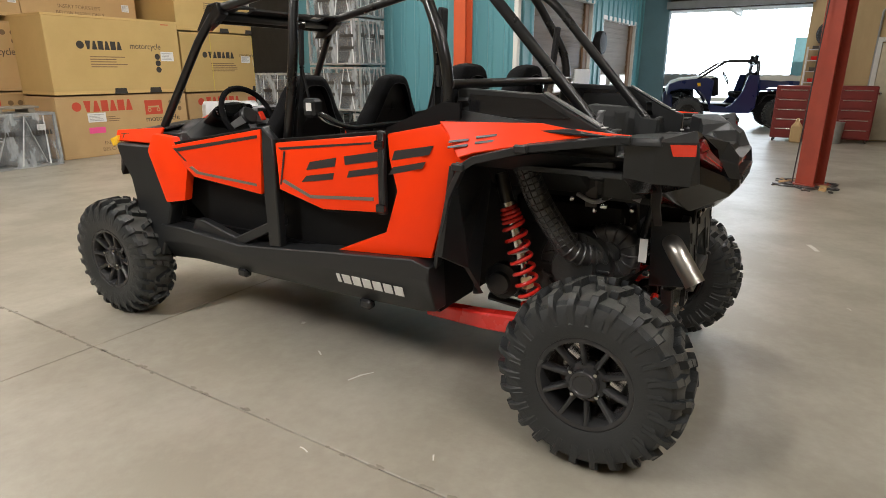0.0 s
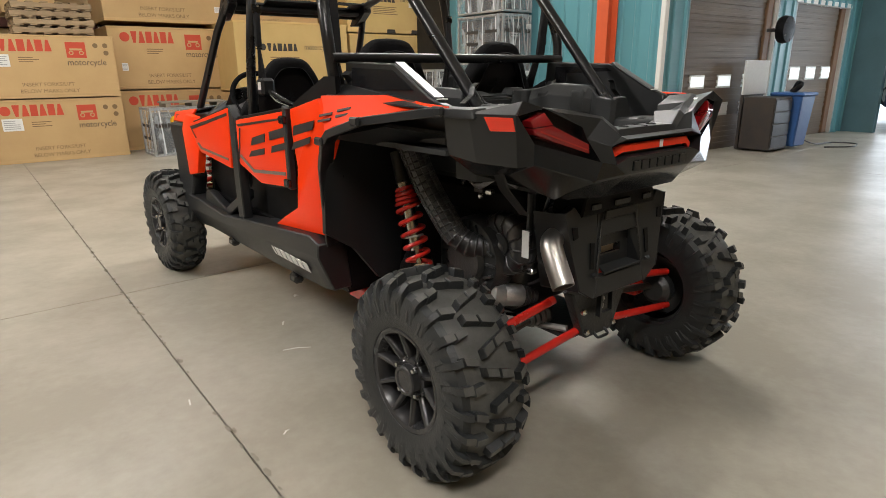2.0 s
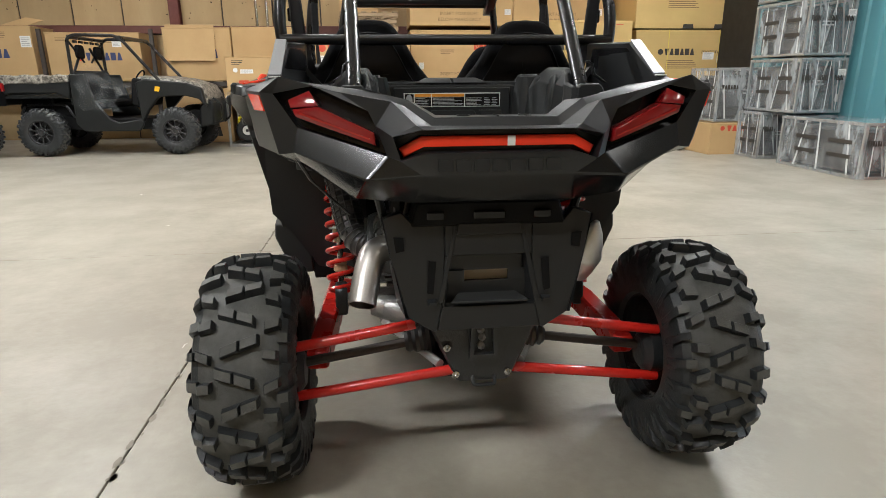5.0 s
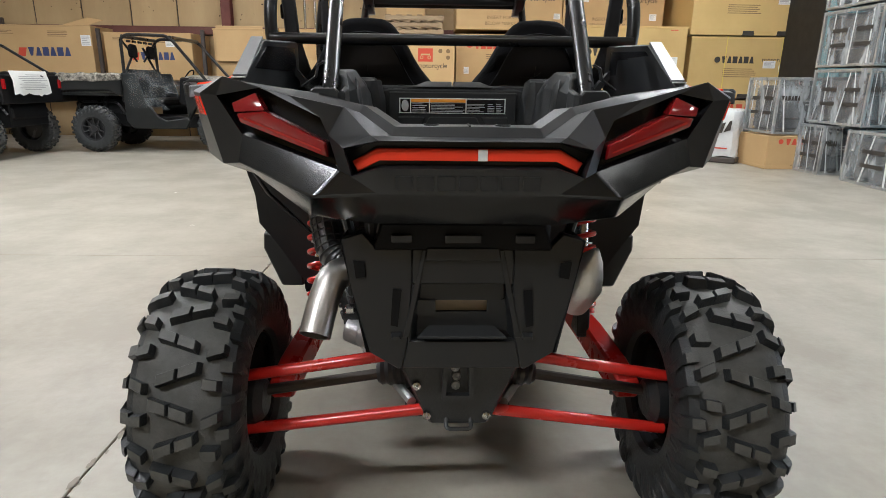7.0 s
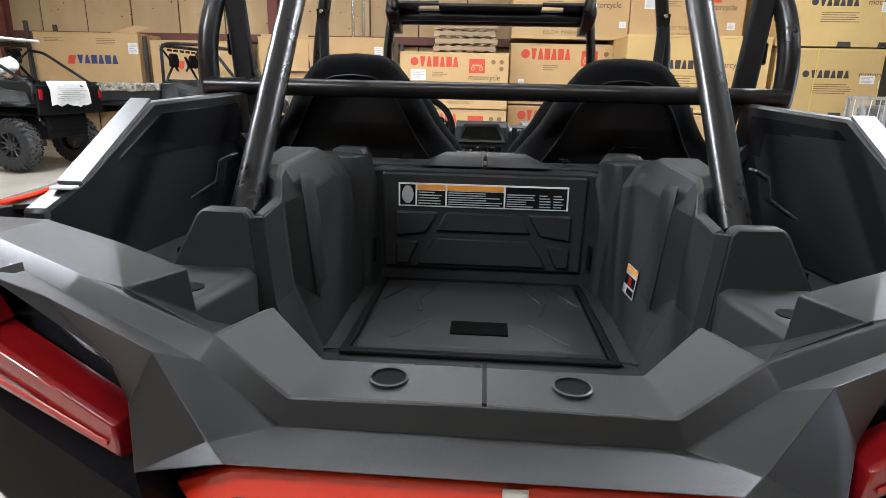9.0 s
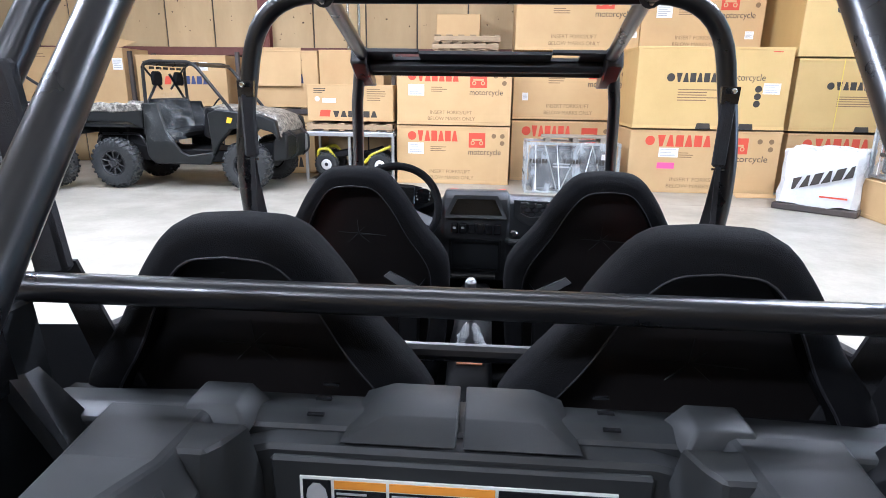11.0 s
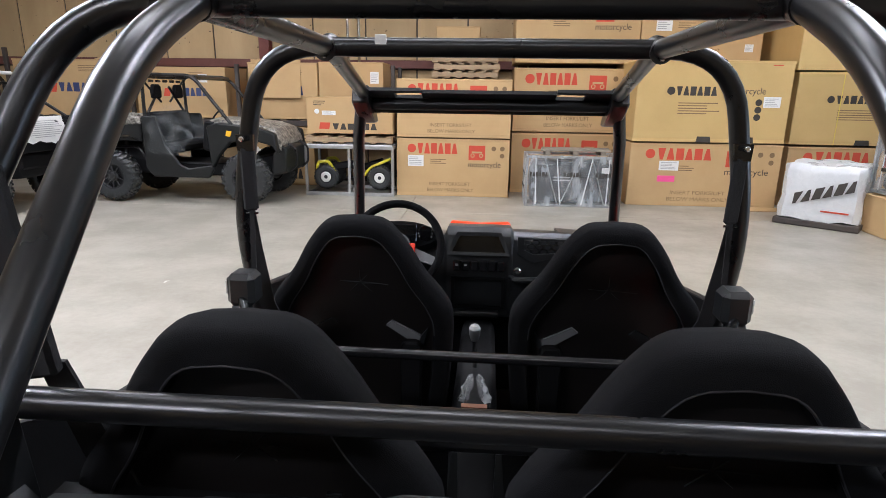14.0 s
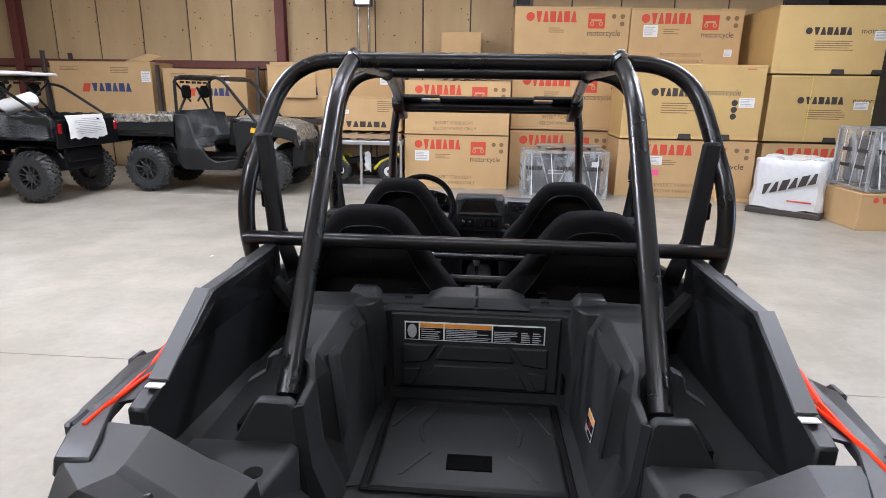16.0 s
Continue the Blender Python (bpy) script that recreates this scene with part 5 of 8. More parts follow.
put(Shape().tube(fillet([(-0.016, 1.93, 0.92), (-0.018, 1.91, 1.0), (-0.02, 1.90, 1.06)], 0.04), 0.0085, 10), "shift_lever", CHROME)
put(Shape().lathe([(0.012, 0), (0.018, 0.02), (0.019, 0.045), (0.012, 0.055), (0, 0.056)], pose(-0.02, 1.902, 1.035, 8, 0, 0), 14), "shift_knob", ALLOY)
CRUMPLED = film("crumpled_clear_bag", 0.55, (0.90, 0.92, 0.94))
for bx in (-0.052, 0.026):
    rng = random.Random(int(bx * 1000))
    folds = [[(bx + rng.uniform(0.6, 1.25) * w * math.cos(a) + 0.004 * k * (1 if bx < 0 else -1), 1.665 + 0.006 * k + rng.uniform(0.6, 1.25) * w * math.sin(a), 0.930 + 0.011 * k) for a in [j * math.pi / 5 for j in range(10)]] for k, w in enumerate((0.010, 0.016, 0.018, 0.015, 0.018, 0.014, 0.012, 0.007))]
    put(Shape().loft(folds), "console_bag", CRUMPLED, car, "crumpled clear plastic bag over the console", sharp=15)
for k in range(2):
    put(Shape().slab([(-0.050, 1.645 - 0.030 * k, 0.943 - 0.016 * k), (0.026, 1.645 - 0.030 * k, 0.943 - 0.016 * k), (0.026, 1.634 - 0.030 * k, 0.937 - 0.018 * k), (-0.050, 1.634 - 0.030 * k, 0.937 - 0.018 * k)][::-1], 0.006), "warning_label", surface("worn_orange_label", (0.36, 0.13, 0.045), 0.35, 0, (0.20, 0.08, 0.04), 40, 0.6))
both(Shape().slab([(-0.075, 1.42, 0.80), (-0.045, 1.42, 0.80), (-0.05, 1.46, 0.91), (-0.065, 1.46, 0.91)], 0.010), "belt_buckle", PLASTIC)
for ob in set(car.children) - fitted:
    ob.location.z -= 0.045      # the whole dash and console set down

# side panels ----------------------------------------------------------------


def panel(poly, x, bow=0.0, thick=0.022, top_in=0.0):
    """A side panel from an outline of (y, z); leans in towards its top."""
    zs = [p[1] for p in poly]
    lo, hi = min(zs), max(zs)
    f = lambda y, z: x + top_in * (z - lo) / max(hi - lo, 1e-3)
    return Shape().loft([[(f(y, z), y, z) for y, z in poly], [(f(y, z) + thick, y, z) for y, z in poly]])


DOOR1 = [(2.45, 1.06), (1.735, 1.185), (1.755, 0.865), (2.27, 0.905), (2.345, 0.955)]
DOOR2 = [(1.64, 1.125), (1.035, 1.195), (1.02, 0.865), (1.35, 0.84), (1.625, 0.905)]
for poly, nm in ((DOOR1, "front_door"), (DOOR2, "rear_door")):
    both(panel(poly, -0.742, thick=0.03, top_in=0.012), nm, ORANGE, car, "orange moulded door skin", bevel=0.008, seg=2)
for poly in ([(2.46, 1.075), (1.72, 1.20), (1.74, 0.85), (2.28, 0.89), (2.36, 0.94)], [(1.66, 1.14), (1.01, 1.215), (1.00, 0.85), (1.35, 0.82), (1.64, 0.89)]):
    both(panel(poly, -0.708, thick=0.03), "door_liner", SEAT_SHELL, bevel=0.004)
# stripes and blocks on the left and right doors
for sd in (-1, 1):
    X = sd * 0.7435

    def band(pts, nm, mt, off=0.0):
        put(Shape().slab([(X - sd * (0.010 * (z - 0.85) / 0.33) + sd * off, y, z) for y, z in (pts if sd < 0 else pts[::-1])], 0.0025 * (1 if sd < 0 else 1)), nm, mt)
    band([(2.43, 1.045), (1.76, 1.155), (1.76, 1.140), (2.40, 1.030)], "stripe", STRIPE)
    band([(2.30, 0.955), (2.24, 0.925), (1.78, 0.905), (1.78, 0.917), (2.22, 0.938), (2.275, 0.962)], "stripe", GREY_STRIPE)
    band([(2.40, 1.03), (2.33, 0.985), (2.315, 0.985), (2.385, 1.03)], "stripe", STRIPE)
    band([(1.60, 0.945), (1.42, 0.885), (1.05, 0.915), (1.05, 0.930), (1.42, 0.90), (1.585, 0.958)], "stripe", GREY_STRIPE)
    band([(1.62, 1.105), (1.06, 1.165), (1.06, 1.157), (1.60, 1.095)], "stripe", STRIPE)
    band([(1.58, 1.09), (1.615, 0.93), (1.607, 0.93), (1.57, 1.09)], "stripe", STRIPE)
    # large slanted dark emblem bars, and two small ones on the quarter panel
    for (bl, tl, tr, br), off in ((((1.478, 0.955), (1.417, 1.053), (1.258, 1.085), (1.281, 0.986)), 0.001), (((1.201, 1.001), (1.211, 1.094), (1.001, 1.132), (1.020, 1.035)), 0.001), (((0.972, 1.034), (0.935, 1.138), (0.745, 1.171), (0.797, 1.077)), 0.004)):
        def cell(u, v):
            return tuple((bl[i] * (1 - u) + br[i] * u) * (1 - v) + (tl[i] * (1 - u) + tr[i] * u) * v for i in (0, 1))
        band([cell(0.0, 0.60), cell(1.0, 0.60), cell(1.0, 1.0), cell(0.0, 1.0)][::-1], "emblem_bar", STRIPE, off=off)
        band([cell(0.02, 0.0), cell(1.0, 0.0), cell(1.0, 0.30), cell(0.10, 0.30)][::-1], "emblem_bar", STRIPE, off=off)
    band([(0.985, 1.165), (0.975, 1.165), (1.005, 0.90), (1.013, 0.90)], "seam", STRIPE, off=0.012)
# hinge and latch uprights between the doors
both(panel([(1.725, 1.20), (1.655, 1.14), (1.66, 0.60), (1.74, 0.60), (1.745, 0.86)], -0.735, thick=0.05), "door_pillar", PLASTIC, bevel=0.006)
both(panel([(1.015, 1.22), (0.985, 1.21), (0.985, 0.86), (1.02, 0.86)], -0.752, thick=0.03), "door_hinge", PLASTIC, bevel=0.005)
for zz in (1.16, 0.89):
    both(Shape().box((-0.758, 1.0, zz), (0.02, 0.045, 0.035), 0.005), "hinge_knuckle", GLOSS_BLACK)
# dark lower door panels and the slanting lower braces
both(panel([(2.42, 0.93), (1.75, 0.88), (1.66, 0.88), (1.02, 0.87), (0.80, 0.70), (1.35, 0.62), (2.30, 0.58), (2.50, 0.72)], -0.615, thick=0.02), "lower_door", SEAT_SHELL)
both(panel([(2.34, 0.66), (2.28, 0.66), (2.02, 0.60), (1.66, 0.76), (1.66, 0.71), (1.95, 0.57), (2.40, 0.57)], -0.715, thick=0.05), "lower_brace", PLASTIC, bevel=0.006)
# rear quarter: leg in front of the wheel and the long strip above it
LEG = [(0.975, 1.205), (0.72, 1.255), (0.585, 1.135), (0.665, 1.00), (0.775, 0.69), (1.305, 0.642), (1.18, 0.70), (1.005, 0.775), (0.925, 0.97), (0.965, 1.10)]
leg = panel(LEG, -0.752, thick=0.035, top_in=0.02)
leg.v = [Vector((p[0] + 0.15 * max(0.0, 0.95 - p[2]), p[1], p[2])) for p in leg.v]      # drawn in towards the sill
both(leg, "rear_quarter", ORANGE, car, "orange rear quarter panel", bevel=0.008, seg=2)
strip = Shape().loft([[(-0.706, 0.74, 1.266), (-0.762, 0.62, 1.135), (-0.735, 0.62, 1.125), (-0.686, 0.74, 1.252)],
                      [(-0.698, 0.58, 1.270), (-0.760, 0.555, 1.158), (-0.735, 0.55, 1.148), (-0.678, 0.58, 1.256)],
                      [(-0.672, 0.32, 1.275), (-0.745, 0.34, 1.200), (-0.72, 0.34, 1.190), (-0.65, 0.32, 1.268)],
                      [(-0.664, 0.20, 1.256), (-0.690, 0.20, 1.226), (-0.680, 0.20, 1.218), (-0.654, 0.20, 1.246)],
                      [(-0.662, 0.02, 1.246), (-0.674, 0.02, 1.232), (-0.668, 0.02, 1.226), (-0.656, 0.02, 1.238)]])
both(strip, "fender_strip", ORANGE, car, "orange fender strip", bevel=0.004, sharp=25)
for sd in (-1, 1):
    for y0, y1, z0 in ((0.665, 0.585, 1.168), (0.555, 0.475, 1.190)):
        for dz in (0.0, 0.020):
            pts = [(y0, z0 + dz), (y1, z0 + dz + 0.012), (y1, z0 + dz + 0.020), (y0, z0 + dz + 0.008)]
            xs = [sd * (0.754 - 0.42 * (z - 1.16) - 0.07 * (0.52 - y)) for y, z in pts]
            put(Shape().slab([(x, y, z) for x, (y, z) in zip(xs, pts)], 0.004), "emblem_bar", STRIPE)
flare = [(0.76, 0.66, -0.712), (0.712, 0.82, -0.742), (0.66, 0.99, -0.772), (0.60, 1.10, -0.785), (0.545, 1.135, -0.790), (0.34, 1.190, -0.775), (0.05, 1.228, -0.700), (-0.09, 1.225, -0.645)]
both(Shape().loft([[(x - 0.008, y, z + 0.014), (x + 0.055, y, z + 0.018), (x + 0.055, y - 0.004, z - 0.004), (x - 0.006, y - 0.012, z - 0.014)] for y, z, x in flare]), "wheel_flare", PLASTIC, car, "black plastic wheel-arch flare", bevel=0.003)
for y, z, x in ((0.60, 1.105, -0.795), (0.35, 1.190, -0.785), (0.02, 1.232, -0.69)):
    both(Shape().box((x, y, z), (0.02, 0.055, 0.03), 0.006), "flare_clip", PLASTIC)
# firewall between wheel arch and cabin, and arch roof
both(Shape().slab([(-0.755, 0.64, 1.10), (-0.36, 0.66, 1.12), (-0.36, 0.74, 0.42), (-0.56, 0.60, 0.52), (-0.66, 0.62, 0.66), (-0.745, 0.70, 0.72)], 0.02), "arch_liner", PLASTIC)
both(Shape().slab([(-0.74, 0.64, 1.11), (-0.70, 0.30, 1.17), (-0.62, -0.04, 1.15), (-0.47, -0.04, 1.06), (-0.47, 0.66, 1.06)], 0.012), "arch_roof", PLASTIC)
both(Shape().slab([(-0.712, 1.02, 0.88), (-0.705, 1.00, 1.225), (-0.685, 0.74, 1.335), (-0.680, 0.66, 1.335), (-0.690, 0.66, 0.70), (-0.712, 0.90, 0.70)], 0.02), "inner_quarter", SEAT_SHELL)
# rocker with white blocks
rk = Shape().loft([[(-0.752, y, zt), (-0.756, y, zm), (-0.690, y, zb), (-0.60, y, zb), (-0.62, y, zt)] for y, zt, zm, zb in ((2.62, 0.60, 0.50, 0.385), (2.40, 0.60, 0.52, 0.405), (1.95, 0.575, 0.53, 0.405), (1.32, 0.64, 0.56, 0.41), (0.85, 0.685, 0.60, 0.425), (0.765, 0.66, 0.60, 0.44))])
both(rk, "rocker_panel", PLASTIC, car, "black plastic rocker panel", bevel=0.006)
for sd in (-1, 1):
    for k in range(7):
        y0 = 1.315 - 0.060 * k
        w, zb = 0.047, 0.495
        f = lambda z: sd * (0.757 - 0.066 * (0.575 - z) / 0.15 + 0.002)
        pts = [(y0, zb), (y0 - w, zb), (y0 - w - 0.004, zb + 0.050), (y0 - 0.004, zb + 0.050)]
        put(Shape().slab([(f(z), y, z) for y, z in pts], 0.003), "white_block", WHITE_MARK)
for y in (2.0, 1.15):
    both(Shape().box((-0.69, y, 0.40), (0.05, 0.07, 0.05), 0.012), "rocker_clip", GLOSS_BLACK)

# front end ------------------------------------------------------------------
hood = Shape().loft([[(-0.60, y, z0), (-0.58, y, z1), (-0.30, y, z2), (0.30, y, z2), (0.58, y, z1), (0.60, y, z0)] for y, z0, z1, z2 in ((2.56, 1.00, 1.115, 1.150), (2.80, 1.00, 1.110, 1.135), (3.02, 0.96, 1.085, 1.10), (3.16, 0.90, 1.04, 1.05), (3.22, 0.80, 0.92, 0.92))])
put(hood, "hood", PLASTIC, car, "black front hood", bevel=0.012)
both(Shape().slab([(-0.595, 2.66, 1.125), (-0.37, 2.68, 1.150), (-0.34, 2.85, 1.140), (-0.36, 3.12, 1.090), (-0.57, 3.18, 1.065), (-0.605, 2.95, 1.105)][::-1], -0.014), "hood_panel", PLASTIC, car, "black hood panel", bevel=0.004)
both(Shape().slab([(-0.612, 2.66, 1.132), (-0.612, 3.13, 1.095), (-0.650, 3.10, 1.035), (-0.665, 2.66, 1.045)], 0.016), "hood_side", ORANGE, bevel=0.004)
for sd in (-1, 1):
    lt = new("lettering", text_mesh("TURBO", 0.075, STRIPE))
    lt.parent = car
    lt["label"] = "dark model lettering on the hood side"
    lt.matrix_local = pose(sd * 0.663, 3.06 if sd < 0 else 2.70, 1.048 if sd < 0 else 1.066, 62, 0, -90 if sd < 0 else 90) @ pose(0, 0, 0, 0, 0, 5 if sd < 0 else -5) @ Matrix.Diagonal((1.45, 0.80, 1, 1))
put(Shape().loft([[(-0.17, y, z - 0.03), (-0.155, y, z), (-0.02, y, z - 0.008), (0.115, y, z), (0.13, y, z - 0.03)] for y, z in ((2.78, 1.196), (2.83, 1.192), (3.0, 1.13))]), "hood_scoop", ORANGE, car, "orange hood centre", bevel=0.006)
FRONT_FENDER = [(2.48, 1.10), (2.66, 1.11), (2.71, 1.01), (2.535, 0.735), (2.37, 0.765), (2.345, 0.95), (2.45, 1.05)]
both(panel(FRONT_FENDER, -0.750, thick=0.05, top_in=0.05), "front_fender", ORANGE, car, "orange front fender panel", bevel=0.010, seg=2)
FLARE_F = [(3.04, 1.035), (3.01, 0.965), (2.90, 0.83), (2.775, 0.45), (2.63, 0.40), (2.52, 0.72), (2.70, 1.0), (2.68, 1.04), (2.86, 1.035)]
both(panel(FLARE_F, -0.760, thick=0.09, top_in=0.06), "front_flare", PLASTIC, car, "black plastic front wheel-arch flare", bevel=0.010)
both(Shape().slab([(-0.655, 3.06, 1.075), (-0.655, 3.15, 1.045), (-0.655, 3.13, 1.005), (-0.675, 3.05, 1.02)], 0.012), "marker_lamp", AMBER)
both(Shape().tube([(-0.64, 2.92, 0.60), (-0.40, 2.90, 0.66)], 0.016, 8), "front_arm", RED_PAINT)
both(Shape().tube([(-0.66, 2.86, 0.34), (-0.30, 2.75, 0.40)], 0.018, 8), "front_arm", RED_PAINT)
both(Shape().tube([(-0.66, 3.02, 0.34), (-0.30, 3.10, 0.40)], 0.018, 8), "front_arm", RED_PAINT)
put(Shape().prism([(2.62, 0.36), (3.35, 0.50), (3.30, 0.90), (2.62, 0.98)], -0.34, 0.34, "x"), "front_frame", SEAT_SHELL, bevel=0.02)


def coil(top, bottom, turns, r, wire, tight=0.0, taper=0.0):
    a, b = Vector(top), Vector(bottom)
    d = (b - a)
    zax = d.normalized()
    u = zax.cross(Vector((0, 1, 0))).normalized()
    v = zax.cross(u)
    n = int(turns * 16)
    pts = []
    for i in range(n + 1):
        t = i / n
        s = t ** (1.0 + tight)
        pts.append(a + d * s + (u * math.cos(turns * 2 * math.pi * t) + v * math.sin(turns * 2 * math.pi * t)) * r * (1.0 - taper * (1.0 - t)))
    return Shape().tube(pts, wire, 8)


def shock(top, bottom, sd):
    a, b = Vector(top), Vector(bottom)
    d = b - a
    body = put(Shape().tube([a - d * 0.30, a + d * 0.0], 0.030, 16), "shock_body", CAGE_BLACK, car, "coil-over shock absorber with red springs")
    Shape().tube([a, a + d * 0.56], 0.028, 16).to("shock_tube", CHROME, body, "bright steel tube")
    Shape().tube([a + d * 0.56, b], 0.012, 10).to("shock_rod", CHROME, body)
    Shape().tube([a + d * k for k in (0.69, 0.70, 0.735, 0.745, 0.755, 0.79, 0.80)], 0.026, 14, radii=[0.020, 0.026, 0.026, 0.021, 0.026, 0.026, 0.020]).to("bump_stop", CREAM, body, "cream rubber bump stop")
    for t0, t1, rr, mt in ((-0.03, 0.005, 0.034, CHROME), (0.435, 0.45, 0.040, ALLOY), (0.93, 0.97, 0.050, RED_PAINT)):
        Shape().tube([a + d * t0, a + d * t1], rr, 20).to("spring_seat", mt, body)
    coil(a + d * 0.01, a + d * 0.15, 3.6, 0.044, 0.0088, taper=0.30).to("spring", RED_PAINT, body, "red tapered tender spring")
    coil(a + d * 0.15, a + d * 0.94, 7.4, 0.047, 0.0088).to("spring", RED_PAINT, body, "red main coil spring")


for sd in (-1, 1):
    shock((sd * 0.462, 0.540, 0.905), (sd * 0.460, 0.405, 0.455), sd)
    shock((sd * 0.42, 2.98, 0.90), (sd * 0.52, 2.94, 0.46), sd)
    # trailing arm, radius rods, drive shaft
    ta = Shape().loft([[(sd * (x - 0.035), y, z - h), (sd * (x - 0.035), y, z + h), (sd * (x + 0.035), y, z + h), (sd * (x + 0.035), y, z - h)] for x, y, z, h in ((0.50, 0.92, 0.365, 0.030), (0.50, 0.62, 0.372, 0.040), (0.50, 0.40, 0.39, 0.045), (0.515, 0.16, 0.375, 0.045), (0.525, 0.05, 0.36, 0.03))])
    put(ta, "trailing_arm", RED_PAINT, car, "red boxed trailing arm", bevel=0.008)
    put(Shape().prism([(0.44, 0.40), (0.34, 0.40), (0.36, 0.50), (0.40, 0.52)], sd * 0.458 - 0.022, sd * 0.458 + 0.022, "x"), "shock_mount", ENGINE, bevel=0.006)
    put(Shape().tube([(sd * 0.205, -0.05, 0.522), (sd * 0.60, -0.03, 0.450)], 0.0165, 12), "upper_link", RED_PAINT, car, "red tubular suspension link")
    put(Shape().tube([(sd * 0.085, -0.075, 0.372), (sd * 0.60, -0.05, 0.292)], 0.0165, 12), "lower_link", RED_PAINT, car, "red tubular suspension link")
    put(Shape().tube([(sd * 0.10, 0.06, 0.43), (sd * 0.60, 0.02, 0.37)], 0.016, 10), "drive_shaft", DARK_STEEL)
    boot = []
    for k in range(9):
        boot.append((0.050 - 0.0028 * k + (0.006 if k % 2 else 0), 0.012 * k))
    put(Shape().lathe(boot, pose(sd * 0.14, 0.055, 0.425, 0, sd * 97, 0), 16), "boot", HOSE)
    put(Shape().lathe([(0.05, 0), (0.075, 0.02), (0.075, 0.06), (0.04, 0.10)], pose(sd * 0.555, 0.0, 0.362, 0, sd * 90, 0), 16), "knuckle", ENGINE)

# driveline seen through the arch -------------------------------------------
put(Shape().box((0.0, 0.36, 0.62), (0.52, 0.50, 0.42), 0.05), "engine_block", ENGINE, bevel=0.012)
put(Shape().box((0.0, 0.34, 0.855), (0.54, 0.52, 0.15), 0.03), "air_box", SEAT_SHELL)
cv = Shape().lathe([(0.165, 0.0), (0.165, 0.06), (0.155, 0.085), (0.10, 0.095), (0.09, 0.12), (0.0, 0.12)], pose(-0.26, 0.27, 0.64, 0, -90, 0), 32)
clutch = put(cv, "clutch_cover", ENGINE, car, "black ribbed clutch cover")
for k in range(16):
    a = radians(22.5 * k)
    Shape().box((-0.352, 0.27 + 0.128 * math.cos(a), 0.64 + 0.128 * math.sin(a)), (0.012, 0.012, 0.05), 0.002, pose(0, 0, 0, 90 - 22.5 * k, 0, 0)).to("rib", ENGINE, clutch)
put(Shape().lathe([(0.085, 0), (0.085, 0.05), (0.055, 0.07), (0.05, 0.09), (0, 0.09)], pose(-0.33, 0.60, 0.52, 0, -90, 0), 24), "pulley_cover", ENGINE)
path = fillet([(-0.478, 0.465, 1.08), (-0.452, 0.405, 0.93), (-0.392, 0.265, 0.700), (-0.265, 0.125, 0.700), (-0.215, 0.06, 0.775)], 0.085, 10)
fine_path = []
for a, b in zip(path, path[1:]):
    k = max(1, int((b - a).length / 0.004))
    fine_path += [a.lerp(b, i / k) for i in range(k)]
put(Shape().tube(fine_path, 0.05, 20, radii=[0.0515 if i % 6 == 0 else 0.047 for i in range(len(fine_path))]), "intake_hose", HOSE, car, "black ribbed intake duct", sharp=40)
straight = [p for p in fine_path if p.z > 0.725 and p.y > 0.20][::4]
along = (straight[-1] - straight[0]).normalized()
across = along.cross(Vector((1, 0, 0))).normalized()
for k in range(12):
    a = radians(30 * k)
    off = (across * math.cos(a) + across.cross(along) * math.sin(a)) * 0.0485
    put(Shape().tube([p + off for p in straight], 0.0032, 5), "hose_rib", HOSE)
both(Shape().tube(fillet([(-0.30, 0.70, 0.40), (-0.30, 0.30, 0.37), (-0.20, 0.14, 0.385)], 0.08), 0.020, 10), "lower_frame_tube", CAGE_BLACK)
both(Shape().tube(fillet([(-0.31, -0.02, 0.94), (-0.27, 0.02, 0.74), (-0.22, 0.06, 0.62)], 0.08), 0.014, 10), "rear_frame_tube", CAGE_BLACK)
both(Shape().tube([(-0.34, 0.66, 1.08), (-0.34, -0.05, 1.02)], 0.018, 10), "upper_frame_tube", CAGE_BLACK)
put(Shape().tube(fillet([(-0.14, -0.02, 0.74), (-0.225, -0.085, 0.795), (-0.325, -0.125, 0.785), (-0.345, -0.170, 0.728), (-0.358, -0.215, 0.668)], 0.07, 8), 0.039, 24, caps=False), "exhaust_pipe", EXHAUST, car, "bent stainless exhaust outlet pipe", sharp=60)
put(Shape().lathe([(0.039, 0), (0.039, 0.012), (0.034, 0.012), (0.034, -0.10)], look((-0.358, -0.215, 0.668), (-0.345, -0.170, 0.728)) @ pose(0, 0, 0, 0, 0, 0), 20, closed=True), "exhaust_tip", EXHAUST)
put(Shape().lathe([(0.045, -0.012), (0.052, 0.0), (0.045, 0.012)], pose(-0.20, -0.04, 0.835, 40, -50, 0), 18, closed=True), "exhaust_clamp", CHROME)
mf = Shape().lathe([(0.008, 0.125), (0.034, 0.085), (0.050, 0.045), (0.058, 0.015), (0.062, 0.005), (0.060, -0.012), (0.055, -0.05), (0.048, -0.08), (0.03, -0.09)], pose(0.345, 0.02, 0.712, 22, 12, 0), 22)
SHIELD = surface("bright_heat_shield", (0.80, 0.80, 0.80), 0.34, 0.75, (0.55, 0.54, 0.52), 14, 0.5, 60, 0.3, 0.35, 28, 0.12)
put(mf, "muffler", SHIELD, car, "bright bare metal heat shield of the muffler", sharp=40)
can = put(Shape().lathe([(0.03, -0.075), (0.042, -0.07), (0.045, -0.03), (0.043, -0.026), (0.045, -0.022), (0.045, 0.05), (0.038, 0.06), (0.02, 0.06)], pose(-0.265, 0.13, 0.505, 0, 100, -20), 24), "silver_canister", ALLOY, car, "bare silver canister beside the gear case")
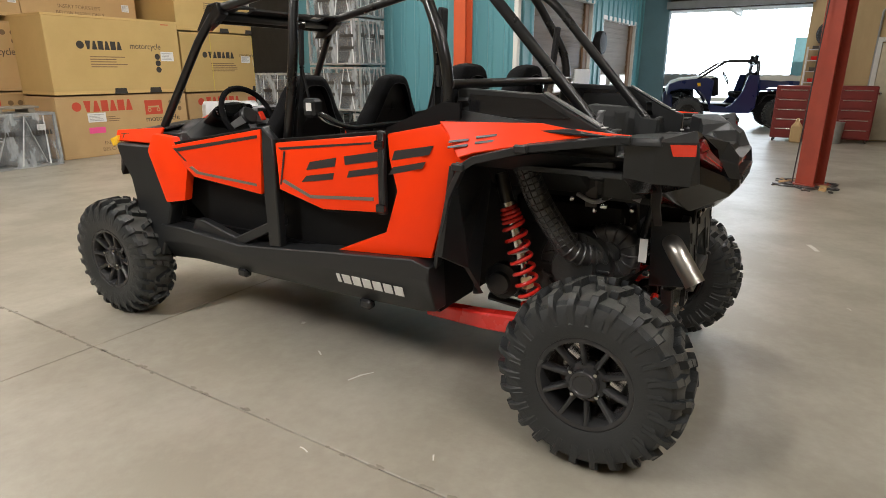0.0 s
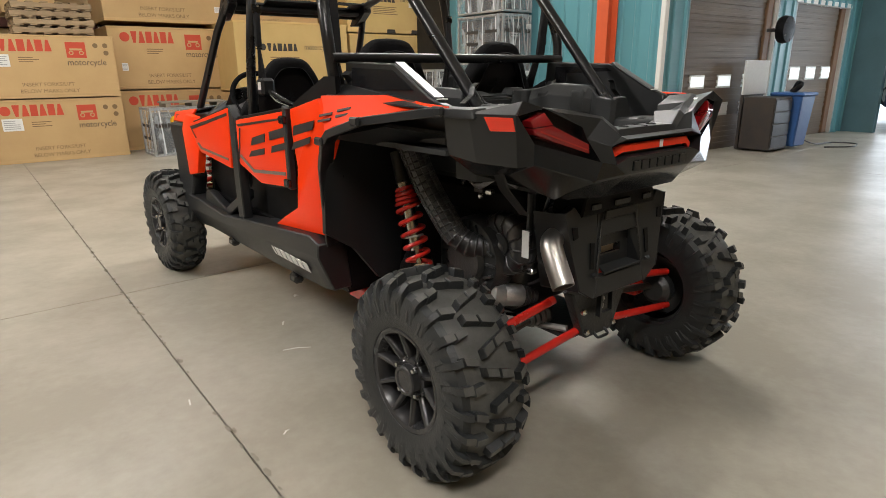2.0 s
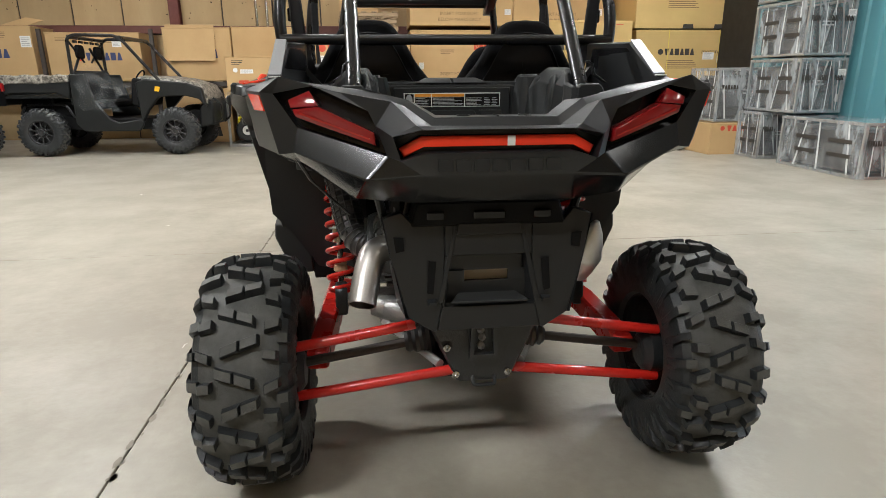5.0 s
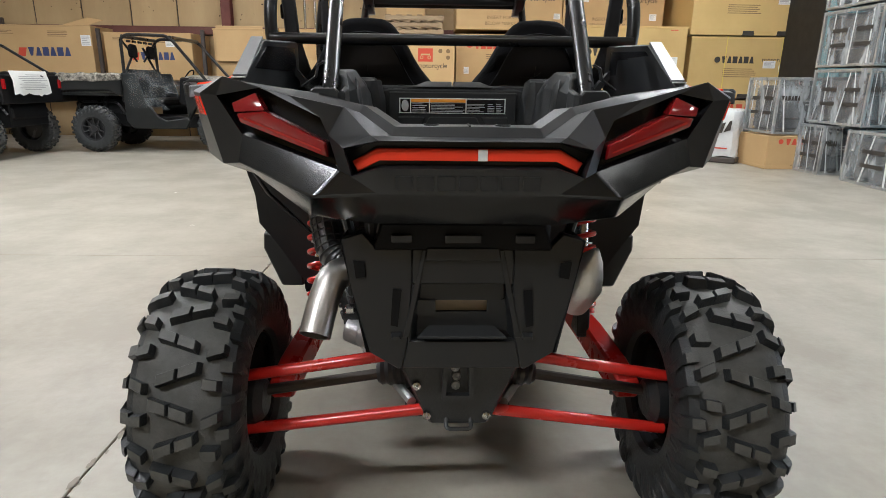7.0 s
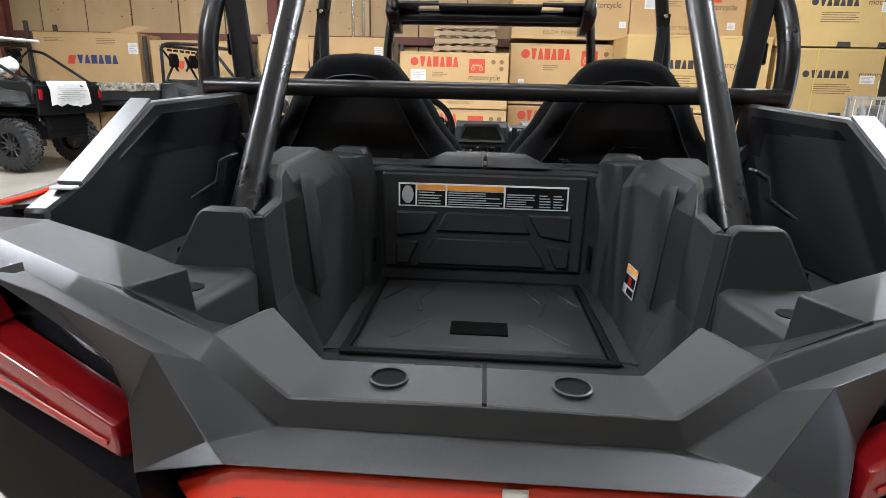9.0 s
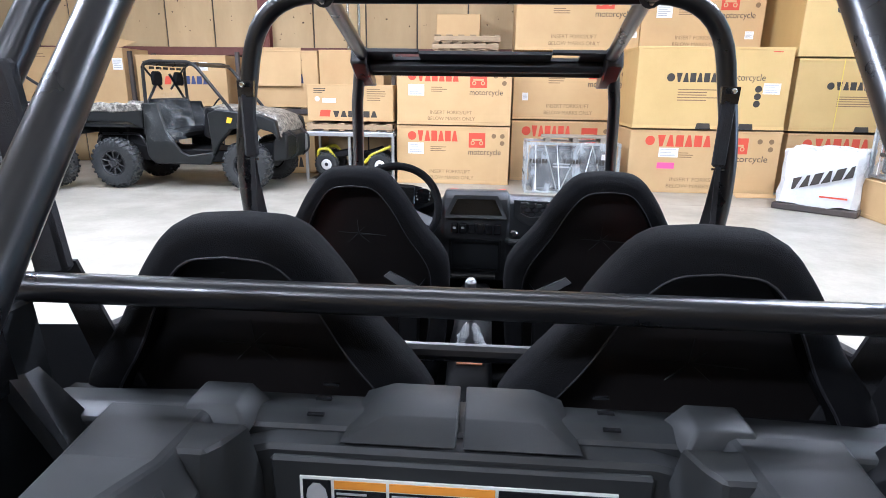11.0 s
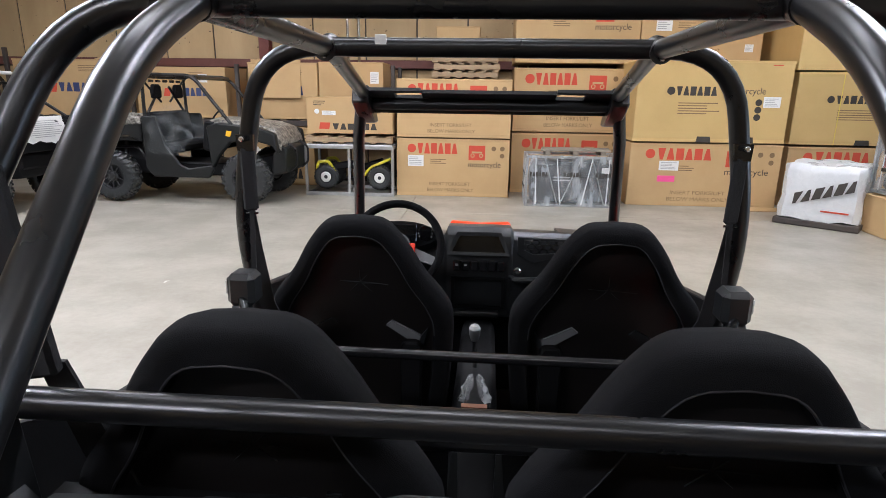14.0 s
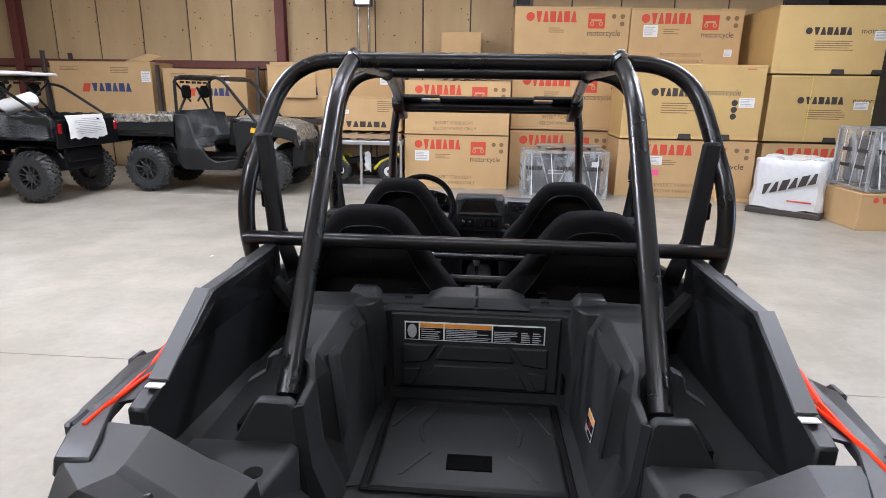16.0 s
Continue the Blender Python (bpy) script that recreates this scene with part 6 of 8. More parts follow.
Shape().lathe([(0.036 + (0.008 if k % 2 else 0.0) - 0.002 * k, 0.055 + 0.009 * k) for k in range(9)], pose(-0.265, 0.13, 0.505, 0, 100, -20), 20).to("boot", HOSE, can)
for k in range(7):
    put(Shape().tube(fillet([(random.uniform(-0.3, -0.05), random.uniform(-0.05, 0.2), random.uniform(0.5, 1.0)) for _ in range(4)], 0.06), 0.007, 6), "cable", HOSE)
for k in range(6):
    put(Shape().box((random.uniform(-0.34, -0.18), random.uniform(-0.03, 0.25), random.uniform(0.55, 0.98)), (0.03, 0.03, 0.02), 0.005), "clip", CHROME if k % 3 == 0 else ENGINE)
vol = Shape().lathe([(0.050, 0.02), (0.085, 0.035), (0.112, 0.025), (0.122, 0.0), (0.122, -0.05), (0.10, -0.08), (0.0, -0.08)], pose(-0.285, 0.135, 0.715, 0, -90, 0), 28)
vo = put(vol, "fan_housing", HOSE, car, "round black ribbed fan housing", sharp=60)
for k in range(14):
    a = 2 * math.pi * k / 14
    Shape().tube([(-0.285 - dx, 0.135 + r * math.cos(a), 0.715 + r * math.sin(a)) for r, dx in ((0.050, 0.022), (0.085, 0.038), (0.112, 0.028), (0.125, 0.0), (0.125, -0.05))], 0.004, 6).to("rib", HOSE, vo)
Shape().lathe([(0.045, 0.0), (0.045, 0.03), (0.0, 0.035)], pose(-0.285, 0.135, 0.715, 0, -90, 0), 20).to("hub", ENGINE, vo)
put(Shape().loft([[(-0.565, -0.06, 1.10), (-0.555, -0.10, 1.10), (-0.545, -0.10, 1.10), (-0.555, -0.06, 1.10)], [(-0.50, -0.05, 0.98), (-0.49, -0.085, 0.98), (-0.48, -0.085, 0.98), (-0.49, -0.05, 0.98)], [(-0.40, -0.05, 0.88), (-0.39, -0.08, 0.88), (-0.38, -0.08, 0.88), (-0.39, -0.05, 0.88)]]), "tail_stay", PLASTIC, car, bevel=0.003)
both(Shape().box((-0.34, 0.22, 0.99), (0.012, 0.05, 0.16), 0.003), "hanger_strap", DARK_STEEL)
for y, z in ((0.05, 0.92), (0.12, 0.98), (0.30, 0.94), (0.20, 0.90), (0.55, 0.66), (0.60, 0.80)):
    put(Shape().lathe([(0.011, 0), (0.011, 0.010), (0.006, 0.014), (0, 0.014)], pose(-0.345, y, z, 0, -90, 0), 8), "bolt", CHROME)
put(Shape().tube(fillet([(-0.34, 0.02, 0.96), (-0.36, 0.10, 0.99), (-0.36, 0.20, 0.93), (-0.34, 0.28, 0.96)], 0.05), 0.010, 8), "foil_wrapped_cable", surface("crumpled_foil", (0.35, 0.35, 0.36), 0.4, 0.6, None, 30, 0.8, 60, 0.4, 0.8, 60))
put(Shape().slab([(-0.315, -0.02, 0.70), (-0.315, 0.012, 0.70), (-0.315, 0.012, 0.80), (-0.315, -0.02, 0.80)], -0.004), "service_label", WHITE_MARK)

# rear bumper plate and hitch ---------------------------------------------------
bp = Shape()
face = lambda z: -0.160 - 0.10 * (0.90 - z)


def plate_face(outline, d=0.0):
    return [(x, face(z) + d, z) for x, z in outline]


# the plate is built round its step opening
for pts in ([(-0.298, 0.885), (-0.245, 0.902), (-0.215, 0.868), (-0.125, 0.868), (-0.125, 0.775), (-0.135, 0.630), (-0.150, 0.558), (-0.160, 0.555), (-0.232, 0.600), (-0.276, 0.76)],
            [(0.298, 0.885), (0.245, 0.902), (0.215, 0.868), (0.125, 0.868), (0.125, 0.775), (0.135, 0.630), (0.150, 0.558), (0.160, 0.555), (0.232, 0.600), (0.276, 0.76)][::-1],
            [(-0.125, 0.868), (0.125, 0.868), (0.125, 0.775), (-0.125, 0.775)], [(-0.135, 0.630), (0.135, 0.630), (0.150, 0.558), (-0.150, 0.558)]):
    bp.loft([plate_face(pts), plate_face(pts, 0.030)])
plate = put(bp, "rear_bumper", PLASTIC, car, "black moulded rear bumper plate with a step opening", bevel=0.003)
both(Shape().loft([[(-0.300, -0.165, 0.885), (-0.300, -0.02, 0.875), (-0.295, -0.02, 0.86), (-0.292, -0.155, 0.86)], [(-0.240, -0.190, 0.60), (-0.26, -0.03, 0.59), (-0.25, -0.03, 0.58), (-0.230, -0.180, 0.595)]]), "bumper_wing", PLASTIC, plate)
# recessed window wall, sloping sides and the shelf below
rw = Shape()
rw.loft([[(-0.105, -0.135, 0.775), (0.105, -0.135, 0.775), (0.105, -0.135, 0.720), (-0.105, -0.135, 0.720)], [(-0.105, -0.125, 0.775), (0.105, -0.125, 0.775), (0.105, -0.125, 0.720), (-0.105, -0.125, 0.720)]])
rw.loft([[(-0.130, -0.135, 0.686), (0.130, -0.135, 0.686), (0.130, -0.135, 0.640), (-0.130, -0.135, 0.640)], [(-0.130, -0.125, 0.686), (0.130, -0.125, 0.686), (0.130, -0.125, 0.640), (-0.130, -0.125, 0.640)]])
for sd in (-1, 1):
    rw.slab([(sd * 0.066, -0.135, 0.722), (sd * 0.13, -0.135, 0.722), (sd * 0.13, -0.135, 0.684), (sd * 0.066, -0.135, 0.684)], 0.010)
    rw.slab([(sd * 0.125, face(0.775), 0.775), (sd * 0.135, face(0.63), 0.63), (sd * 0.120, -0.13, 0.63), (sd * 0.105, -0.13, 0.775)], 0.006)
put(rw, "step_frame", PLASTIC, plate)
put(Shape().slab([(-0.112, -0.200, 0.640), (0.112, -0.200, 0.640), (0.084, -0.150, 0.650), (-0.084, -0.150, 0.650)], 0.008), "step_shelf", BED_PLASTIC, plate, bevel=0.002)
# added pale panel, coloured as the lit floor seen through the opening
put(Shape().slab([(-0.070, -0.10, 0.725), (-0.070, -0.10, 0.680), (0.070, -0.10, 0.680), (0.070, -0.10, 0.725)], 0.003), "step_backing", surface("lit_floor_tone", (0.58, 0.50, 0.39), 0.8), plate)
for sd in (-1, 1):
    pts = [(sd * 0.150, 0.762), (sd * 0.172, 0.765), (sd * 0.178, 0.672), (sd * 0.160, 0.668)]
    put(Shape().slab([(x, face(z) - 0.002, z) for x, z in pts][::-sd], 0.004), "plate_slot", SEAT_SHELL, plate)
    pts = [(sd * 0.240, 0.832), (sd * 0.268, 0.835), (sd * 0.262, 0.790), (sd * 0.238, 0.795)]
    put(Shape().slab([(x, face(z) - 0.002, z) for x, z in pts][::-sd], 0.004), "plate_slot", SEAT_SHELL, plate)
    pts = [(sd * 0.088, 0.862), (sd * 0.100, 0.862), (sd * 0.148, 0.640), (sd * 0.132, 0.640)]
    put(Shape().slab([(x, face(z) - 0.001, z) for x, z in pts][::-sd], 0.004), "plate_rib", PLASTIC, plate, bevel=0.004)
    put(Shape().loft([[(sd * 0.150, face(0.62) - 0.001, 0.655), (sd * 0.178, face(0.62) - 0.001, 0.655), (sd * 0.178, face(0.62) - 0.001, 0.640), (sd * 0.150, face(0.62) - 0.001, 0.640)], [(sd * 0.154, face(0.62) - 0.016, 0.648), (sd * 0.174, face(0.62) - 0.016, 0.648), (sd * 0.174, face(0.62) - 0.016, 0.640), (sd * 0.154, face(0.62) - 0.016, 0.640)]]), "plate_boss", PLASTIC, plate)
put(Shape().slab([(x, face(z) - 0.001, z) for x, z in [(-0.088, 0.868), (-0.094, 0.835), (0.094, 0.835), (0.088, 0.868)]], 0.010), "plate_band", PLASTIC, plate, bevel=0.003)
tray = Shape().prism([(-0.22, 0.86), (0.22, 0.86), (0.20, 0.93), (-0.20, 0.93)], -0.17, -0.03, "y")
put(tray, "bumper_bracket", SEAT_SHELL, bevel=0.006)
for x in (-0.15, 0.0, 0.15):
    put(Shape().box((x, -0.176, 0.892), (0.09 if x == 0 else 0.05, 0.012, 0.025), 0.004), "bracket_slot", GLOSS_BLACK)
hp = Shape().loft([[(-0.175, y, 0.555), (-0.120, y, 0.43), (-0.080, y, 0.345), (0.080, y, 0.345), (0.120, y, 0.43), (0.175, y, 0.555)] for y in (-0.115, -0.06)])
hitch = put(hp, "hitch_plate", ENGINE, car, "black hitch plate with bolts", bevel=0.008)
put(Shape().ring([(-0.048, -0.128, 0.44), (0.038, -0.128, 0.44), (0.034, -0.128, 0.55), (-0.044, -0.128, 0.55)], [(-0.036, -0.128, 0.452), (0.026, -0.128, 0.452), (0.022, -0.128, 0.54), (-0.032, -0.128, 0.54)], 0.02), "receiver", ENGINE, hitch)
for x, z, mt in ((-0.085, 0.545, CHROME), (0.055, 0.545, CHROME), (-0.088, 0.38, CHROME), (0.075, 0.38, CHROME), (-0.115, 0.47, CHROME), (-0.012, 0.525, ALLOY), (-0.008, 0.500, ALLOY), (-0.010, 0.472, ALLOY)):
    put(Shape().lathe([(0.012, 0), (0.012, 0.012), (0.005, 0.016), (0.0, 0.022)], pose(x, -0.117, z, 90, 0, 0), 8), "bolt", mt, hitch)
put(Shape().tube(fillet([(-0.034, -0.10, 0.372), (-0.034, -0.135, 0.345), (0.034, -0.135, 0.345), (0.034, -0.10, 0.372)], 0.012), 0.006, 8), "tow_loop", ENGINE, hitch)
for sd in (-1, 1):
    put(Shape().slab([(sd * 0.172, -0.172, 0.600), (sd * 0.236, -0.150, 0.612), (sd * 0.222, -0.130, 0.575), (sd * 0.172, -0.150, 0.560)][::sd], 0.006), "side_flap", PLASTIC, plate, bevel=0.001)
both(Shape().tube([(-0.30, 0.30, 0.385), (-0.13, -0.06, 0.385)], 0.014, 8), "skid_rail", ALLOY)
put(Shape().prism([(-0.08, 0.365), (0.70, 0.38), (0.70, 0.36), (-0.08, 0.35)], -0.15, 0.15, "x"), "skid_plate", ENGINE)

# tail fascia ---------------------------------------------------------------------
LOWER_TAIL = surface("smooth_black_plastic", (0.008, 0.009, 0.010), 0.15, 0, (0.015, 0.016, 0.017), 4, 0.5, 160, 0.3, 0.02, 500, 0.06, spec=0.6)
# corner points of the half at +x; rows from the lip down to the lower edge
LIP = [(0.0, -0.180, 1.163), (0.148, -0.180, 1.163), (0.208, -0.140, 1.198), (0.326, -0.078, 1.213), (0.420, -0.055, 1.235), (0.546, 0.010, 1.240), (0.668, 0.020, 1.240)]
SEAM = [(0.0, -0.248, 1.163), (0.158, -0.248, 1.161), (0.226, -0.232, 1.206), (0.380, -0.172, 1.234), (0.520, -0.110, 1.252)]
DROP = [(0.0, -0.258, 1.140), (0.163, -0.258, 1.140), (0.233, -0.248, 1.190), (0.388, -0.188, 1.222), (0.526, -0.126, 1.246)]
EAR = [(0.540, -0.186, 1.262), (0.586, -0.206, 1.226), (0.652, -0.076, 1.228)]
KNEE = [(0.265, -0.260, 1.202), (0.398, -0.204, 1.225)]
FOLD = (0.207, -0.296, 1.146)
BROW = [(0.0, -0.308, 1.136), (0.190, -0.308, 1.136), (0.264, -0.303, 1.120)]
RECESS = [(0.304, -0.240, 1.142), (0.322, -0.232, 1.178), (0.457, -0.195, 1.239), (0.558, -0.186, 1.222), (0.502, -0.203, 1.138), (0.278, -0.278, 1.070)]
SILL = [(0.0, -0.314, 1.080), (0.190, -0.314, 1.080), (0.246, -0.316, 1.062)]
# groove that holds the light bar
GROOVE = [(0.0, -0.268, 1.132), (0.195, -0.268, 1.132), (0.266, -0.252, 1.108), (0.250, -0.254, 1.058), (0.186, -0.270, 1.082), (0.0, -0.270, 1.082)]
BREAK = [(0.0, -0.312, 1.024), (0.180, -0.312, 1.024), (0.335, -0.298, 1.014), (0.510, -0.212, 1.076), (0.554, -0.186, 1.070), (0.622, -0.080, 1.082)]
UNDER = [(0.0, -0.238, 0.942), (0.215, -0.236, 0.942), (0.368, -0.170, 0.946), (0.508, -0.085, 1.030)]
INNER = [(0.0, -0.08, 0.946), (0.215, -0.08, 0.946), (0.360, -0.04, 0.965), (0.560, 0.00, 1.030), (0.650, 0.02, 1.100)]
BACK = [(0.0, -0.172, 0.960), (0.148, -0.172, 0.960), (0.205, -0.160, 0.972), (0.266, 0.117, 0.972)]
# notch behind the hump of the trim, its ledge and the outer block
BAND = [(0.238, -0.205, 1.196), (0.330, -0.188, 1.228)]
LEDGE = [(0.222, -0.150, 1.150), (0.250, -0.188, 1.165), (0.316, -0.086, 1.162), (0.345, -0.040, 1.138), (0.334, 0.112, 1.060), (0.312, 0.116, 1.035)]
SKIRT = [(0.422, -0.050, 1.150), (0.546, 0.014, 1.150)]


def tail_half(quads):
    s = Shape()
    for q in quads:
        for sx in (1, -1):
            pts = [(sx * x, y, z) for x, y, z in q]
            s.add(pts if sx > 0 else pts[::-1], [tuple(range(len(q)))])
    return s


def weld(shape, name, material, parent, label, bevel=0.004):
    """Facets joined at their shared corners, edges rounded."""
    me = bpy.data.meshes.new(name)
    me.from_pydata([tuple(p) for p in shape.v], [], shape.f)
    bm = bmesh.new()
    bm.from_mesh(me)
    bmesh.ops.remove_doubles(bm, verts=bm.verts, dist=0.0004)
    bmesh.ops.recalc_face_normals(bm, faces=bm.faces)
    edges = [e for e in bm.edges if len(e.link_faces) == 2 and e.calc_face_angle(0) > radians(5)]
    bmesh.ops.bevel(bm, geom=edges, offset=bevel, segments=2, affect='EDGES', profile=0.5, clamp_overlap=True)
    bm.to_mesh(me)
    bm.free()
    me.shade_smooth()
    me.set_sharp_from_angle(angle=radians(13))
    me.materials.append(material)
    ob = new(name, me)
    ob.parent = parent
    ob["label"] = label
    return ob


trim = [[LIP[0], LIP[1], SEAM[1], SEAM[0]], [LIP[1], LIP[2], SEAM[2], SEAM[1]], [SEAM[2], SEAM[3], BAND[1], BAND[0]], [LIP[2], BAND[0], SEAM[2]], [LIP[2], LEDGE[0], LEDGE[1], BAND[0]], [BAND[0], LEDGE[1], LEDGE[2], BAND[1]], [LIP[3], BAND[1], LEDGE[2]],
        [LIP[3], LIP[4], BAND[1]], [LIP[4], SEAM[3], BAND[1]], [LIP[4], LIP[5], SEAM[4], SEAM[3]], [LIP[3], LIP[4], SKIRT[0], LEDGE[2]], [LIP[4], LIP[5], SKIRT[1], SKIRT[0]], [LEDGE[0], LEDGE[2], LEDGE[1]], [LEDGE[0], LEDGE[5], LEDGE[4], LEDGE[3], LEDGE[2]],
        [BACK[0], BACK[1], LIP[1], LIP[0]], [BACK[1], BACK[2], LEDGE[0], LIP[2], LIP[1]], [BACK[2], BACK[3], LEDGE[5], LEDGE[0]]] + [[SEAM[i], SEAM[i + 1], DROP[i + 1], DROP[i]] for i in range(4)]
upper = [[DROP[0], DROP[1], FOLD, BROW[1], BROW[0]], [DROP[1], DROP[2], KNEE[0], FOLD], [FOLD, BROW[2], BROW[1]], [KNEE[0], RECESS[0], BROW[2], FOLD], [DROP[2], DROP[3], KNEE[1], KNEE[0]], [KNEE[0], KNEE[1], RECESS[1], RECESS[0]],
         [DROP[3], DROP[4], EAR[0], KNEE[1]], [KNEE[1], EAR[0], RECESS[2], RECESS[1]], [EAR[0], RECESS[3], RECESS[2]], [EAR[0], EAR[1], RECESS[3]], [EAR[1], BREAK[4], BREAK[3], RECESS[4], RECESS[3]], [EAR[1], EAR[2], BREAK[5], BREAK[4]],
         [LIP[5], LIP[6], EAR[2], EAR[0], DROP[4], SEAM[4]], [EAR[0], EAR[2], EAR[1]], [EAR[2], LIP[6], INNER[4], BREAK[5]], [BROW[2], RECESS[0], RECESS[5], SILL[2]],
         [BROW[0], BROW[1], GROOVE[1], GROOVE[0]], [BROW[1], BROW[2], GROOVE[2], GROOVE[1]], [BROW[2], SILL[2], GROOVE[3], GROOVE[2]], [GROOVE[0], GROOVE[1], GROOVE[4], GROOVE[5]], [GROOVE[1], GROOVE[2], GROOVE[3], GROOVE[4]], [GROOVE[5], GROOVE[4], SILL[1], SILL[0]], [GROOVE[4], GROOVE[3], SILL[2], SILL[1]]]
tail = weld(tail_half(upper), "tail_fascia", PLASTIC, car, "faceted black plastic tail fascia", 0.0035)
weld(tail_half(trim), "tail_trim", PLASTIC, tail, "raised black lip trim over the tail fascia", 0.003)
lower = [[SILL[0], SILL[1], BREAK[1], BREAK[0]], [SILL[1], SILL[2], BREAK[1]], [SILL[2], RECESS[5], BREAK[2], BREAK[1]], [RECESS[5], RECESS[4], BREAK[3], BREAK[2]],
         [BREAK[0], BREAK[1], UNDER[1], UNDER[0]], [BREAK[1], BREAK[2], UNDER[2], UNDER[1]], [BREAK[2], BREAK[3], UNDER[3], UNDER[2]], [BREAK[3], BREAK[4], UNDER[3]], [BREAK[4], BREAK[5], UNDER[3]],
         [UNDER[0], UNDER[1], INNER[1], INNER[0]], [UNDER[1], UNDER[2], INNER[2], INNER[1]], [UNDER[2], UNDER[3], INNER[3], INNER[2]], [UNDER[3], BREAK[5], INNER[4], INNER[3]]]
weld(tail_half(lower), "tail_lower", LOWER_TAIL, tail, "smooth black lower tail panel", 0.005)
BAR = [(-0.250, 1.089), (-0.195, 1.119), (0.195, 1.119), (0.250, 1.089), (0.238, 1.066), (0.190, 1.093), (-0.190, 1.093), (-0.238, 1.066)]
bar_y = lambda x: -0.277 + 0.28 * max(0.0, abs(x) - 0.190)
WELL = [(x * 1.02, 1.094 + (z - 1.094) * 1.12) for x, z in BAR]
put(Shape().loft([[(x, bar_y(x) + 0.012, z) for x, z in WELL], [(x, bar_y(x) - 0.002, z) for x, z in WELL]]), "bar_recess", SEAT_SHELL, tail, "black recess round the light bar")
lb = Shape().loft([[(x, bar_y(x), z) for x, z in BAR], [(x, bar_y(x) - 0.010, z) for x, z in BAR], [(x * 0.994, bar_y(x) - 0.013, 1.094 + (z - 1.094) * 0.86) for x, z in BAR]])
Shape.to(lb, "light_bar", RED_BAR, tail, "bright red reflector bar across the tail", bevel=0.0012)
put(Shape().box((0.030, -0.2910, 1.106), (0.020, 0.0015, 0.025), 0.0005), "sticker", PAPER, tail, "small silver sticker")
for k in range(7):
    x0 = -0.155 + 0.0450 * k
    put(Shape().slab([(x0, -0.3142, 1.064), (x0 + 0.036, -0.3142, 1.064), (x0 + 0.036, -0.3132, 1.034), (x0, -0.3132, 1.034)][::-1], 0.0025), "moulded_block", PLASTIC, tail)
LAMP_RIB = surface("red_lamp_rib", (0.42, 0.018, 0.014), 0.2, coat=0.4)
LAMP_UPPER = surface("bright_red_lens", (0.24, 0.008, 0.010), 0.14, 0, (0.20, 0.007, 0.009), 9, 0.5, 120, 0.3, 0.05, 90, 0.04, coat=0.6)
for sd in (-1, 1):
    # the dark well that the lamp sits in
    ctr = Vector((0.40, -0.215, 1.155))
    deep = [ctr + (Vector(p) - ctr) * 0.97 + Vector((0, 0.045, 0)) for p in RECESS]
    wellp = Shape()
    k = len(RECESS)
    ring_o = [(sd * x, y, z) for x, y, z in RECESS]
    ring_i = [(sd * p.x, p.y, p.z) for p in deep]
    wellp.add(ring_o + ring_i, [(i, (i + 1) % k, k + (i + 1) % k, k + i) for i in range(k)] + [tuple(range(k, 2 * k))])
    put(wellp, "lamp_recess", GLOSS_BLACK, tail, "gloss black well round the tail lamp", sharp=20)
    fy = lambda x: -0.258 + 0.22 * (x - 0.300)
    arm = [(0.512, 1.184), (0.446, 1.190), (0.308, 1.126), (0.303, 1.093), (0.505, 1.164)]
    lens = lambda pts, d, k2: [(sd * (0.40 + (x - 0.40) * k2), fy(x) + d, 1.155 + (z - 1.155) * k2) for x, z in pts]
    sh = Shape().loft([lens(arm, 0.045, 1.0), lens(arm, 0.010, 1.0), lens(arm, 0.002, 0.955)])
    lamp = put(sh, "tail_lamp", RED_LENS, tail, "dark red tail lamp lens", bevel=0.002)
    head = [(0.520, 1.206), (0.466, 1.228), (0.444, 1.191), (0.514, 1.186)]
    put(Shape().loft([[(sd * x, fy(x) + 0.045, z) for x, z in head], [(sd * x, fy(x) + 0.002 + 0.35 * max(0, z - 1.190), z) for x, z in head]]), "lamp_head", LAMP_UPPER, lamp, "brighter red outer end of the lens", bevel=0.002)
    put(Shape().slab([(sd * x, fy(x) + 0.0005, z) for x, z in [(0.490, 1.176), (0.318, 1.112), (0.318, 1.108), (0.492, 1.171)]][::sd], 0.0015), "lamp_line", LAMP_RIB, lamp)
    plane = lambda u, v: tuple((EAR[1][i] * (1 - u) + EAR[2][i] * u) * (1 - v) + (BREAK[4][i] * (1 - u) + BREAK[5][i] * u) * v for i in range(3))
    RF = [plane(0.06, 0.05), plane(0.66, 0.05), plane(0.56, 0.32), plane(0.02, 0.30)]
    put(Shape().loft([[(sd * (x + d), y - 0.5 * d, z) for x, y, z in RF] for d in (-0.002, 0.003)]), "side_reflector", RED_BAR, tail, "red side reflector")
    put(Shape().lathe([(0.010, 0), (0.010, 0.004), (0, 0.005)], pose(sd * 0.592, -0.118, 1.12, 90, 0, sd * 55), 6), "bolt", GLOSS_BLACK)

# cargo bed -----------------------------------------------------------------------
bed = Shape()
bed.box((0, 0.25, 0.955), (0.62, 0.86, 0.03), 0.0)
floor_pan = put(bed, "bed_floor", BED_PLASTIC, car, "dark grey ribbed cargo bed floor")
fl = Shape().loft([[(x, y, 0.972) for x, y in ((-0.220, 0.235), (-0.215, 0.60), (0.215, 0.60), (0.220, 0.235))], [(x, y, 0.984) for x, y in ((-0.210, 0.245), (-0.205, 0.59), (0.205, 0.59), (0.210, 0.245))]])
put(fl, "floor_hatch", BED_PLASTIC, floor_pan, "removable cargo floor hatch", bevel=0.003)
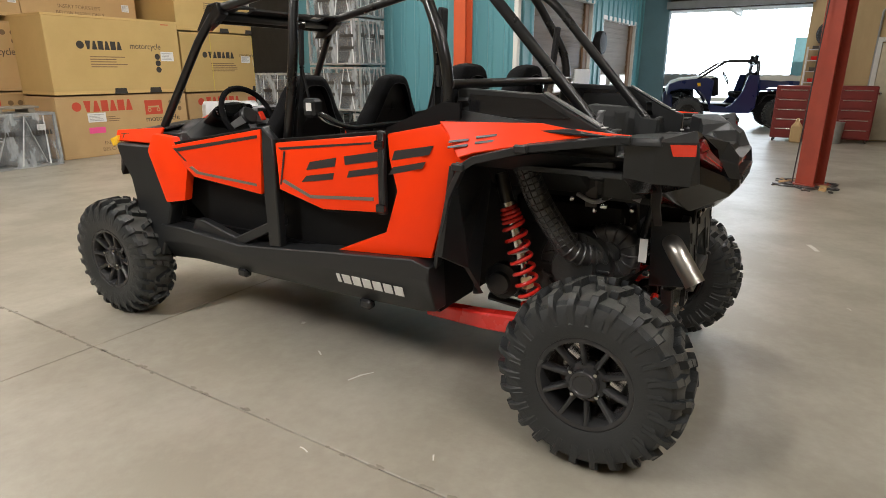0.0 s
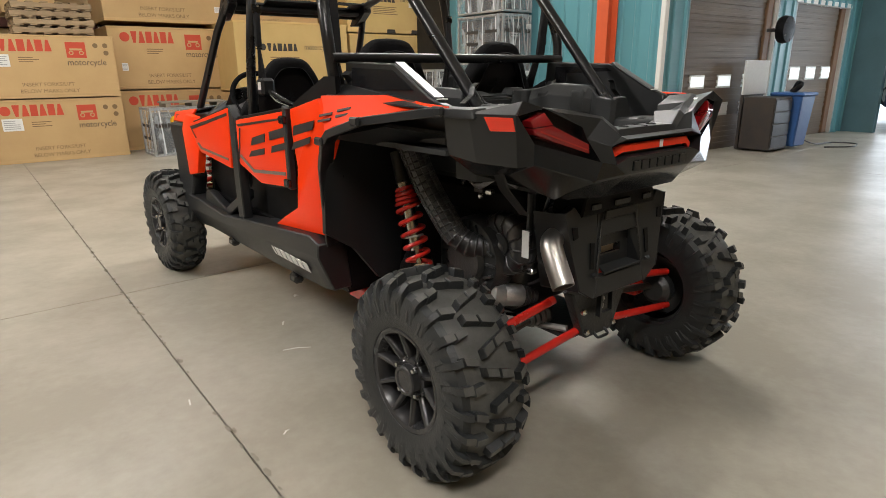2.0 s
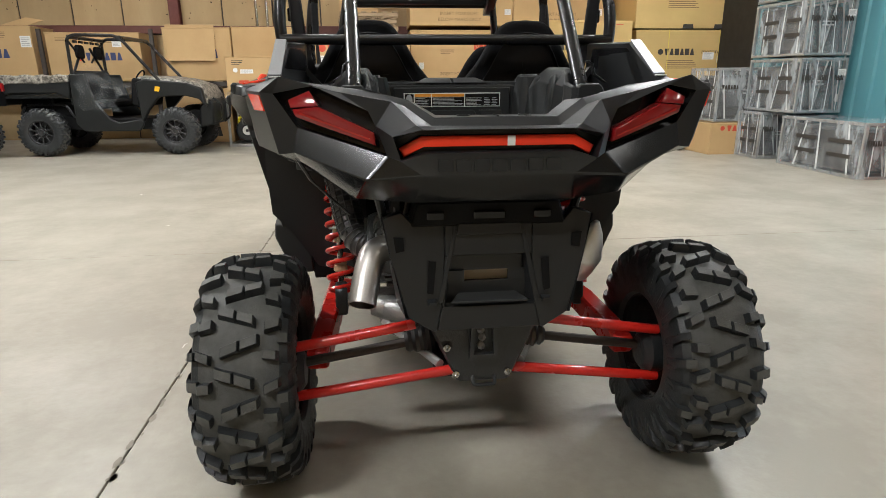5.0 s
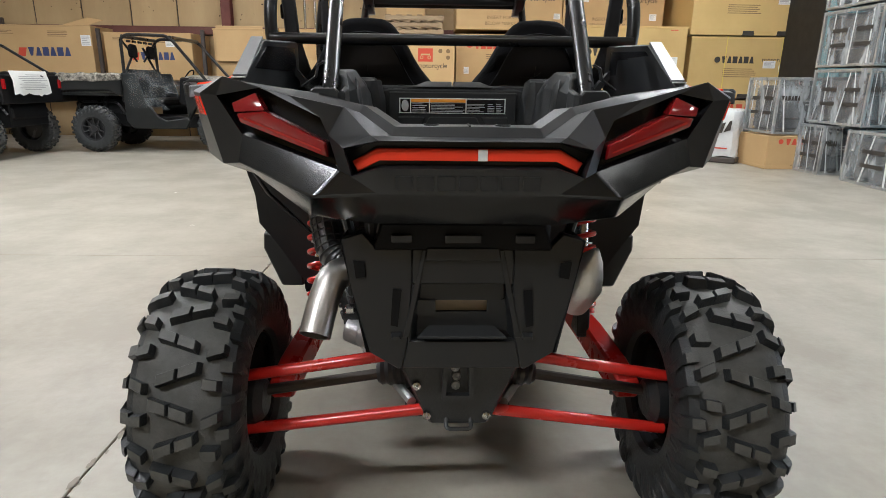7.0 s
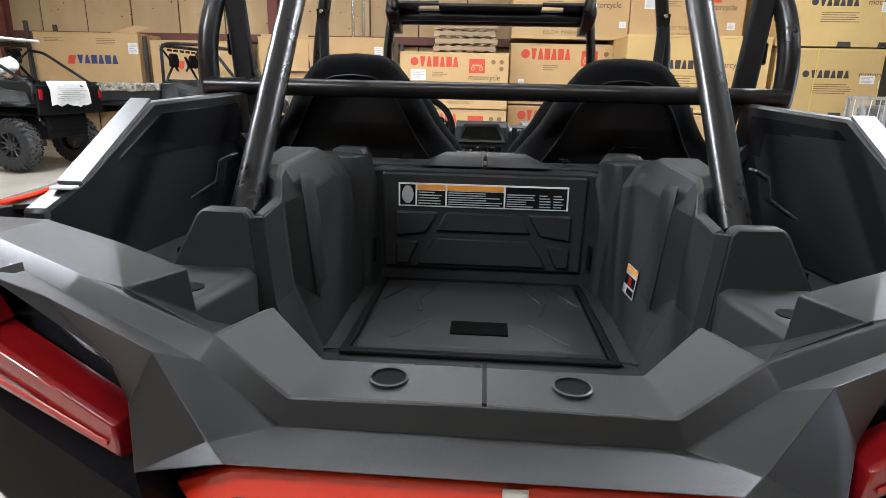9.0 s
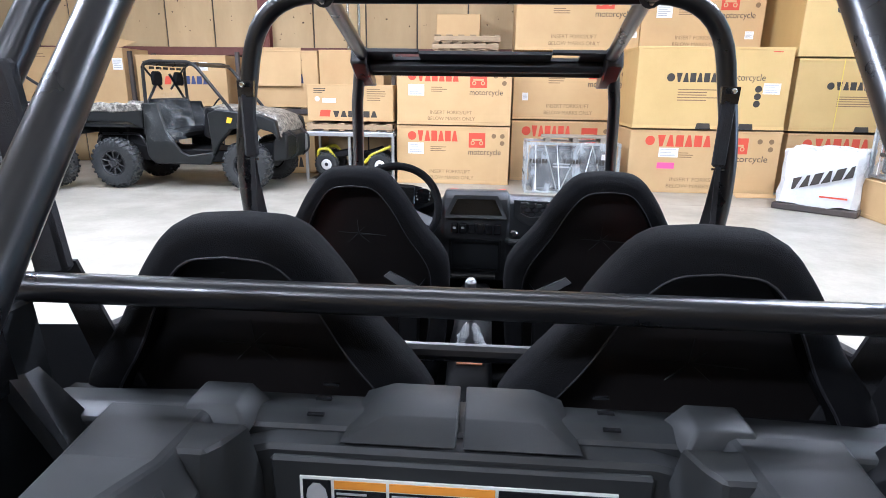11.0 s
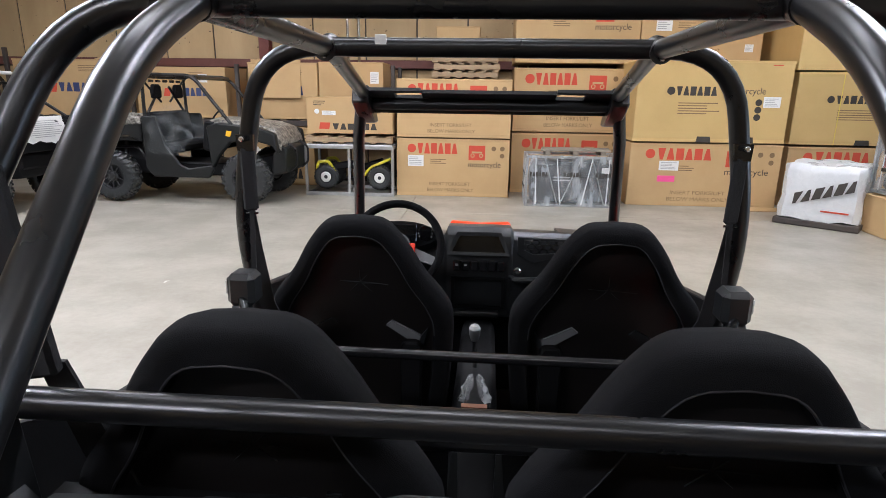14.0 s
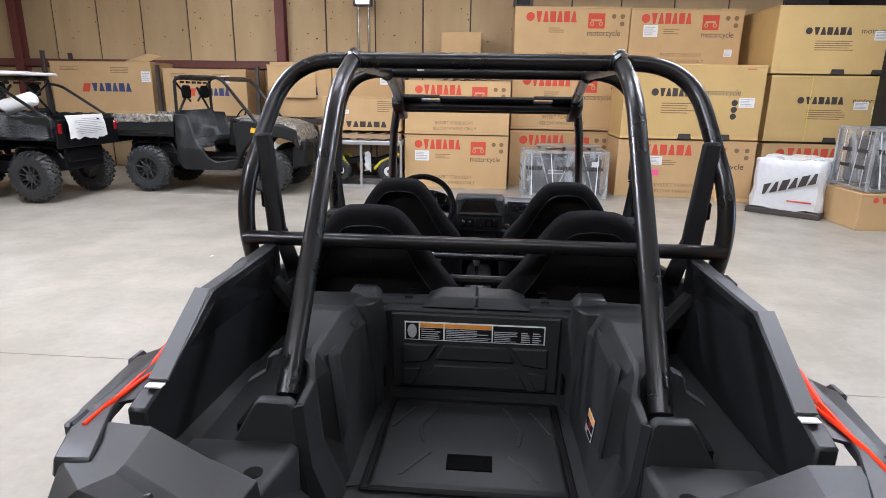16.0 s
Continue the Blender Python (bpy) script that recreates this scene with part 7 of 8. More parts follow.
# black plate on the hatch; the hole's deep shade is only its colour
put(Shape().box((0.0, 0.325, 0.985), (0.105, 0.058, 0.004), 0.001), "hatch_opening", surface("opening_shade_black", (0.002, 0.002, 0.002), 0.9, spec=0.05), floor_pan)
put(Shape().ring([(-0.236, 0.220, 0.971), (0.236, 0.220, 0.971), (0.228, 0.618, 0.971), (-0.228, 0.618, 0.971)], [(-0.220, 0.235, 0.971), (0.220, 0.235, 0.971), (0.215, 0.60, 0.971), (-0.215, 0.60, 0.971)], 0.010), "hatch_seal", SEAT_SHELL, floor_pan, "black rubber seal round the hatch", bevel=0.003)
put(Shape().box((0.0, 0.05, 0.971), (0.008, 0.30, 0.006)), "floor_seam", SEAT_SHELL, floor_pan)
for sd in (-1, 1):
    col = Shape().loft([[(sd * (0.235 + g), 0.648, z), (sd * (0.250 + g), 0.585 + g, z), (sd * 0.285, 0.565 + g, z), (sd * 0.335, 0.565 + g, z), (sd * 0.335, 0.648, z)] for z, g in ((0.965, 0.0), (1.08, 0.004), (1.20, 0.008), (1.262, 0.022))])
    put(col, "bed_corner_column", BED_PLASTIC, car, bevel=0.004, sharp=20)
    put(Shape().slab([(sd * 0.2415, 0.60, 1.075), (sd * 0.2415, 0.617, 1.075), (sd * 0.2415, 0.617, 1.02), (sd * 0.2415, 0.60, 1.02)], 0.004), "slot", SEAT_SHELL)
    put(Shape().loft([[(sd * (0.245 - g), y + g * e, 0.968 + g * 0.8) for y, e in ((0.225, 1), (0.46, -1))] + [(sd * (0.290), y, 0.968 + g * 0.8) for y in (0.46, 0.225)] for g in (0.0, 0.010)]), "floor_channel", BED_PLASTIC, floor_pan)
for sd in (-1, 1):
    for pts in ([(0.09, 0.58), (0.135, 0.47), (0.12, 0.40), (0.11, 0.40), (0.122, 0.47), (0.078, 0.58)], [(0.16, 0.56), (0.205, 0.46), (0.195, 0.46), (0.15, 0.56)], [(0.06, 0.19), (0.10, 0.10), (0.08, 0.0), (0.07, 0.0), (0.088, 0.10), (0.048, 0.19)], [(0.13, 0.18), (0.17, 0.08), (0.16, 0.08), (0.12, 0.18)], [(0.10, 0.36), (0.16, 0.27), (0.148, 0.27), (0.088, 0.36)], [(0.20, 0.17), (0.225, 0.05), (0.215, 0.05), (0.19, 0.17)]):
        put(Shape().slab([(sd * x, y, 0.986 if y > 0.2 else 0.972) for x, y in pts], 0.008 * sd), "floor_rib", BED_PLASTIC, floor_pan, bevel=0.002)
wallp = Shape().prism([(-0.30, 0.96), (-0.30, 1.215), (-0.235, 1.232), (0.235, 1.232), (0.30, 1.215), (0.30, 0.96)], 0.650, 0.70, "y")
front_wall = put(wallp, "bed_front_wall", BED_PLASTIC, car, "moulded bed front wall with recessed panels", bevel=0.006)
put(Shape().prism([(-0.228, 1.0), (-0.232, 1.222), (0.232, 1.222), (0.228, 1.0)], 0.640, 0.652, "y"), "bed_panel", BED_PLASTIC, front_wall, bevel=0.004)
for pts in ([(-0.20, 1.135), (-0.10, 1.135), (-0.13, 1.085), (-0.20, 1.075)], [(0.20, 1.135), (0.10, 1.135), (0.13, 1.085), (0.20, 1.075)], [(-0.085, 1.135), (0.085, 1.135), (0.11, 1.09), (-0.11, 1.09)], [(-0.11, 1.075), (0.11, 1.075), (0.15, 1.01), (-0.15, 1.01)], [(-0.20, 1.06), (-0.145, 1.065), (-0.17, 1.01), (-0.20, 1.01)], [(0.20, 1.06), (0.145, 1.065), (0.17, 1.01), (0.20, 1.01)]):
    put(Shape().prism(pts, 0.632, 0.642, "y"), "wall_pad", BED_PLASTIC, front_wall, bevel=0.004)
# warning decal
lab = put(Shape().box((-0.002, 0.6375, 1.1735), (0.384, 0.003, 0.054), 0.0005), "warning_decal", PAPER, front_wall, "long white, black and orange warning decal")
for x0, x1, z0, z1, mt in ((-0.190, -0.155, 1.150, 1.197, GLOSS_BLACK), (-0.151, -0.087, 1.150, 1.184, GLOSS_BLACK), (-0.151, -0.087, 1.186, 1.197, WARN_ORANGE), (-0.083, 0.045, 1.150, 1.184, GLOSS_BLACK), (-0.083, 0.045, 1.186, 1.197, WARN_ORANGE), (0.049, 0.186, 1.150, 1.197, GLOSS_BLACK)):
    d = Shape().box(((x0 + x1) / 2, 0.6355, (z0 + z1) / 2), (x1 - x0, 0.0015, z1 - z0)).to("decal_field", mt, lab)
for x0, x1, n in ((-0.148, -0.095, 5), (-0.080, 0.042, 6), (0.052, 0.115, 6), (0.125, 0.150, 5), (0.156, 0.182, 5)):
    fine_print(x0, x1, 1.1515, 1.183, 0.6346, n, PAPER_GREY, lab)
Shape().lathe([(0.012, 0), (0.015, 0.001), (0.009, 0.0012), (0, 0.0014)], pose(-0.1725, 0.6346, 1.174, 90, 0, 0) @ Matrix.Diagonal((0.9, 1.4, 1, 1)), 10).to("decal_mark", PAPER_GREY, lab)
# side walls with the towers that carry the struts
for sd in (-1, 1):
    secs = [(0.131, 1.230, 0.318, 0.336, 1.00), (0.206, 1.240, 0.316, 0.336, 1.00), (0.230, 1.266, 0.322, 0.340, 1.00), (0.238, 1.272, 0.326, 0.352, 1.00), (0.265, 1.283, 0.330, 0.385, 1.05), (0.46, 1.292, 0.325, 0.405, 1.08), (0.56, 1.268, 0.32, 0.44, 1.10), (0.68, 1.262, 0.32, 0.46, 1.10)]
    rows = []
    for y, zt, xi, xo, zl in secs:
        back = y > 0.25
        knee = (xi - 0.055, 1.055) if back else (xi - 0.012, 1.090)
        rows.append([(sd * 0.262, y, 0.965), (sd * knee[0], y, knee[1]), (sd * (xi - (0.030 if back else 0.002)), y, zt - 0.05), (sd * (xi - 0.001), y, zt - 0.004), (sd * (xi + 0.008), y, zt), (sd * (xo - 0.006), y, zt), (sd * (xo + 0.004), y, zt - 0.03), (sd * (xo + 0.010), y, zl), (sd * 0.34, y, 0.965)])
    put(Shape().loft(rows), "bed_side_tower", BED_PLASTIC, car, "dark grey moulded bed side with strut tower", bevel=0.003, sharp=9)
    # front of the tower, with a pocket behind it for the foot of the strut
    front = [(0.306, 0.97), (0.320, 1.09), (0.333, 1.226), (0.342, 1.237), (0.402, 1.238), (0.412, 1.228), (0.456, 1.150), (0.462, 0.97)]
    fw = Shape().loft([[(sd * x, 0.118, z) for x, z in front], [(sd * (x if x > 0.33 else x - 0.004), 0.144, z) for x, z in front]])
    put(fw, "tower_front", BED_PLASTIC, car, "dark grey front of the strut tower", bevel=0.004)
    put(Shape().loft([[(sd * 0.3335, 0.118, 1.227), (sd * 0.317, 0.1315, 1.226), (sd * 0.330, 0.140, 1.226)], [(sd * 0.3205, 0.118, 1.09), (sd * 0.3045, 0.1315, 1.09), (sd * 0.320, 0.140, 1.09)], [(sd * 0.3065, 0.118, 0.97), (sd * 0.264, 0.1315, 0.97), (sd * 0.300, 0.140, 0.97)]]), "tower_chamfer", BED_PLASTIC, car, bevel=0.0015)
    # black block in place of the pocket's depth; its shade is in the colour
    put(Shape().box((sd * 0.400, 0.190, 1.155), (0.116, 0.094, 0.03), 0.0), "strut_pocket", SOCKET_DARK, car, "near-black block for the shade in the strut pocket")
    for y in (0.36, 0.42):
        put(Shape().slab([(sd * 0.3065, y, 1.22), (sd * 0.3065, y + 0.012, 1.22), (sd * 0.296, y + 0.012, 1.16), (sd * 0.296, y, 1.16)], 0.004), "slot", GLOSS_BLACK)
    put(Shape().slab([(sd * 0.272, 0.585, 1.06), (sd * 0.272, 0.60, 1.06), (sd * 0.270, 0.60, 1.02), (sd * 0.270, 0.585, 1.02)], 0.004), "slot", GLOSS_BLACK)
    for y0, y1, zt in ((0.265, 0.335, 1.270), (0.465, 0.535, 1.262)):
        fc = Shape().loft([[(sd * 0.306, y0, zt), (sd * 0.306, y1, zt - 0.006), (sd * 0.285, y1 + 0.012, 1.06), (sd * 0.280, y0 - 0.012, 1.06)], [(sd * 0.296, y0 + 0.012, zt - 0.012), (sd * 0.296, y1 - 0.012, zt - 0.018), (sd * 0.276, y1, 1.075), (sd * 0.272, y0, 1.075)]])
        put(fc, "side_rib", BED_PLASTIC, bevel=0.003)
    # outer deck, corner box with hole, and side panel
    deck = Shape()
    deck.loft([[(sd * x, y, z) for x, y in ((0.455, 0.126), (0.66, 0.126), (0.66, 0.70), (0.44, 0.70))] for z in (1.095, 1.112)])
    deck.loft([[(sd * x, y, z) for x, y in ((0.542, 0.010), (0.66, 0.020), (0.66, 0.126), (0.542, 0.126))] for z in (1.095, 1.112)])
    put(deck, "outer_deck", BED_PLASTIC)
    top = [(0.326, 0.117), (0.326, 0.078), (0.346, -0.046), (0.428, -0.046), (0.540, 0.010), (0.540, 0.117)]
    cb = Shape().loft([[(sd * x, y, 1.00) for x, y in top], [(sd * x, y, 1.144) for x, y in top], [(sd * (0.44 + (x - 0.44) * 0.90), 0.07 + (y - 0.07) * 0.90, 1.155) for x, y in top]])
    cbx = put(cb, "corner_box", BED_PLASTIC, car, "dark grey corner block beside the strut tower", bevel=0.003)
    # flat black disc, coloured as the shade inside the hole
    Shape().lathe([(0.017, 0.0), (0.017, 0.002), (0, 0.002)], pose(sd * 0.375, 0.016, 1.1545), 18).to("socket", SOCKET_DARK, cbx)
    SP = [(0.74, 1.10), (0.715, 1.390), (0.345, 1.374), (0.145, 1.268), (0.06, 1.240), (0.06, 1.12)]
    f = lambda y: sd * (0.626 - 0.06 * max(0.0, y - 0.30))
    sp = Shape().loft([[(f(y), y, z) for y, z in SP], [(f(y) - sd * 0.038, y, z) for y, z in SP]])
    spo = put(sp, "bed_side_panel", PLASTIC, car, "black raised bed side panel with gloss inset", bevel=0.005)
    INS = [(0.665, 1.285), (0.655, 1.366), (0.36, 1.355), (0.225, 1.288)]
    Shape().slab([(f(y) + sd * 0.002, y, z) for y, z in INS], 0.003).to("gloss_inset", GLOSS_BLACK, spo)
    Shape().slab([(f(y) - sd * 0.040, y, z) for y, z in INS], 0.003).to("gloss_inset", GLOSS_BLACK, spo)
    Shape().slab([(sd * 0.621, 0.340, 1.376), (sd * 0.586, 0.340, 1.376), (sd * 0.580, 0.128, 1.264), (sd * 0.618, 0.128, 1.264)][::(1 if sd > 0 else -1)], 0.006).to("panel_cap", GREY_PLASTIC, spo, "satin grey cap of the side panel")
    Shape().box((sd * 0.598, 0.112, 1.262), (0.034, 0.018, 0.004), 0.001).to("sticker", WHITE_MARK, spo)
    put(Shape().slab([(sd * 0.62, 0.10, 1.235), (sd * 0.69, 0.06, 1.235), (sd * 0.70, 0.72, 1.255), (sd * 0.60, 0.72, 1.30)][::(1 if sd > 0 else -1)], 0.006), "fender_top", PLASTIC, car, "black fender top beside the side panel")
    put(Shape().tube([(sd * 0.640, 0.20, 1.252), (sd * 0.652, 0.142, 1.248), (sd * 0.664, 0.062, 1.245), (sd * 0.664, 0.0, 1.243)], 0.0042, 8), "trim_line", ORANGE, car, "thin orange trim line on the rear deck")
    put(Shape().slab([(sd * 0.46, 0.62, 1.15), (sd * 0.62, 0.66, 1.34), (sd * 0.63, 0.70, 1.34), (sd * 0.46, 0.70, 1.15)], 0.02 * sd), "inner_gusset", PLASTIC)
    for y in (0.02, -0.03):
        put(Shape().box((sd * 0.555, y + 0.03, 1.165), (0.010, 0.018, 0.008), 0.002), "clip", WHITE_MARK)
def side_field(u0, u1, v0, v1, lift):
    """A quad on the sloping bed side, u along the bed and v up, both from 0 to 1."""
    rows = []
    for out in (lift - 0.0012, lift):
        ring = []
        for u, v in ((u0, v0), (u1, v0), (u1, v1), (u0, v1)):
            z = 1.046 + 0.054 * v + 0.005 * (1 - u)
            ring.append((0.262 + (z - 0.965) * 0.12 - out, 0.330 + 0.070 * u, z))
        rows.append(ring)
    return Shape().loft(rows)
wl = put(side_field(0, 1, 0, 1, 0.003), "warning_decal", PAPER_GREY, car, "small white, black and orange warning decal")
side_field(0.04, 0.96, 0.80, 0.97, 0.0036).to("decal_field", WARN_ORANGE, wl)
side_field(0.04, 0.96, 0.34, 0.68, 0.0036).to("decal_field", GLOSS_BLACK, wl)
side_field(0.34, 0.62, 0.38, 0.64, 0.0042).to("decal_mark", LAMP_RIB, wl)
side_field(0.04, 0.60, 0.06, 0.26, 0.0036).to("decal_field", GLOSS_BLACK, wl)
# shelf in front of the bed
sf = Shape().loft([[(-0.62, y, z - 0.05), (-0.60, y, z - 0.01), (-0.34, y, z), (-0.25, y, z), (0.25, y, z), (0.34, y, z), (0.60, y, z - 0.01), (0.62, y, z - 0.05)] for y, z in ((0.685, 1.238), (0.72, 1.245), (0.785, 1.228), (0.80, 1.15))])
put(sf, "bed_shelf", BED_PLASTIC, car, "dark grey ledge between seats and bed", bevel=0.004)
for sd in (-1, 1):
    low = ((0.004, 0.652), (0.150, 0.652), (0.138, 0.785), (0.004, 0.785))
    high = ((0.004, 0.690), (0.098, 0.690), (0.096, 0.775), (0.004, 0.775))
    put(Shape().loft([[(sd * x, y, 1.238) for x, y in low], [(sd * x, y, 1.258) for x, y in high]]), "shelf_pad", BED_PLASTIC, car, "dark grey raised pad on the bed ledge", bevel=0.002)
for sd in (-1, 1):
    put(Shape().loft([[(sd * x, y, 1.235) for x, y in ((0.265, 0.66), (0.37, 0.66), (0.37, 0.75), (0.265, 0.75))], [(sd * x, y, 1.270) for x, y in ((0.285, 0.675), (0.35, 0.675), (0.35, 0.735), (0.285, 0.735))]]), "shelf_boss", BED_PLASTIC, bevel=0.004)
    for k in range(3):
        put(Shape().box((sd * (0.19 + 0.0 * k), 0.70 + 0.04 * k, 1.247), (0.022, 0.006, 0.003)), "shelf_slot", GLOSS_BLACK)
# lip details of the tail: sockets and the split
for sd in (-1, 1):
    # the lip holes are flat discs too, their inner shade given by black
    put(Shape().lathe([(0.016, 0), (0.016, 0.002), (0, 0.002)], pose(sd * 0.080, -0.212, 1.1618), 18), "lip_socket", SOCKET_DARK)
    put(Shape().lathe([(0.0175, 0.0), (0.0175, 0.0030), (0.0155, 0.0036), (0.0150, 0.0)], pose(sd * 0.080, -0.212, 1.1622), 20, closed=True), "socket_rim", PLASTIC)
put(Shape().box((0.004, -0.213, 1.152), (0.004, 0.070, 0.026)), "lip_split", SEAT_SHELL)

# ---- other vehicles and gear round the hall ----
CAMO = surface("camouflage_wrap", (0.46, 0.43, 0.37), 0.42, 0, (0.055, 0.05, 0.04), 15.0, 1.0, 30, 0.4, 0.05, 60, 0.08)
OLIVE = surface("dark_green_grey_plastic", (0.011, 0.012, 0.012), 0.42, 0, (0.016, 0.017, 0.017), 5, 0.5, 100, 0.3, 0.1, 200, spec=0.25)
CLEAR_BAG = film("clear_cover", 0.07)
YELLOW = surface("yellow_plastic", (0.72, 0.66, 0.03), 0.35, 0, (0.62, 0.56, 0.03), 4, 0.5, 60, 0.2, 0.02)
HEADLIGHT = surface("headlight_glass", (0.65, 0.66, 0.66), 0.12)


def utility_vehicle(m, label, skin, body, covered=True, roof=None, top=2.04):
    """Two-seat utility vehicle heading along its own +x; origin under the rear axle."""
    root = empty("utility_vehicle", m)
    for x in (0.0, 2.18):
        for sd in (-1, 1):
            hub = link("wheel", FRONT_SET[1], root, pose(x, sd * 0.62, 0.41, 0, 0, 90 * sd) @ Matrix.Scale(1.12, 4))
            link("tyre", FRONT_SET[0], hub, Matrix())
            for k in range(10):
                link("spoke", SPOKES[0.225], hub, pose(0, 0, 0, 36 * k, 0, 0))
    P = lambda s, n, mt, lb="", **kw: s.to(n, mt, root, lb, **kw)
    # cargo box of five boards
    for sd in (-1, 1):
        P(Shape().prism([(-0.52, 1.02), (-0.36, 1.06), (0.34, 1.06), (0.56, 0.96), (0.58, 1.30), (-0.50, 1.30)], sd * 0.70 - 0.03, sd * 0.70 + 0.03, "y"), "box_side", body, bevel=0.015)
        P(Shape().prism([(-0.54, 1.16), (-0.40, 1.20), (-0.10, 1.215), (0.10, 1.20), (0.40, 1.225), (0.58, 1.23), (0.57, 1.345), (0.42, 1.36), (0.30, 1.34), (0.16, 1.36), (0.04, 1.34), (-0.10, 1.36), (-0.22, 1.34), (-0.46, 1.355), (-0.53, 1.30)], sd * 0.70 - 0.045, sd * 0.70 + 0.045, "y"), "box_rail", skin, bevel=0.02)
    P(Shape().box((-0.52, 0, 1.08), (0.05, 1.36, 0.44), 0.015), "tailgate", body)
    P(Shape().box((0.56, 0, 1.08), (0.05, 1.36, 0.44), 0.015), "box_front", body)
    P(Shape().box((0.02, 0, 1.00), (1.06, 1.36, 0.05)), "box_floor", body)
    P(Shape().prism([(-0.46, 0.62), (0.52, 0.56), (0.52, 0.92), (-0.40, 0.96)], -0.40, 0.40, "y"), "drive_case", SEAT_SHELL, bevel=0.03)
    for sd in (-1, 1):
        P(Shape().tube([(0.05, sd * 0.44, 0.46), (0.12, sd * 0.40, 0.98)], 0.035, 10), "shock", SEAT_SHELL)
        P(Shape().tube(fillet([(-0.40, sd * 0.46, 0.70), (-0.30, sd * 0.48, 0.86), (0.36, sd * 0.48, 0.86), (0.48, sd * 0.48, 0.62)], 0.08), 0.02, 8), "frame_tube", CAGE_BLACK)
        if roof:
            P(Shape().tube(fillet([(0.62, sd * 0.63, top - 0.10), (0.40, sd * 0.64, top - 0.13), (-0.36, sd * 0.66, 1.34)], 0.12), 0.024, 10), "bed_stay", CAGE_BLACK)
    for sd in (-1, 1):
        P(Shape().box((-0.555, sd * 0.62, 1.16), (0.03, 0.07, 0.15), 0.01), "tail_lamp", RED_LENS)
    # chassis, sides and dash
    P(Shape().prism([(-0.42, 0.50), (0.50, 0.42), (1.70, 0.42), (2.60, 0.55), (2.60, 0.78), (1.75, 0.62), (0.60, 0.62), (-0.42, 0.86)], -0.42, 0.42, "y"), "chassis", SEAT_SHELL, bevel=0.02)
    for sd in (-1, 1):
        SIDE = [(0.60, 1.36), (0.60, 0.55), (0.72, 0.42), (1.62, 0.42), (1.70, 0.55), (1.66, 0.62), (1.28, 0.56), (1.16, 0.62), (0.95, 0.92), (0.84, 1.36)]
        P(Shape().prism(SIDE, sd * 0.72 - 0.03, sd * 0.72 + 0.03, "y"), "side_panel", body, bevel=0.015)
        FEND = [(1.66, 0.55), (1.62, 1.22), (1.78, 1.28), (2.46, 1.21), (2.70, 1.12), (2.74, 0.80), (2.64, 0.94), (2.42, 1.0), (1.98, 0.98), (1.78, 0.76)]
        P(Shape().prism(FEND, sd * 0.66 - 0.07, sd * 0.66 + 0.07, "y"), "front_fender", body, bevel=0.02)
        P(Shape().prism([(1.93, 1.08), (2.00, 1.07), (2.03, 1.15), (1.95, 1.16)], sd * 0.735 - 0.008, sd * 0.735 + 0.008, "y"), "marker", AMBER)
        P(Shape().box((2.66, sd * 0.50, 1.0), (0.06, 0.22, 0.10), 0.02), "headlight", HEADLIGHT)
        # cage
        P(Shape().tube(fillet([(0.62, sd * 0.66, 1.30), (0.62, sd * 0.64, top - 0.06), (0.72, sd * 0.62, top), (1.36, sd * 0.62, top - 0.01), (1.48, sd * 0.63, top - 0.08), (2.02, sd * 0.68, 1.24)], 0.09), 0.027, 10), "cage_rail", CAGE_BLACK)
        P(Shape().tube([(0.62, sd * 0.60, 1.36), (0.62, sd * 0.14, 1.80)], 0.022, 8), "cage_brace", CAGE_BLACK)
        P(Shape().tube([(0.62, sd * 0.60, top - 0.10), (0.62, sd * 0.14, top - 0.42)], 0.018, 8), "cage_brace", CAGE_BLACK)
    for x, z in ((0.64, top - 0.03), (1.44, top - 0.04)):
        P(Shape().box((x, 0, z), (0.06, 1.26, 0.06), 0.015), "cage_cross", CAGE_BLACK)
    for k in range(5):
        P(Shape().box((0.64, -0.42 + 0.21 * k, top - 0.095), (0.03, 0.12, 0.04), 0.006), "mesh_plate", CAGE_BLACK)
    hood = Shape().loft([[(x, -0.58, z - 0.16), (x, -0.54, z), (x, -0.2, z + 0.03), (x, 0.2, z + 0.03), (x, 0.54, z), (x, 0.58, z - 0.16)] for x, z in ((1.60, 1.31), (2.0, 1.30), (2.40, 1.25), (2.64, 1.17), (2.74, 1.0))])
    P(hood, "hood", skin, "patterned hood", bevel=0.015)
    P(Shape().prism([(2.55, 0.45), (2.80, 0.50), (2.82, 0.90), (2.70, 0.95), (2.58, 0.8)], -0.55, 0.55, "y"), "front_bumper", body, bevel=0.03)
    for y in (-0.3, 0.3):
        P(Shape().tube(fillet([(2.78, y, 0.5), (2.90, y, 0.6), (2.90, y, 0.85), (2.76, y, 0.95)], 0.06), 0.018, 8), "bull_bar", CAGE_BLACK)
    P(Shape().box((0.86, 0, 0.86), (0.50, 1.20, 0.14), 0.04), "seat", SEAT_CLOTH)
    P(Shape().box((0.68, 0, 1.16), (0.12, 1.20, 0.52), 0.04, pose(0, 0, 0, 0, -8, 0)), "seat_back", SEAT_CLOTH)
    for y in (-0.34, 0.34):
        P(Shape().loft([[(0.63, y + a * w, z) for a in (-1, 1)] + [(0.69, y + a * w, z) for a in (1, -1)] for z, w in ((1.62, 0.12), (1.74, 0.14), (1.84, 0.10))]), "headrest", SEAT_CLOTH, bevel=0.02)
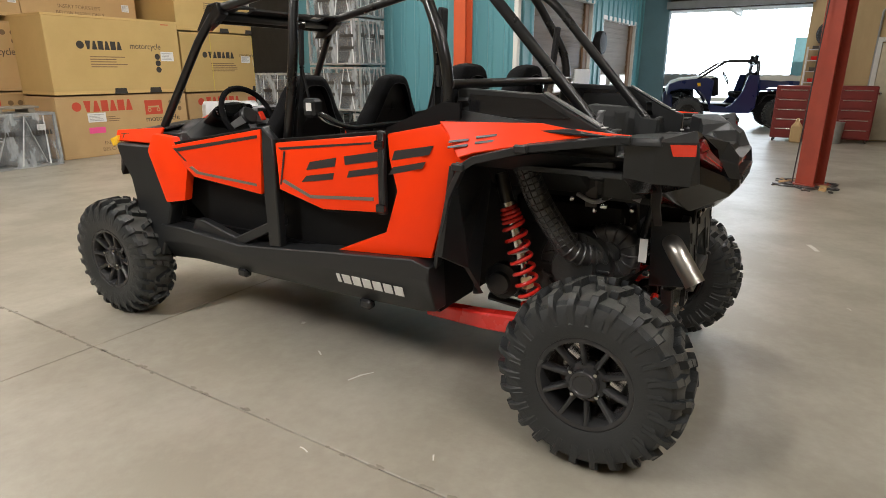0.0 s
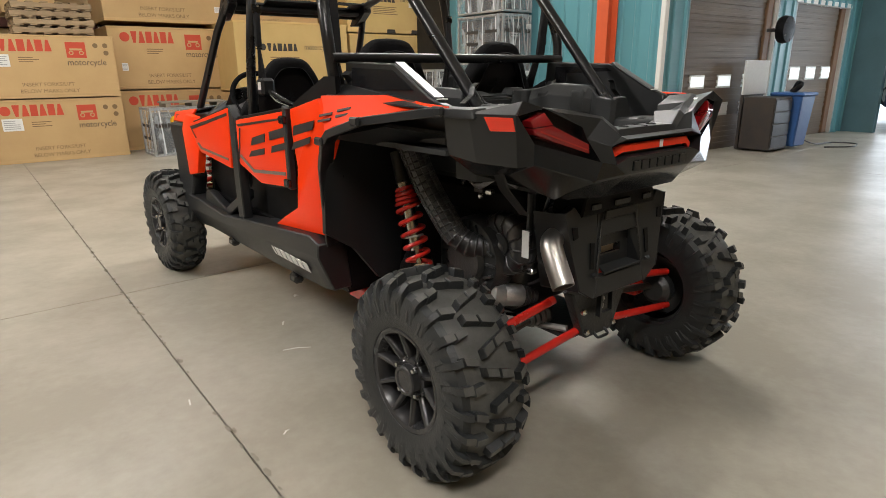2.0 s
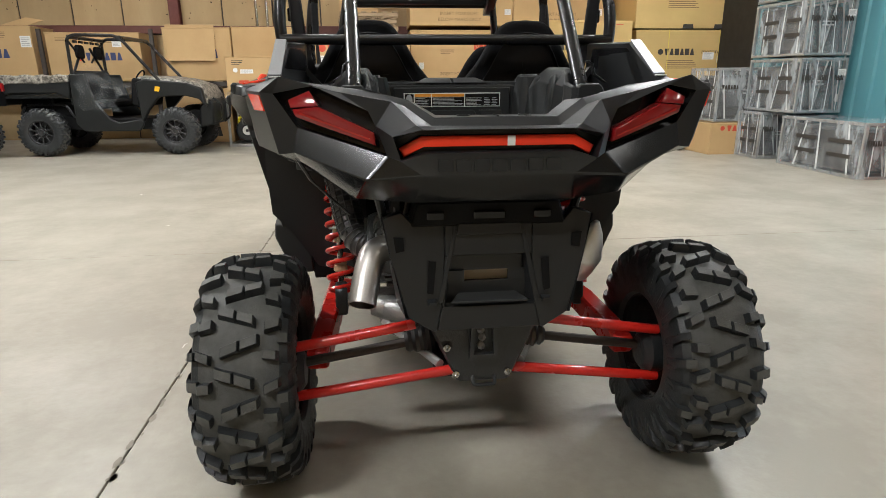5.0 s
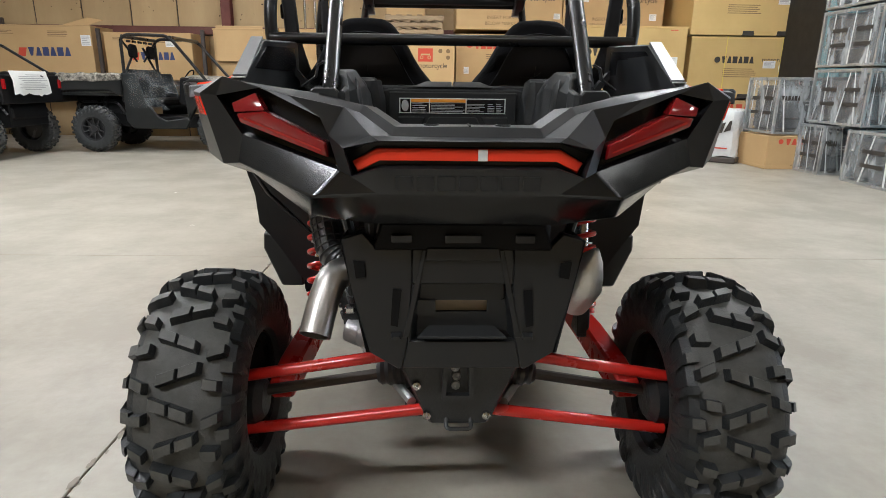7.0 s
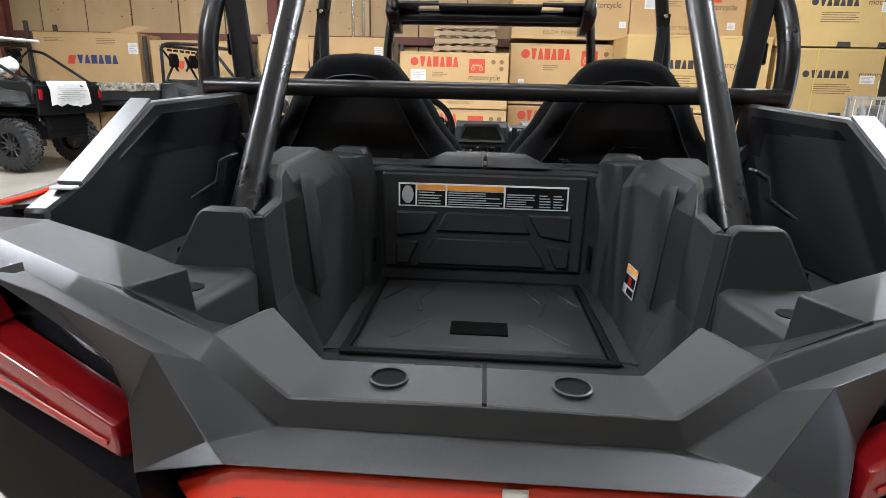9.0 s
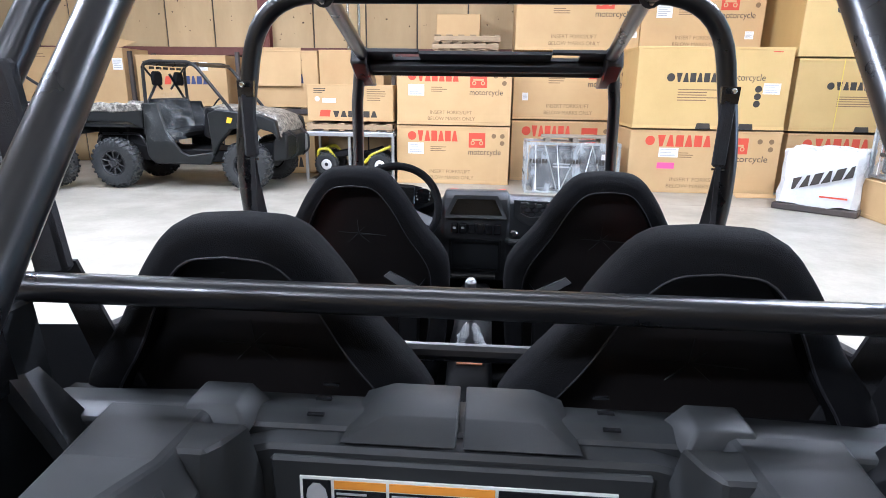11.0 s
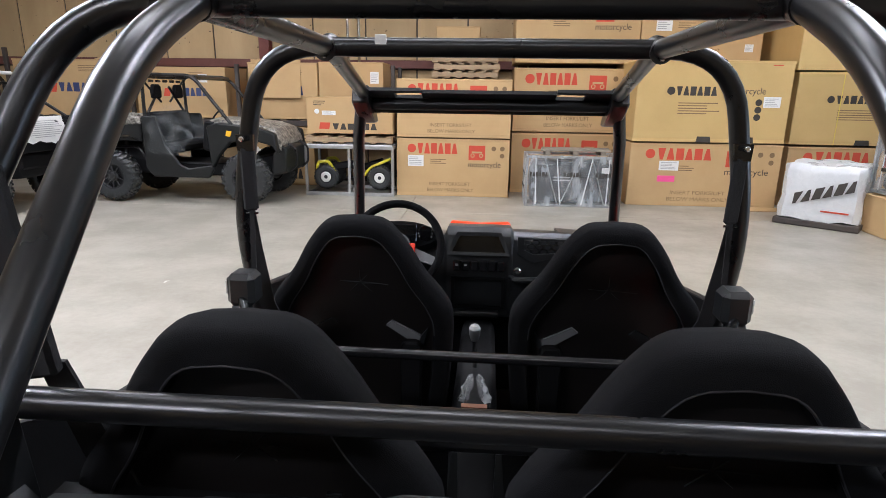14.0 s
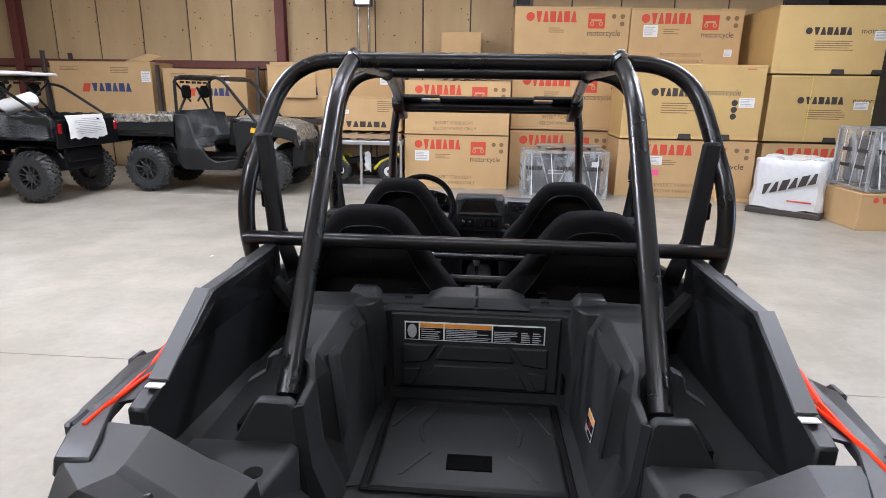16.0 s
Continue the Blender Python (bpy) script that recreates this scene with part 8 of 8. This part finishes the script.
    P(Shape().prism([(1.46, 0.85), (1.60, 0.80), (1.70, 1.28), (1.52, 1.30)], -0.58, 0.58, "y"), "dash", SEAT_SHELL, bevel=0.03)
    wm = pose(1.32, 0.34, 1.28, 0, -62, 0)
    P(Shape().tube([wm @ Vector((0.17 * math.cos(a), 0.17 * math.sin(a), 0)) for a in [i * math.pi / 12 for i in range(25)]], 0.014, 8, caps=False), "steering_wheel", SEAT_CLOTH)
    if covered:
        sheet = Shape()
        n = 12
        grid = [[(0.66 + 0.75 * i / n + 0.02 * math.sin(3 * j), -0.62 + 1.24 * j / n, 1.50 - 0.50 * (i / n) ** 0.6 + 0.05 * math.sin(1.7 * i + j) * math.cos(0.9 * j)) for j in range(n + 1)] for i in range(n + 1)]
        sheet.loft(grid, closed=False, caps=False)
        P(sheet, "plastic_cover", CLEAR_BAG, "clear plastic cover over the seats", sharp=70)
        side = Shape().loft([[(0.70 + 0.05 * math.sin(2 * k), -0.765 - 0.015 * math.cos(3 * k), 1.40 - 0.09 * k), (1.0 + 0.06 * math.cos(2 * k), -0.775, 1.34 - 0.08 * k), (1.35 + 0.08 * math.sin(k), -0.765, 1.16 - 0.06 * k)] for k in range(8)], closed=False, caps=False)
        P(side, "plastic_cover", CLEAR_BAG, sharp=70)
    if roof:
        P(Shape().loft([[(x, -0.70, z), (x, 0.70, z), (x, 0.66, z + 0.05), (x, -0.66, z + 0.05)] for x, z in ((0.45, top + 0.02), (1.0, top + 0.05), (1.55, top + 0.02))]), "roof", roof, "white roof panel", bevel=0.015)
    return tagged(root, label, "utility vehicle", "parked utility vehicles")


utility_vehicle(pose(-5.97, 9.76, 0), "dark green utility vehicle with camouflage hood under clear plastic", CAMO, OLIVE, top=1.985)
u2 = utility_vehicle(pose(-7.02, 8.42, 0, 0, 0, 176), "dark utility vehicle with white roof and paper on its tailgate", OLIVE, SEAT_SHELL, False, WHITE_METAL, 1.93)
sheet = Shape()
sheet.loft([[(-6.475 + 0.02 * math.sin(2.2 * j), 7.86 + 0.09 * j, 1.36), (-6.44 + 0.012 * math.cos(3 * j), 7.86 + 0.09 * j, 1.22), (-6.435 + 0.02 * math.sin(1.3 * j), 7.86 + 0.09 * j + 0.01, 1.00 - 0.06 * (j == 7) + 0.02 * math.sin(2 * j))] for j in range(11)], closed=False, caps=False)
pp = sheet.to("paper_sheet", PAPER)
for k in range(9):
    Shape().box((-6.414, 8.30 + (0.06 if k % 3 == 0 else 0.0), 1.30 - 0.028 * k), (0.002, 0.62 if k % 4 else 0.40, 0.010)).to("print", PAPER_GREY, pp)
tagged(pp, "crumpled white paper sheet hung over a tailgate", "paper")
for i, (bx, by, bz) in enumerate(((-7.35, 8.1, 1.46), (-7.75, 8.6, 1.46), (-7.95, 8.1, 1.44))):
    b = Shape()
    rws = []
    for k in range(9):
        t = k / 8
        rr = 0.17 * math.sin(math.pi * min(max(t, 0.03), 0.97)) ** 0.6
        rws.append([(bx + rr * math.cos(a) * (1 + 0.15 * math.sin(3 * a + i)), by + rr * math.sin(a), bz - 0.15 + 0.32 * t + 0.02 * math.sin(4 * a)) for a in [j * math.pi / 8 for j in range(16)]])
    if i == 0:
        b.tube([(bx - 0.24, by - 0.05, bz - 0.02), (bx - 0.22, by - 0.05, bz), (bx + 0.18, by + 0.06, bz + 0.14), (bx + 0.20, by + 0.06, bz + 0.15)], 0.12, 18, radii=[0.09, 0.12, 0.11, 0.08])
    else:
        b.loft(rws)
    tagged(b.to("parts_bag", PAPER if i != 1 else CARTON, sharp=70), "crumpled packing bag in a cargo box", "bag", "packing bags")
for bz in range(1):
    cov = Shape().loft([[(-7.52 + 0.10 * i, 7.70 - 0.02 * math.sin(i), 1.40), (-7.52 + 0.10 * i, 7.665 + 0.015 * math.cos(2 * i), 1.22), (-7.50 + 0.10 * i, 7.66, 1.02 + 0.03 * math.sin(1.5 * i))] for i in range(10)], closed=False, caps=False)
    tagged(cov.to("plastic_wrap", CLEAR_BAG, sharp=70), "loose clear plastic on a cargo box side", "plastic wrap")

# small quad in an open steel frame
fr = empty("quad_crate", pose(-2.38, 10.58, 0))
for sx in (-0.76, 0.0, 0.76):
    for sy in ((-0.42, 0.42) if sx else (-0.42,)):
        Shape().box((sx, sy, 0.43), (0.045, 0.045, 0.86), 0.004).to("upright", GALV, fr)
for z in (0.03, 0.84):
    for sy in (-0.42, 0.42):
        Shape().box((0, sy, z), (1.56, 0.05, 0.06), 0.004).to("rail", GALV, fr)
    for sx in (-0.76, 0.76):
        Shape().box((sx, 0, z), (0.045, 0.80, 0.05), 0.004).to("rail", GALV, fr)
Shape().box((0, 0, 0.875), (1.50, 0.84, 0.02), 0.003).to("wrapped_deck", WRAP_WHITE, fr)
tagged(fr, "open grey steel shipping frame holding a small quad", "crate")
quad = empty("small_quad", pose(-2.38, 10.62, 0.06))
for sx in (-0.46, 0.50):
    for sy in (-0.26, 0.26):
        hub = link("wheel", FRONT_SET[1], quad, pose(sx, sy, 0.24, 0, 0, 90 if sy > 0 else -90) @ Matrix.Scale(0.62, 4))
        link("tyre", FRONT_SET[0], hub, Matrix())
        Shape().lathe([(0.15, 0.10), (0.12, 0.115), (0.05, 0.09), (0.0, 0.10)], pose(0, 0, 0, 0, 90, 0), 20).to("wheel_disc", WHITE_METAL, hub)
Shape().tube(fillet([(-0.62, -0.28, 0.38), (-0.60, -0.28, 0.50), (-0.42, -0.28, 0.52), (-0.30, -0.28, 0.34)], 0.06), 0.028, 8).to("fender", YELLOW, quad)
Shape().tube(fillet([(0.22, -0.28, 0.28), (0.34, -0.28, 0.42), (0.70, -0.28, 0.58)], 0.06), 0.026, 8).to("fender", YELLOW, quad)
Shape().tube(fillet([(-0.62, 0.28, 0.38), (-0.60, 0.28, 0.50), (-0.42, 0.28, 0.52), (-0.30, 0.28, 0.34)], 0.06), 0.028, 8).to("fender", YELLOW, quad)
Shape().loft([[(x, -w, z - 0.12), (x, -w * 0.8, z), (x, w * 0.8, z), (x, w, z - 0.12)] for x, z, w in ((-0.5, 0.42, 0.12), (-0.1, 0.50, 0.14), (0.2, 0.46, 0.10), (0.5, 0.56, 0.13))]).to("body", SEAT_SHELL, quad, bevel=0.02)
Shape().loft([[(0.05 + 0.03 * math.sin(3 * k), -0.36, 0.60 - 0.06 * k), (0.12 + 0.05 * (k % 2), -0.34, 0.62 - 0.06 * k), (0.17, -0.36, 0.58 - 0.06 * k)] for k in range(7)], closed=False, caps=False).to("packing_bag", WRAP_WHITE, quad, sharp=70)
tagged(quad, "small yellow and black quad with white wheel discs in a frame", "quad bike")

# floodlights on chrome masts
for lx, lens in ((-2.68, LAMP_GLOW), (0.62, GLOSS_BLACK)):
    mast = empty("light_mast", pose(lx, 12.05, 0))
    for dx in (-0.11, 0.11):
        Shape().tube([(dx, 0, 0), (dx, 0, 3.50)], 0.030, 12).to("mast_pole", CHROME, mast)
    Shape().box((0, -0.02, 3.58), (0.40, 0.16, 0.20), 0.02).to("lamp_housing", DARK_STEEL, mast)
    Shape().box((0, -0.105, 3.58), (0.26, 0.012, 0.11), 0.003).to("lamp_lens", lens, mast)
    Shape().box((0, 0, 0.03), (0.50, 0.30, 0.06), 0.01).to("foot", DARK_STEEL, mast)
    tagged(mast, "chrome twin-pole mast with a lit floodlight" if lens is LAMP_GLOW else "chrome twin-pole mast with an unlit floodlight", "floodlight", "light masts")

# ---- the bay by the doors ----
bin_ = empty("waste_bin", site(3.02, -0.62))
Shape().loft([[(sx * w, sy * w, z) for sx, sy in ((-1, -1), (1, -1), (1, 1), (-1, 1))] for z, w in ((0.05, 0.20), (0.90, 0.25))]).to("bin_body", BLUE_PLASTIC, bin_, bevel=0.02)
Shape().box((0, 0, 0.92), (0.56, 0.56, 0.06), 0.02).to("bin_rim", BLUE_PLASTIC, bin_)
for sx in (-0.15, 0.15):
    Shape().lathe([(0.05, -0.02), (0.05, 0.02)], pose(sx, 0.18, 0.05, 0, 90, 0), 12).to("bin_wheel", DARK_STEEL, bin_)
Shape().tube(fillet([(-0.1, 0, 0.95), (0.0, -0.1, 1.08), (0.2, 0.05, 1.10), (0.22, 0.1, 0.96)], 0.08), 0.05, 8).to("rubbish", SEAT_SHELL, bin_)
tagged(bin_, "blue plastic wheeled bin stuffed with dark rubbish", "bin")
cab = empty("tool_chest", site(2.42, -0.48))
Shape().box((0, 0, 0.46), (0.60, 0.52, 0.86), 0.015).to("chest_body", DARK_STEEL, cab)
for k in range(4):
    Shape().box((0, -0.265, 0.16 + 0.2 * k), (0.56, 0.02, 0.18), 0.006).to("drawer", surface("charcoal_drawer", (0.05, 0.055, 0.06), 0.4), cab)
tagged(cab, "dark steel tool chest by the doors", "tool chest")
wb = empty("white_board", site(2.55, -0.16, 0.92))
Shape().box((0, 0, 0.28), (0.80, 0.03, 0.56), 0.006).to("board", PAPER, wb)
Shape().box((0, 0.02, -0.44), (0.70, 0.05, 0.94), 0.006).to("stand", DARK_STEEL, wb)
tagged(wb, "white board on a dark stand", "board")
fan = empty("wall_fan", site(3.02, -0.30, 1.98))
Shape().lathe([(0.21, -0.06), (0.23, 0.0), (0.21, 0.08), (0.10, 0.10), (0, 0.10)], pose(0, 0, 0, 90, 0, 0), 24).to("fan_shroud", SEAT_SHELL, fan)
for k in range(5):
    Shape().tube([(0, -0.09, 0), (0.2 * math.cos(1.25 * k), -0.085, 0.2 * math.sin(1.25 * k))], 0.008, 6).to("guard_bar", DARK_STEEL, fan)
Shape().box((0, 0.18, 0), (0.06, 0.22, 0.06), 0.01).to("wall_arm", DARK_STEEL, fan)
tagged(fan, "black wall fan between two doors", "fan")
cable = Shape().tube(fillet([(9.9, 2.55, 0.012), (10.3, 2.2, 0.012), (10.9, 2.35, 0.012), (10.8, 2.75, 0.012), (10.1, 2.8, 0.012), (9.8, 3.05, 0.2)], 0.2), 0.012, 6)
tagged(cable.to("hose_coil", HOSE), "black hose lying on the concrete by a bin", "hose")

# ---- right-hand end wall: tools, rack, door ----
CABINET_RED = surface("dark_red_enamel", (0.22, 0.02, 0.014), 0.4, 0, (0.16, 0.015, 0.012), 3, 0.6, 40, 0.3, 0.05)
red_cab = empty("red_tool_cabinet", site(5.95, -3.62, 0, -90))
Shape().box((0, 0, 0.62), (0.66, 0.44, 1.08), 0.015).to("cabinet_body", CABINET_RED, red_cab)
for k in range(5):
    Shape().box((0, -0.225, 0.20 + 0.2 * k), (0.60, 0.02, 0.18), 0.005).to("drawer", CABINET_RED, red_cab)
    Shape().box((0, -0.24, 0.27 + 0.2 * k), (0.5, 0.014, 0.018), 0.004).to("drawer_pull", CHROME, red_cab)
for sx in (-0.27, 0.27):
    for sy in (-0.16, 0.16):
        Shape().lathe([(0.04, -0.015), (0.04, 0.015)], pose(sx, sy, 0.04, 0, 90, 0), 12).to("castor", DARK_STEEL, red_cab)
tagged(red_cab, "red rolling tool cabinet with drawers", "tool cabinet", "red cabinets")
copy_thing(red_cab, site(6.3, -4.75, 0, -90))
jug = empty("fuel_can", site(5.75, -3.78))
Shape().loft([[(sx * w, sy * w * 0.7, z) for sx, sy in ((-1, -1), (1, -1), (1, 1), (-1, 1))] for z, w in ((0.0, 0.15), (0.34, 0.15), (0.42, 0.06), (0.50, 0.05))]).to("can_body", CARTON, jug, bevel=0.02)
tagged(jug, "tan plastic can on the floor by a cabinet", "can")
rk2 = empty("parts_rack", site(6.72, -4.02, 0, -90))
for sx in (-0.34, 0.34):
    Shape().box((sx, 0, 0.98), (0.035, 0.05, 1.96), 0.004).to("rack_post", WHITE_METAL, rk2)
for k in range(6):
    Shape().box((0, 0, 0.75 + 0.23 * k), (0.64, 0.16, 0.02), 0.003).to("rack_shelf", WHITE_METAL, rk2)
    for j in range(3):
        Shape().box((-0.2 + 0.2 * j, 0.02, 0.80 + 0.23 * k if k < 5 else 1.94), (0.12, 0.10, 0.08), 0.008).to("bottle", DARK_STEEL if (j + k) % 2 else RED_PAINT, rk2)
tagged(rk2, "narrow white rack of bottles against the boarded wall", "rack")
ty = link("spare_tyre", FRONT_SET[0], None, site(6.74, -4.05, 2.22, 0) @ Matrix.Scale(0.75, 4))
tagged(ty, "small black tyre hung on the boarded wall", "tyre")
dr = empty("service_door", site(6.86, -5.55, 0, -90))
Shape().box((0, 0, 1.02), (1.1, 0.05, 1.98), 0.008).to("door_leaf", surface("cream_door_paint", (0.62, 0.55, 0.40), 0.5), dr)
for sx in (-0.60, 0.60):
    Shape().box((sx, 0, 1.04), (0.09, 0.09, 2.08), 0.008).to("door_jamb", WHITE_METAL, dr)
Shape().box((0, 0, 2.08), (1.29, 0.09, 0.09), 0.008).to("door_head", WHITE_METAL, dr)
Shape().lathe([(0.02, 0), (0.03, 0.03), (0.03, 0.05), (0, 0.06)], pose(-0.42, -0.03, 1.0, 90, 0, 0), 12).to("door_knob", CHROME, dr)
tagged(dr, "closed cream-painted service door in a white frame", "door")
for k, (bx, by, c) in enumerate(((5.9, -4.45, GALV), (6.1, -4.1, GALV))):
    b = Shape().lathe([(0.14, 0), (0.17, 0.42), (0.175, 0.44), (0.165, 0.44), (0.13, 0.02)], site(bx, by), 18)
    tagged(b.to("metal_bucket", c), "grey metal bucket on the floor", "bucket", "buckets")
# conduit and shelf boards on the boarded wall
cond = Shape().tube(fillet([(6.85, -4.9, 0.4), (6.85, -4.9, 2.7), (6.85, -6.5, 2.7)], 0.1), 0.02, 8).moved(site(0, 0))
tagged(cond.to("conduit", GALV), "grey conduit run along the boarded wall", "conduit")

# rubble and cables round the red column
rnd = random.Random(7)
for k in range(16):
    a, d = rnd.uniform(0, 6.28), rnd.uniform(0.18, 0.55)
    s = rnd.uniform(0.03, 0.09)
    mt = rnd.choice((DARK_STEEL, PALLET_WOOD, SCRAP_WHITE, CARTON))
    ob = Shape().box((0, 0, s * 0.2), (s * rnd.uniform(1, 3), s, s * 0.4), 0.004).moved(pose(6.40 + d * math.cos(a), -0.60 + d * math.sin(a), 0.001, 0, 0, rnd.uniform(0, 180))).to("floor_scrap", mt)
    tagged(ob, "small piece of rubble by the column", "scrap", "scraps by the column")
for k in range(3):
    pts = [(6.40 + 0.5 * math.cos(2.1 * j + k) * (0.6 + 0.1 * j), -0.60 + 0.45 * math.sin(2.1 * j + k), 0.010) for j in range(7)]
    tagged(Shape().tube(fillet(pts, 0.15), 0.009, 6).to("cable", HOSE), "black cable tangled on the floor by a column", "cable", "cables by the column")
tagged(Shape().tube([(6.28, -0.42, 0.02), (6.26, -0.46, 1.6), (6.3, -0.5, 3.2)], 0.008, 6).to("cable", HOSE), "black cable running up the red column", "cable", "cables by the column")
# paper scraps and slivers on the floor
for x, y, w, d, turn in ((3.06, -0.69, 0.20, 0.035, 20), (-0.70, 1.20, 0.14, 0.008, -25), (-0.38, 1.90, 0.03, 0.02, 10), (-0.62, 1.55, 0.05, 0.008, 60), (-1.28, 1.02, 0.05, 0.006, 80), (-2.2, 3.6, 0.04, 0.012, 0), (1.6, -0.9, 0.03, 0.01, 40), (-1.05, 0.55, 0.035, 0.006, 30), (2.2, 4.4, 0.05, 0.02, 15), (-3.0, 5.2, 0.06, 0.02, 70)):
    s = Shape().loft([[(-w / 2, -d / 2, 0.001), (0, -d / 2, 0.006), (w / 2, -d / 2, 0.002)], [(-w / 2, d / 2, 0.001), (0, d / 2 * 1.3, 0.007), (w / 2, d / 2, 0.001)]], closed=False, caps=False)
    s.loft([[(-w / 2, -d / 2, 0.002), (0, -d / 2, 0.007), (w / 2, -d / 2, 0.003)], [(-w / 2, d / 2, 0.002), (0, d / 2 * 1.3, 0.008), (w / 2, d / 2, 0.002)]], closed=False, caps=False)
    tagged(s.moved(pose(x, y, 0, 0, 0, turn)).to("paper_scrap", SCRAP_WHITE), "small torn white paper scrap on the concrete", "scrap", "paper scraps")
# chipped patches along the long floor joint
chip = Shape()
for k in range(110):
    y = rnd.uniform(-2.0, 8.6)
    x, r = -1.215 + rnd.uniform(-0.012, 0.012), rnd.uniform(0.004, 0.014)
    chip.slab([(x + r * rnd.uniform(0.6, 1.3) * math.cos(a), y + 2.2 * r * rnd.uniform(0.5, 1.4) * math.sin(a), 0.0006) for a in [j * math.pi / 3 for j in range(6)]], 0.0004)
tagged(chip.to("joint_chips", surface("chipped_concrete", (0.27, 0.245, 0.20), 0.9)), "chipped edges along the long floor joint", "chips", kind="stuff")

# ---- the sunlit yard ----
NAVY = surface("navy_painted_plastic", (0.010, 0.022, 0.10), 0.30, 0, (0.008, 0.016, 0.075), 4, 0.5, 60, 0.2, 0.0, coat=0.4)
utility_vehicle(pose(15.3, 0.35, 0, 0, 0, 104), "navy and white side-by-side parked in the sunlit yard", WHITE_METAL, NAVY, False, top=1.70)
utility_vehicle(pose(18.2, 3.3, 0, 0, 0, 100), "pale utility vehicle parked in the sunlit yard", WHITE_METAL, WHITE_METAL, False, top=1.75)
# surface conduit with a small box on the teal wall
cd = Shape().tube([(6.475, 6.50, 0.98), (6.475, 6.50, 4.2)], 0.012, 8)
cond = cd.to("wall_conduit", WHITE_METAL)
Shape().box((6.465, 6.50, 0.95), (0.05, 0.075, 0.11), 0.006).to("junction_box", WHITE_METAL, cond)
tagged(cond, "white conduit with a small junction box on the teal wall", "conduit")

# weathered boards lying on the low crate
bd = Shape()
for k in range(3):
    bd.box((1.42 + 0.02 * k, 9.80 + 0.16 * k, 0.90), (1.10, 0.13, 0.03), 0.004)
for x in (0.98, 1.42, 1.86):
    bd.box((x, 9.96, 0.852), (0.09, 0.44, 0.064), 0.004)
tagged(bd.to("wooden_board", surface("grey_weathered_boards", (0.30, 0.26, 0.20), 0.8, 0, (0.20, 0.17, 0.13), 5, 0.8, 40, 0.4, 0.3, 40, stretch=(0.2, 1, 1))), "grey weathered wooden boards lying on a wrapped crate", "board")
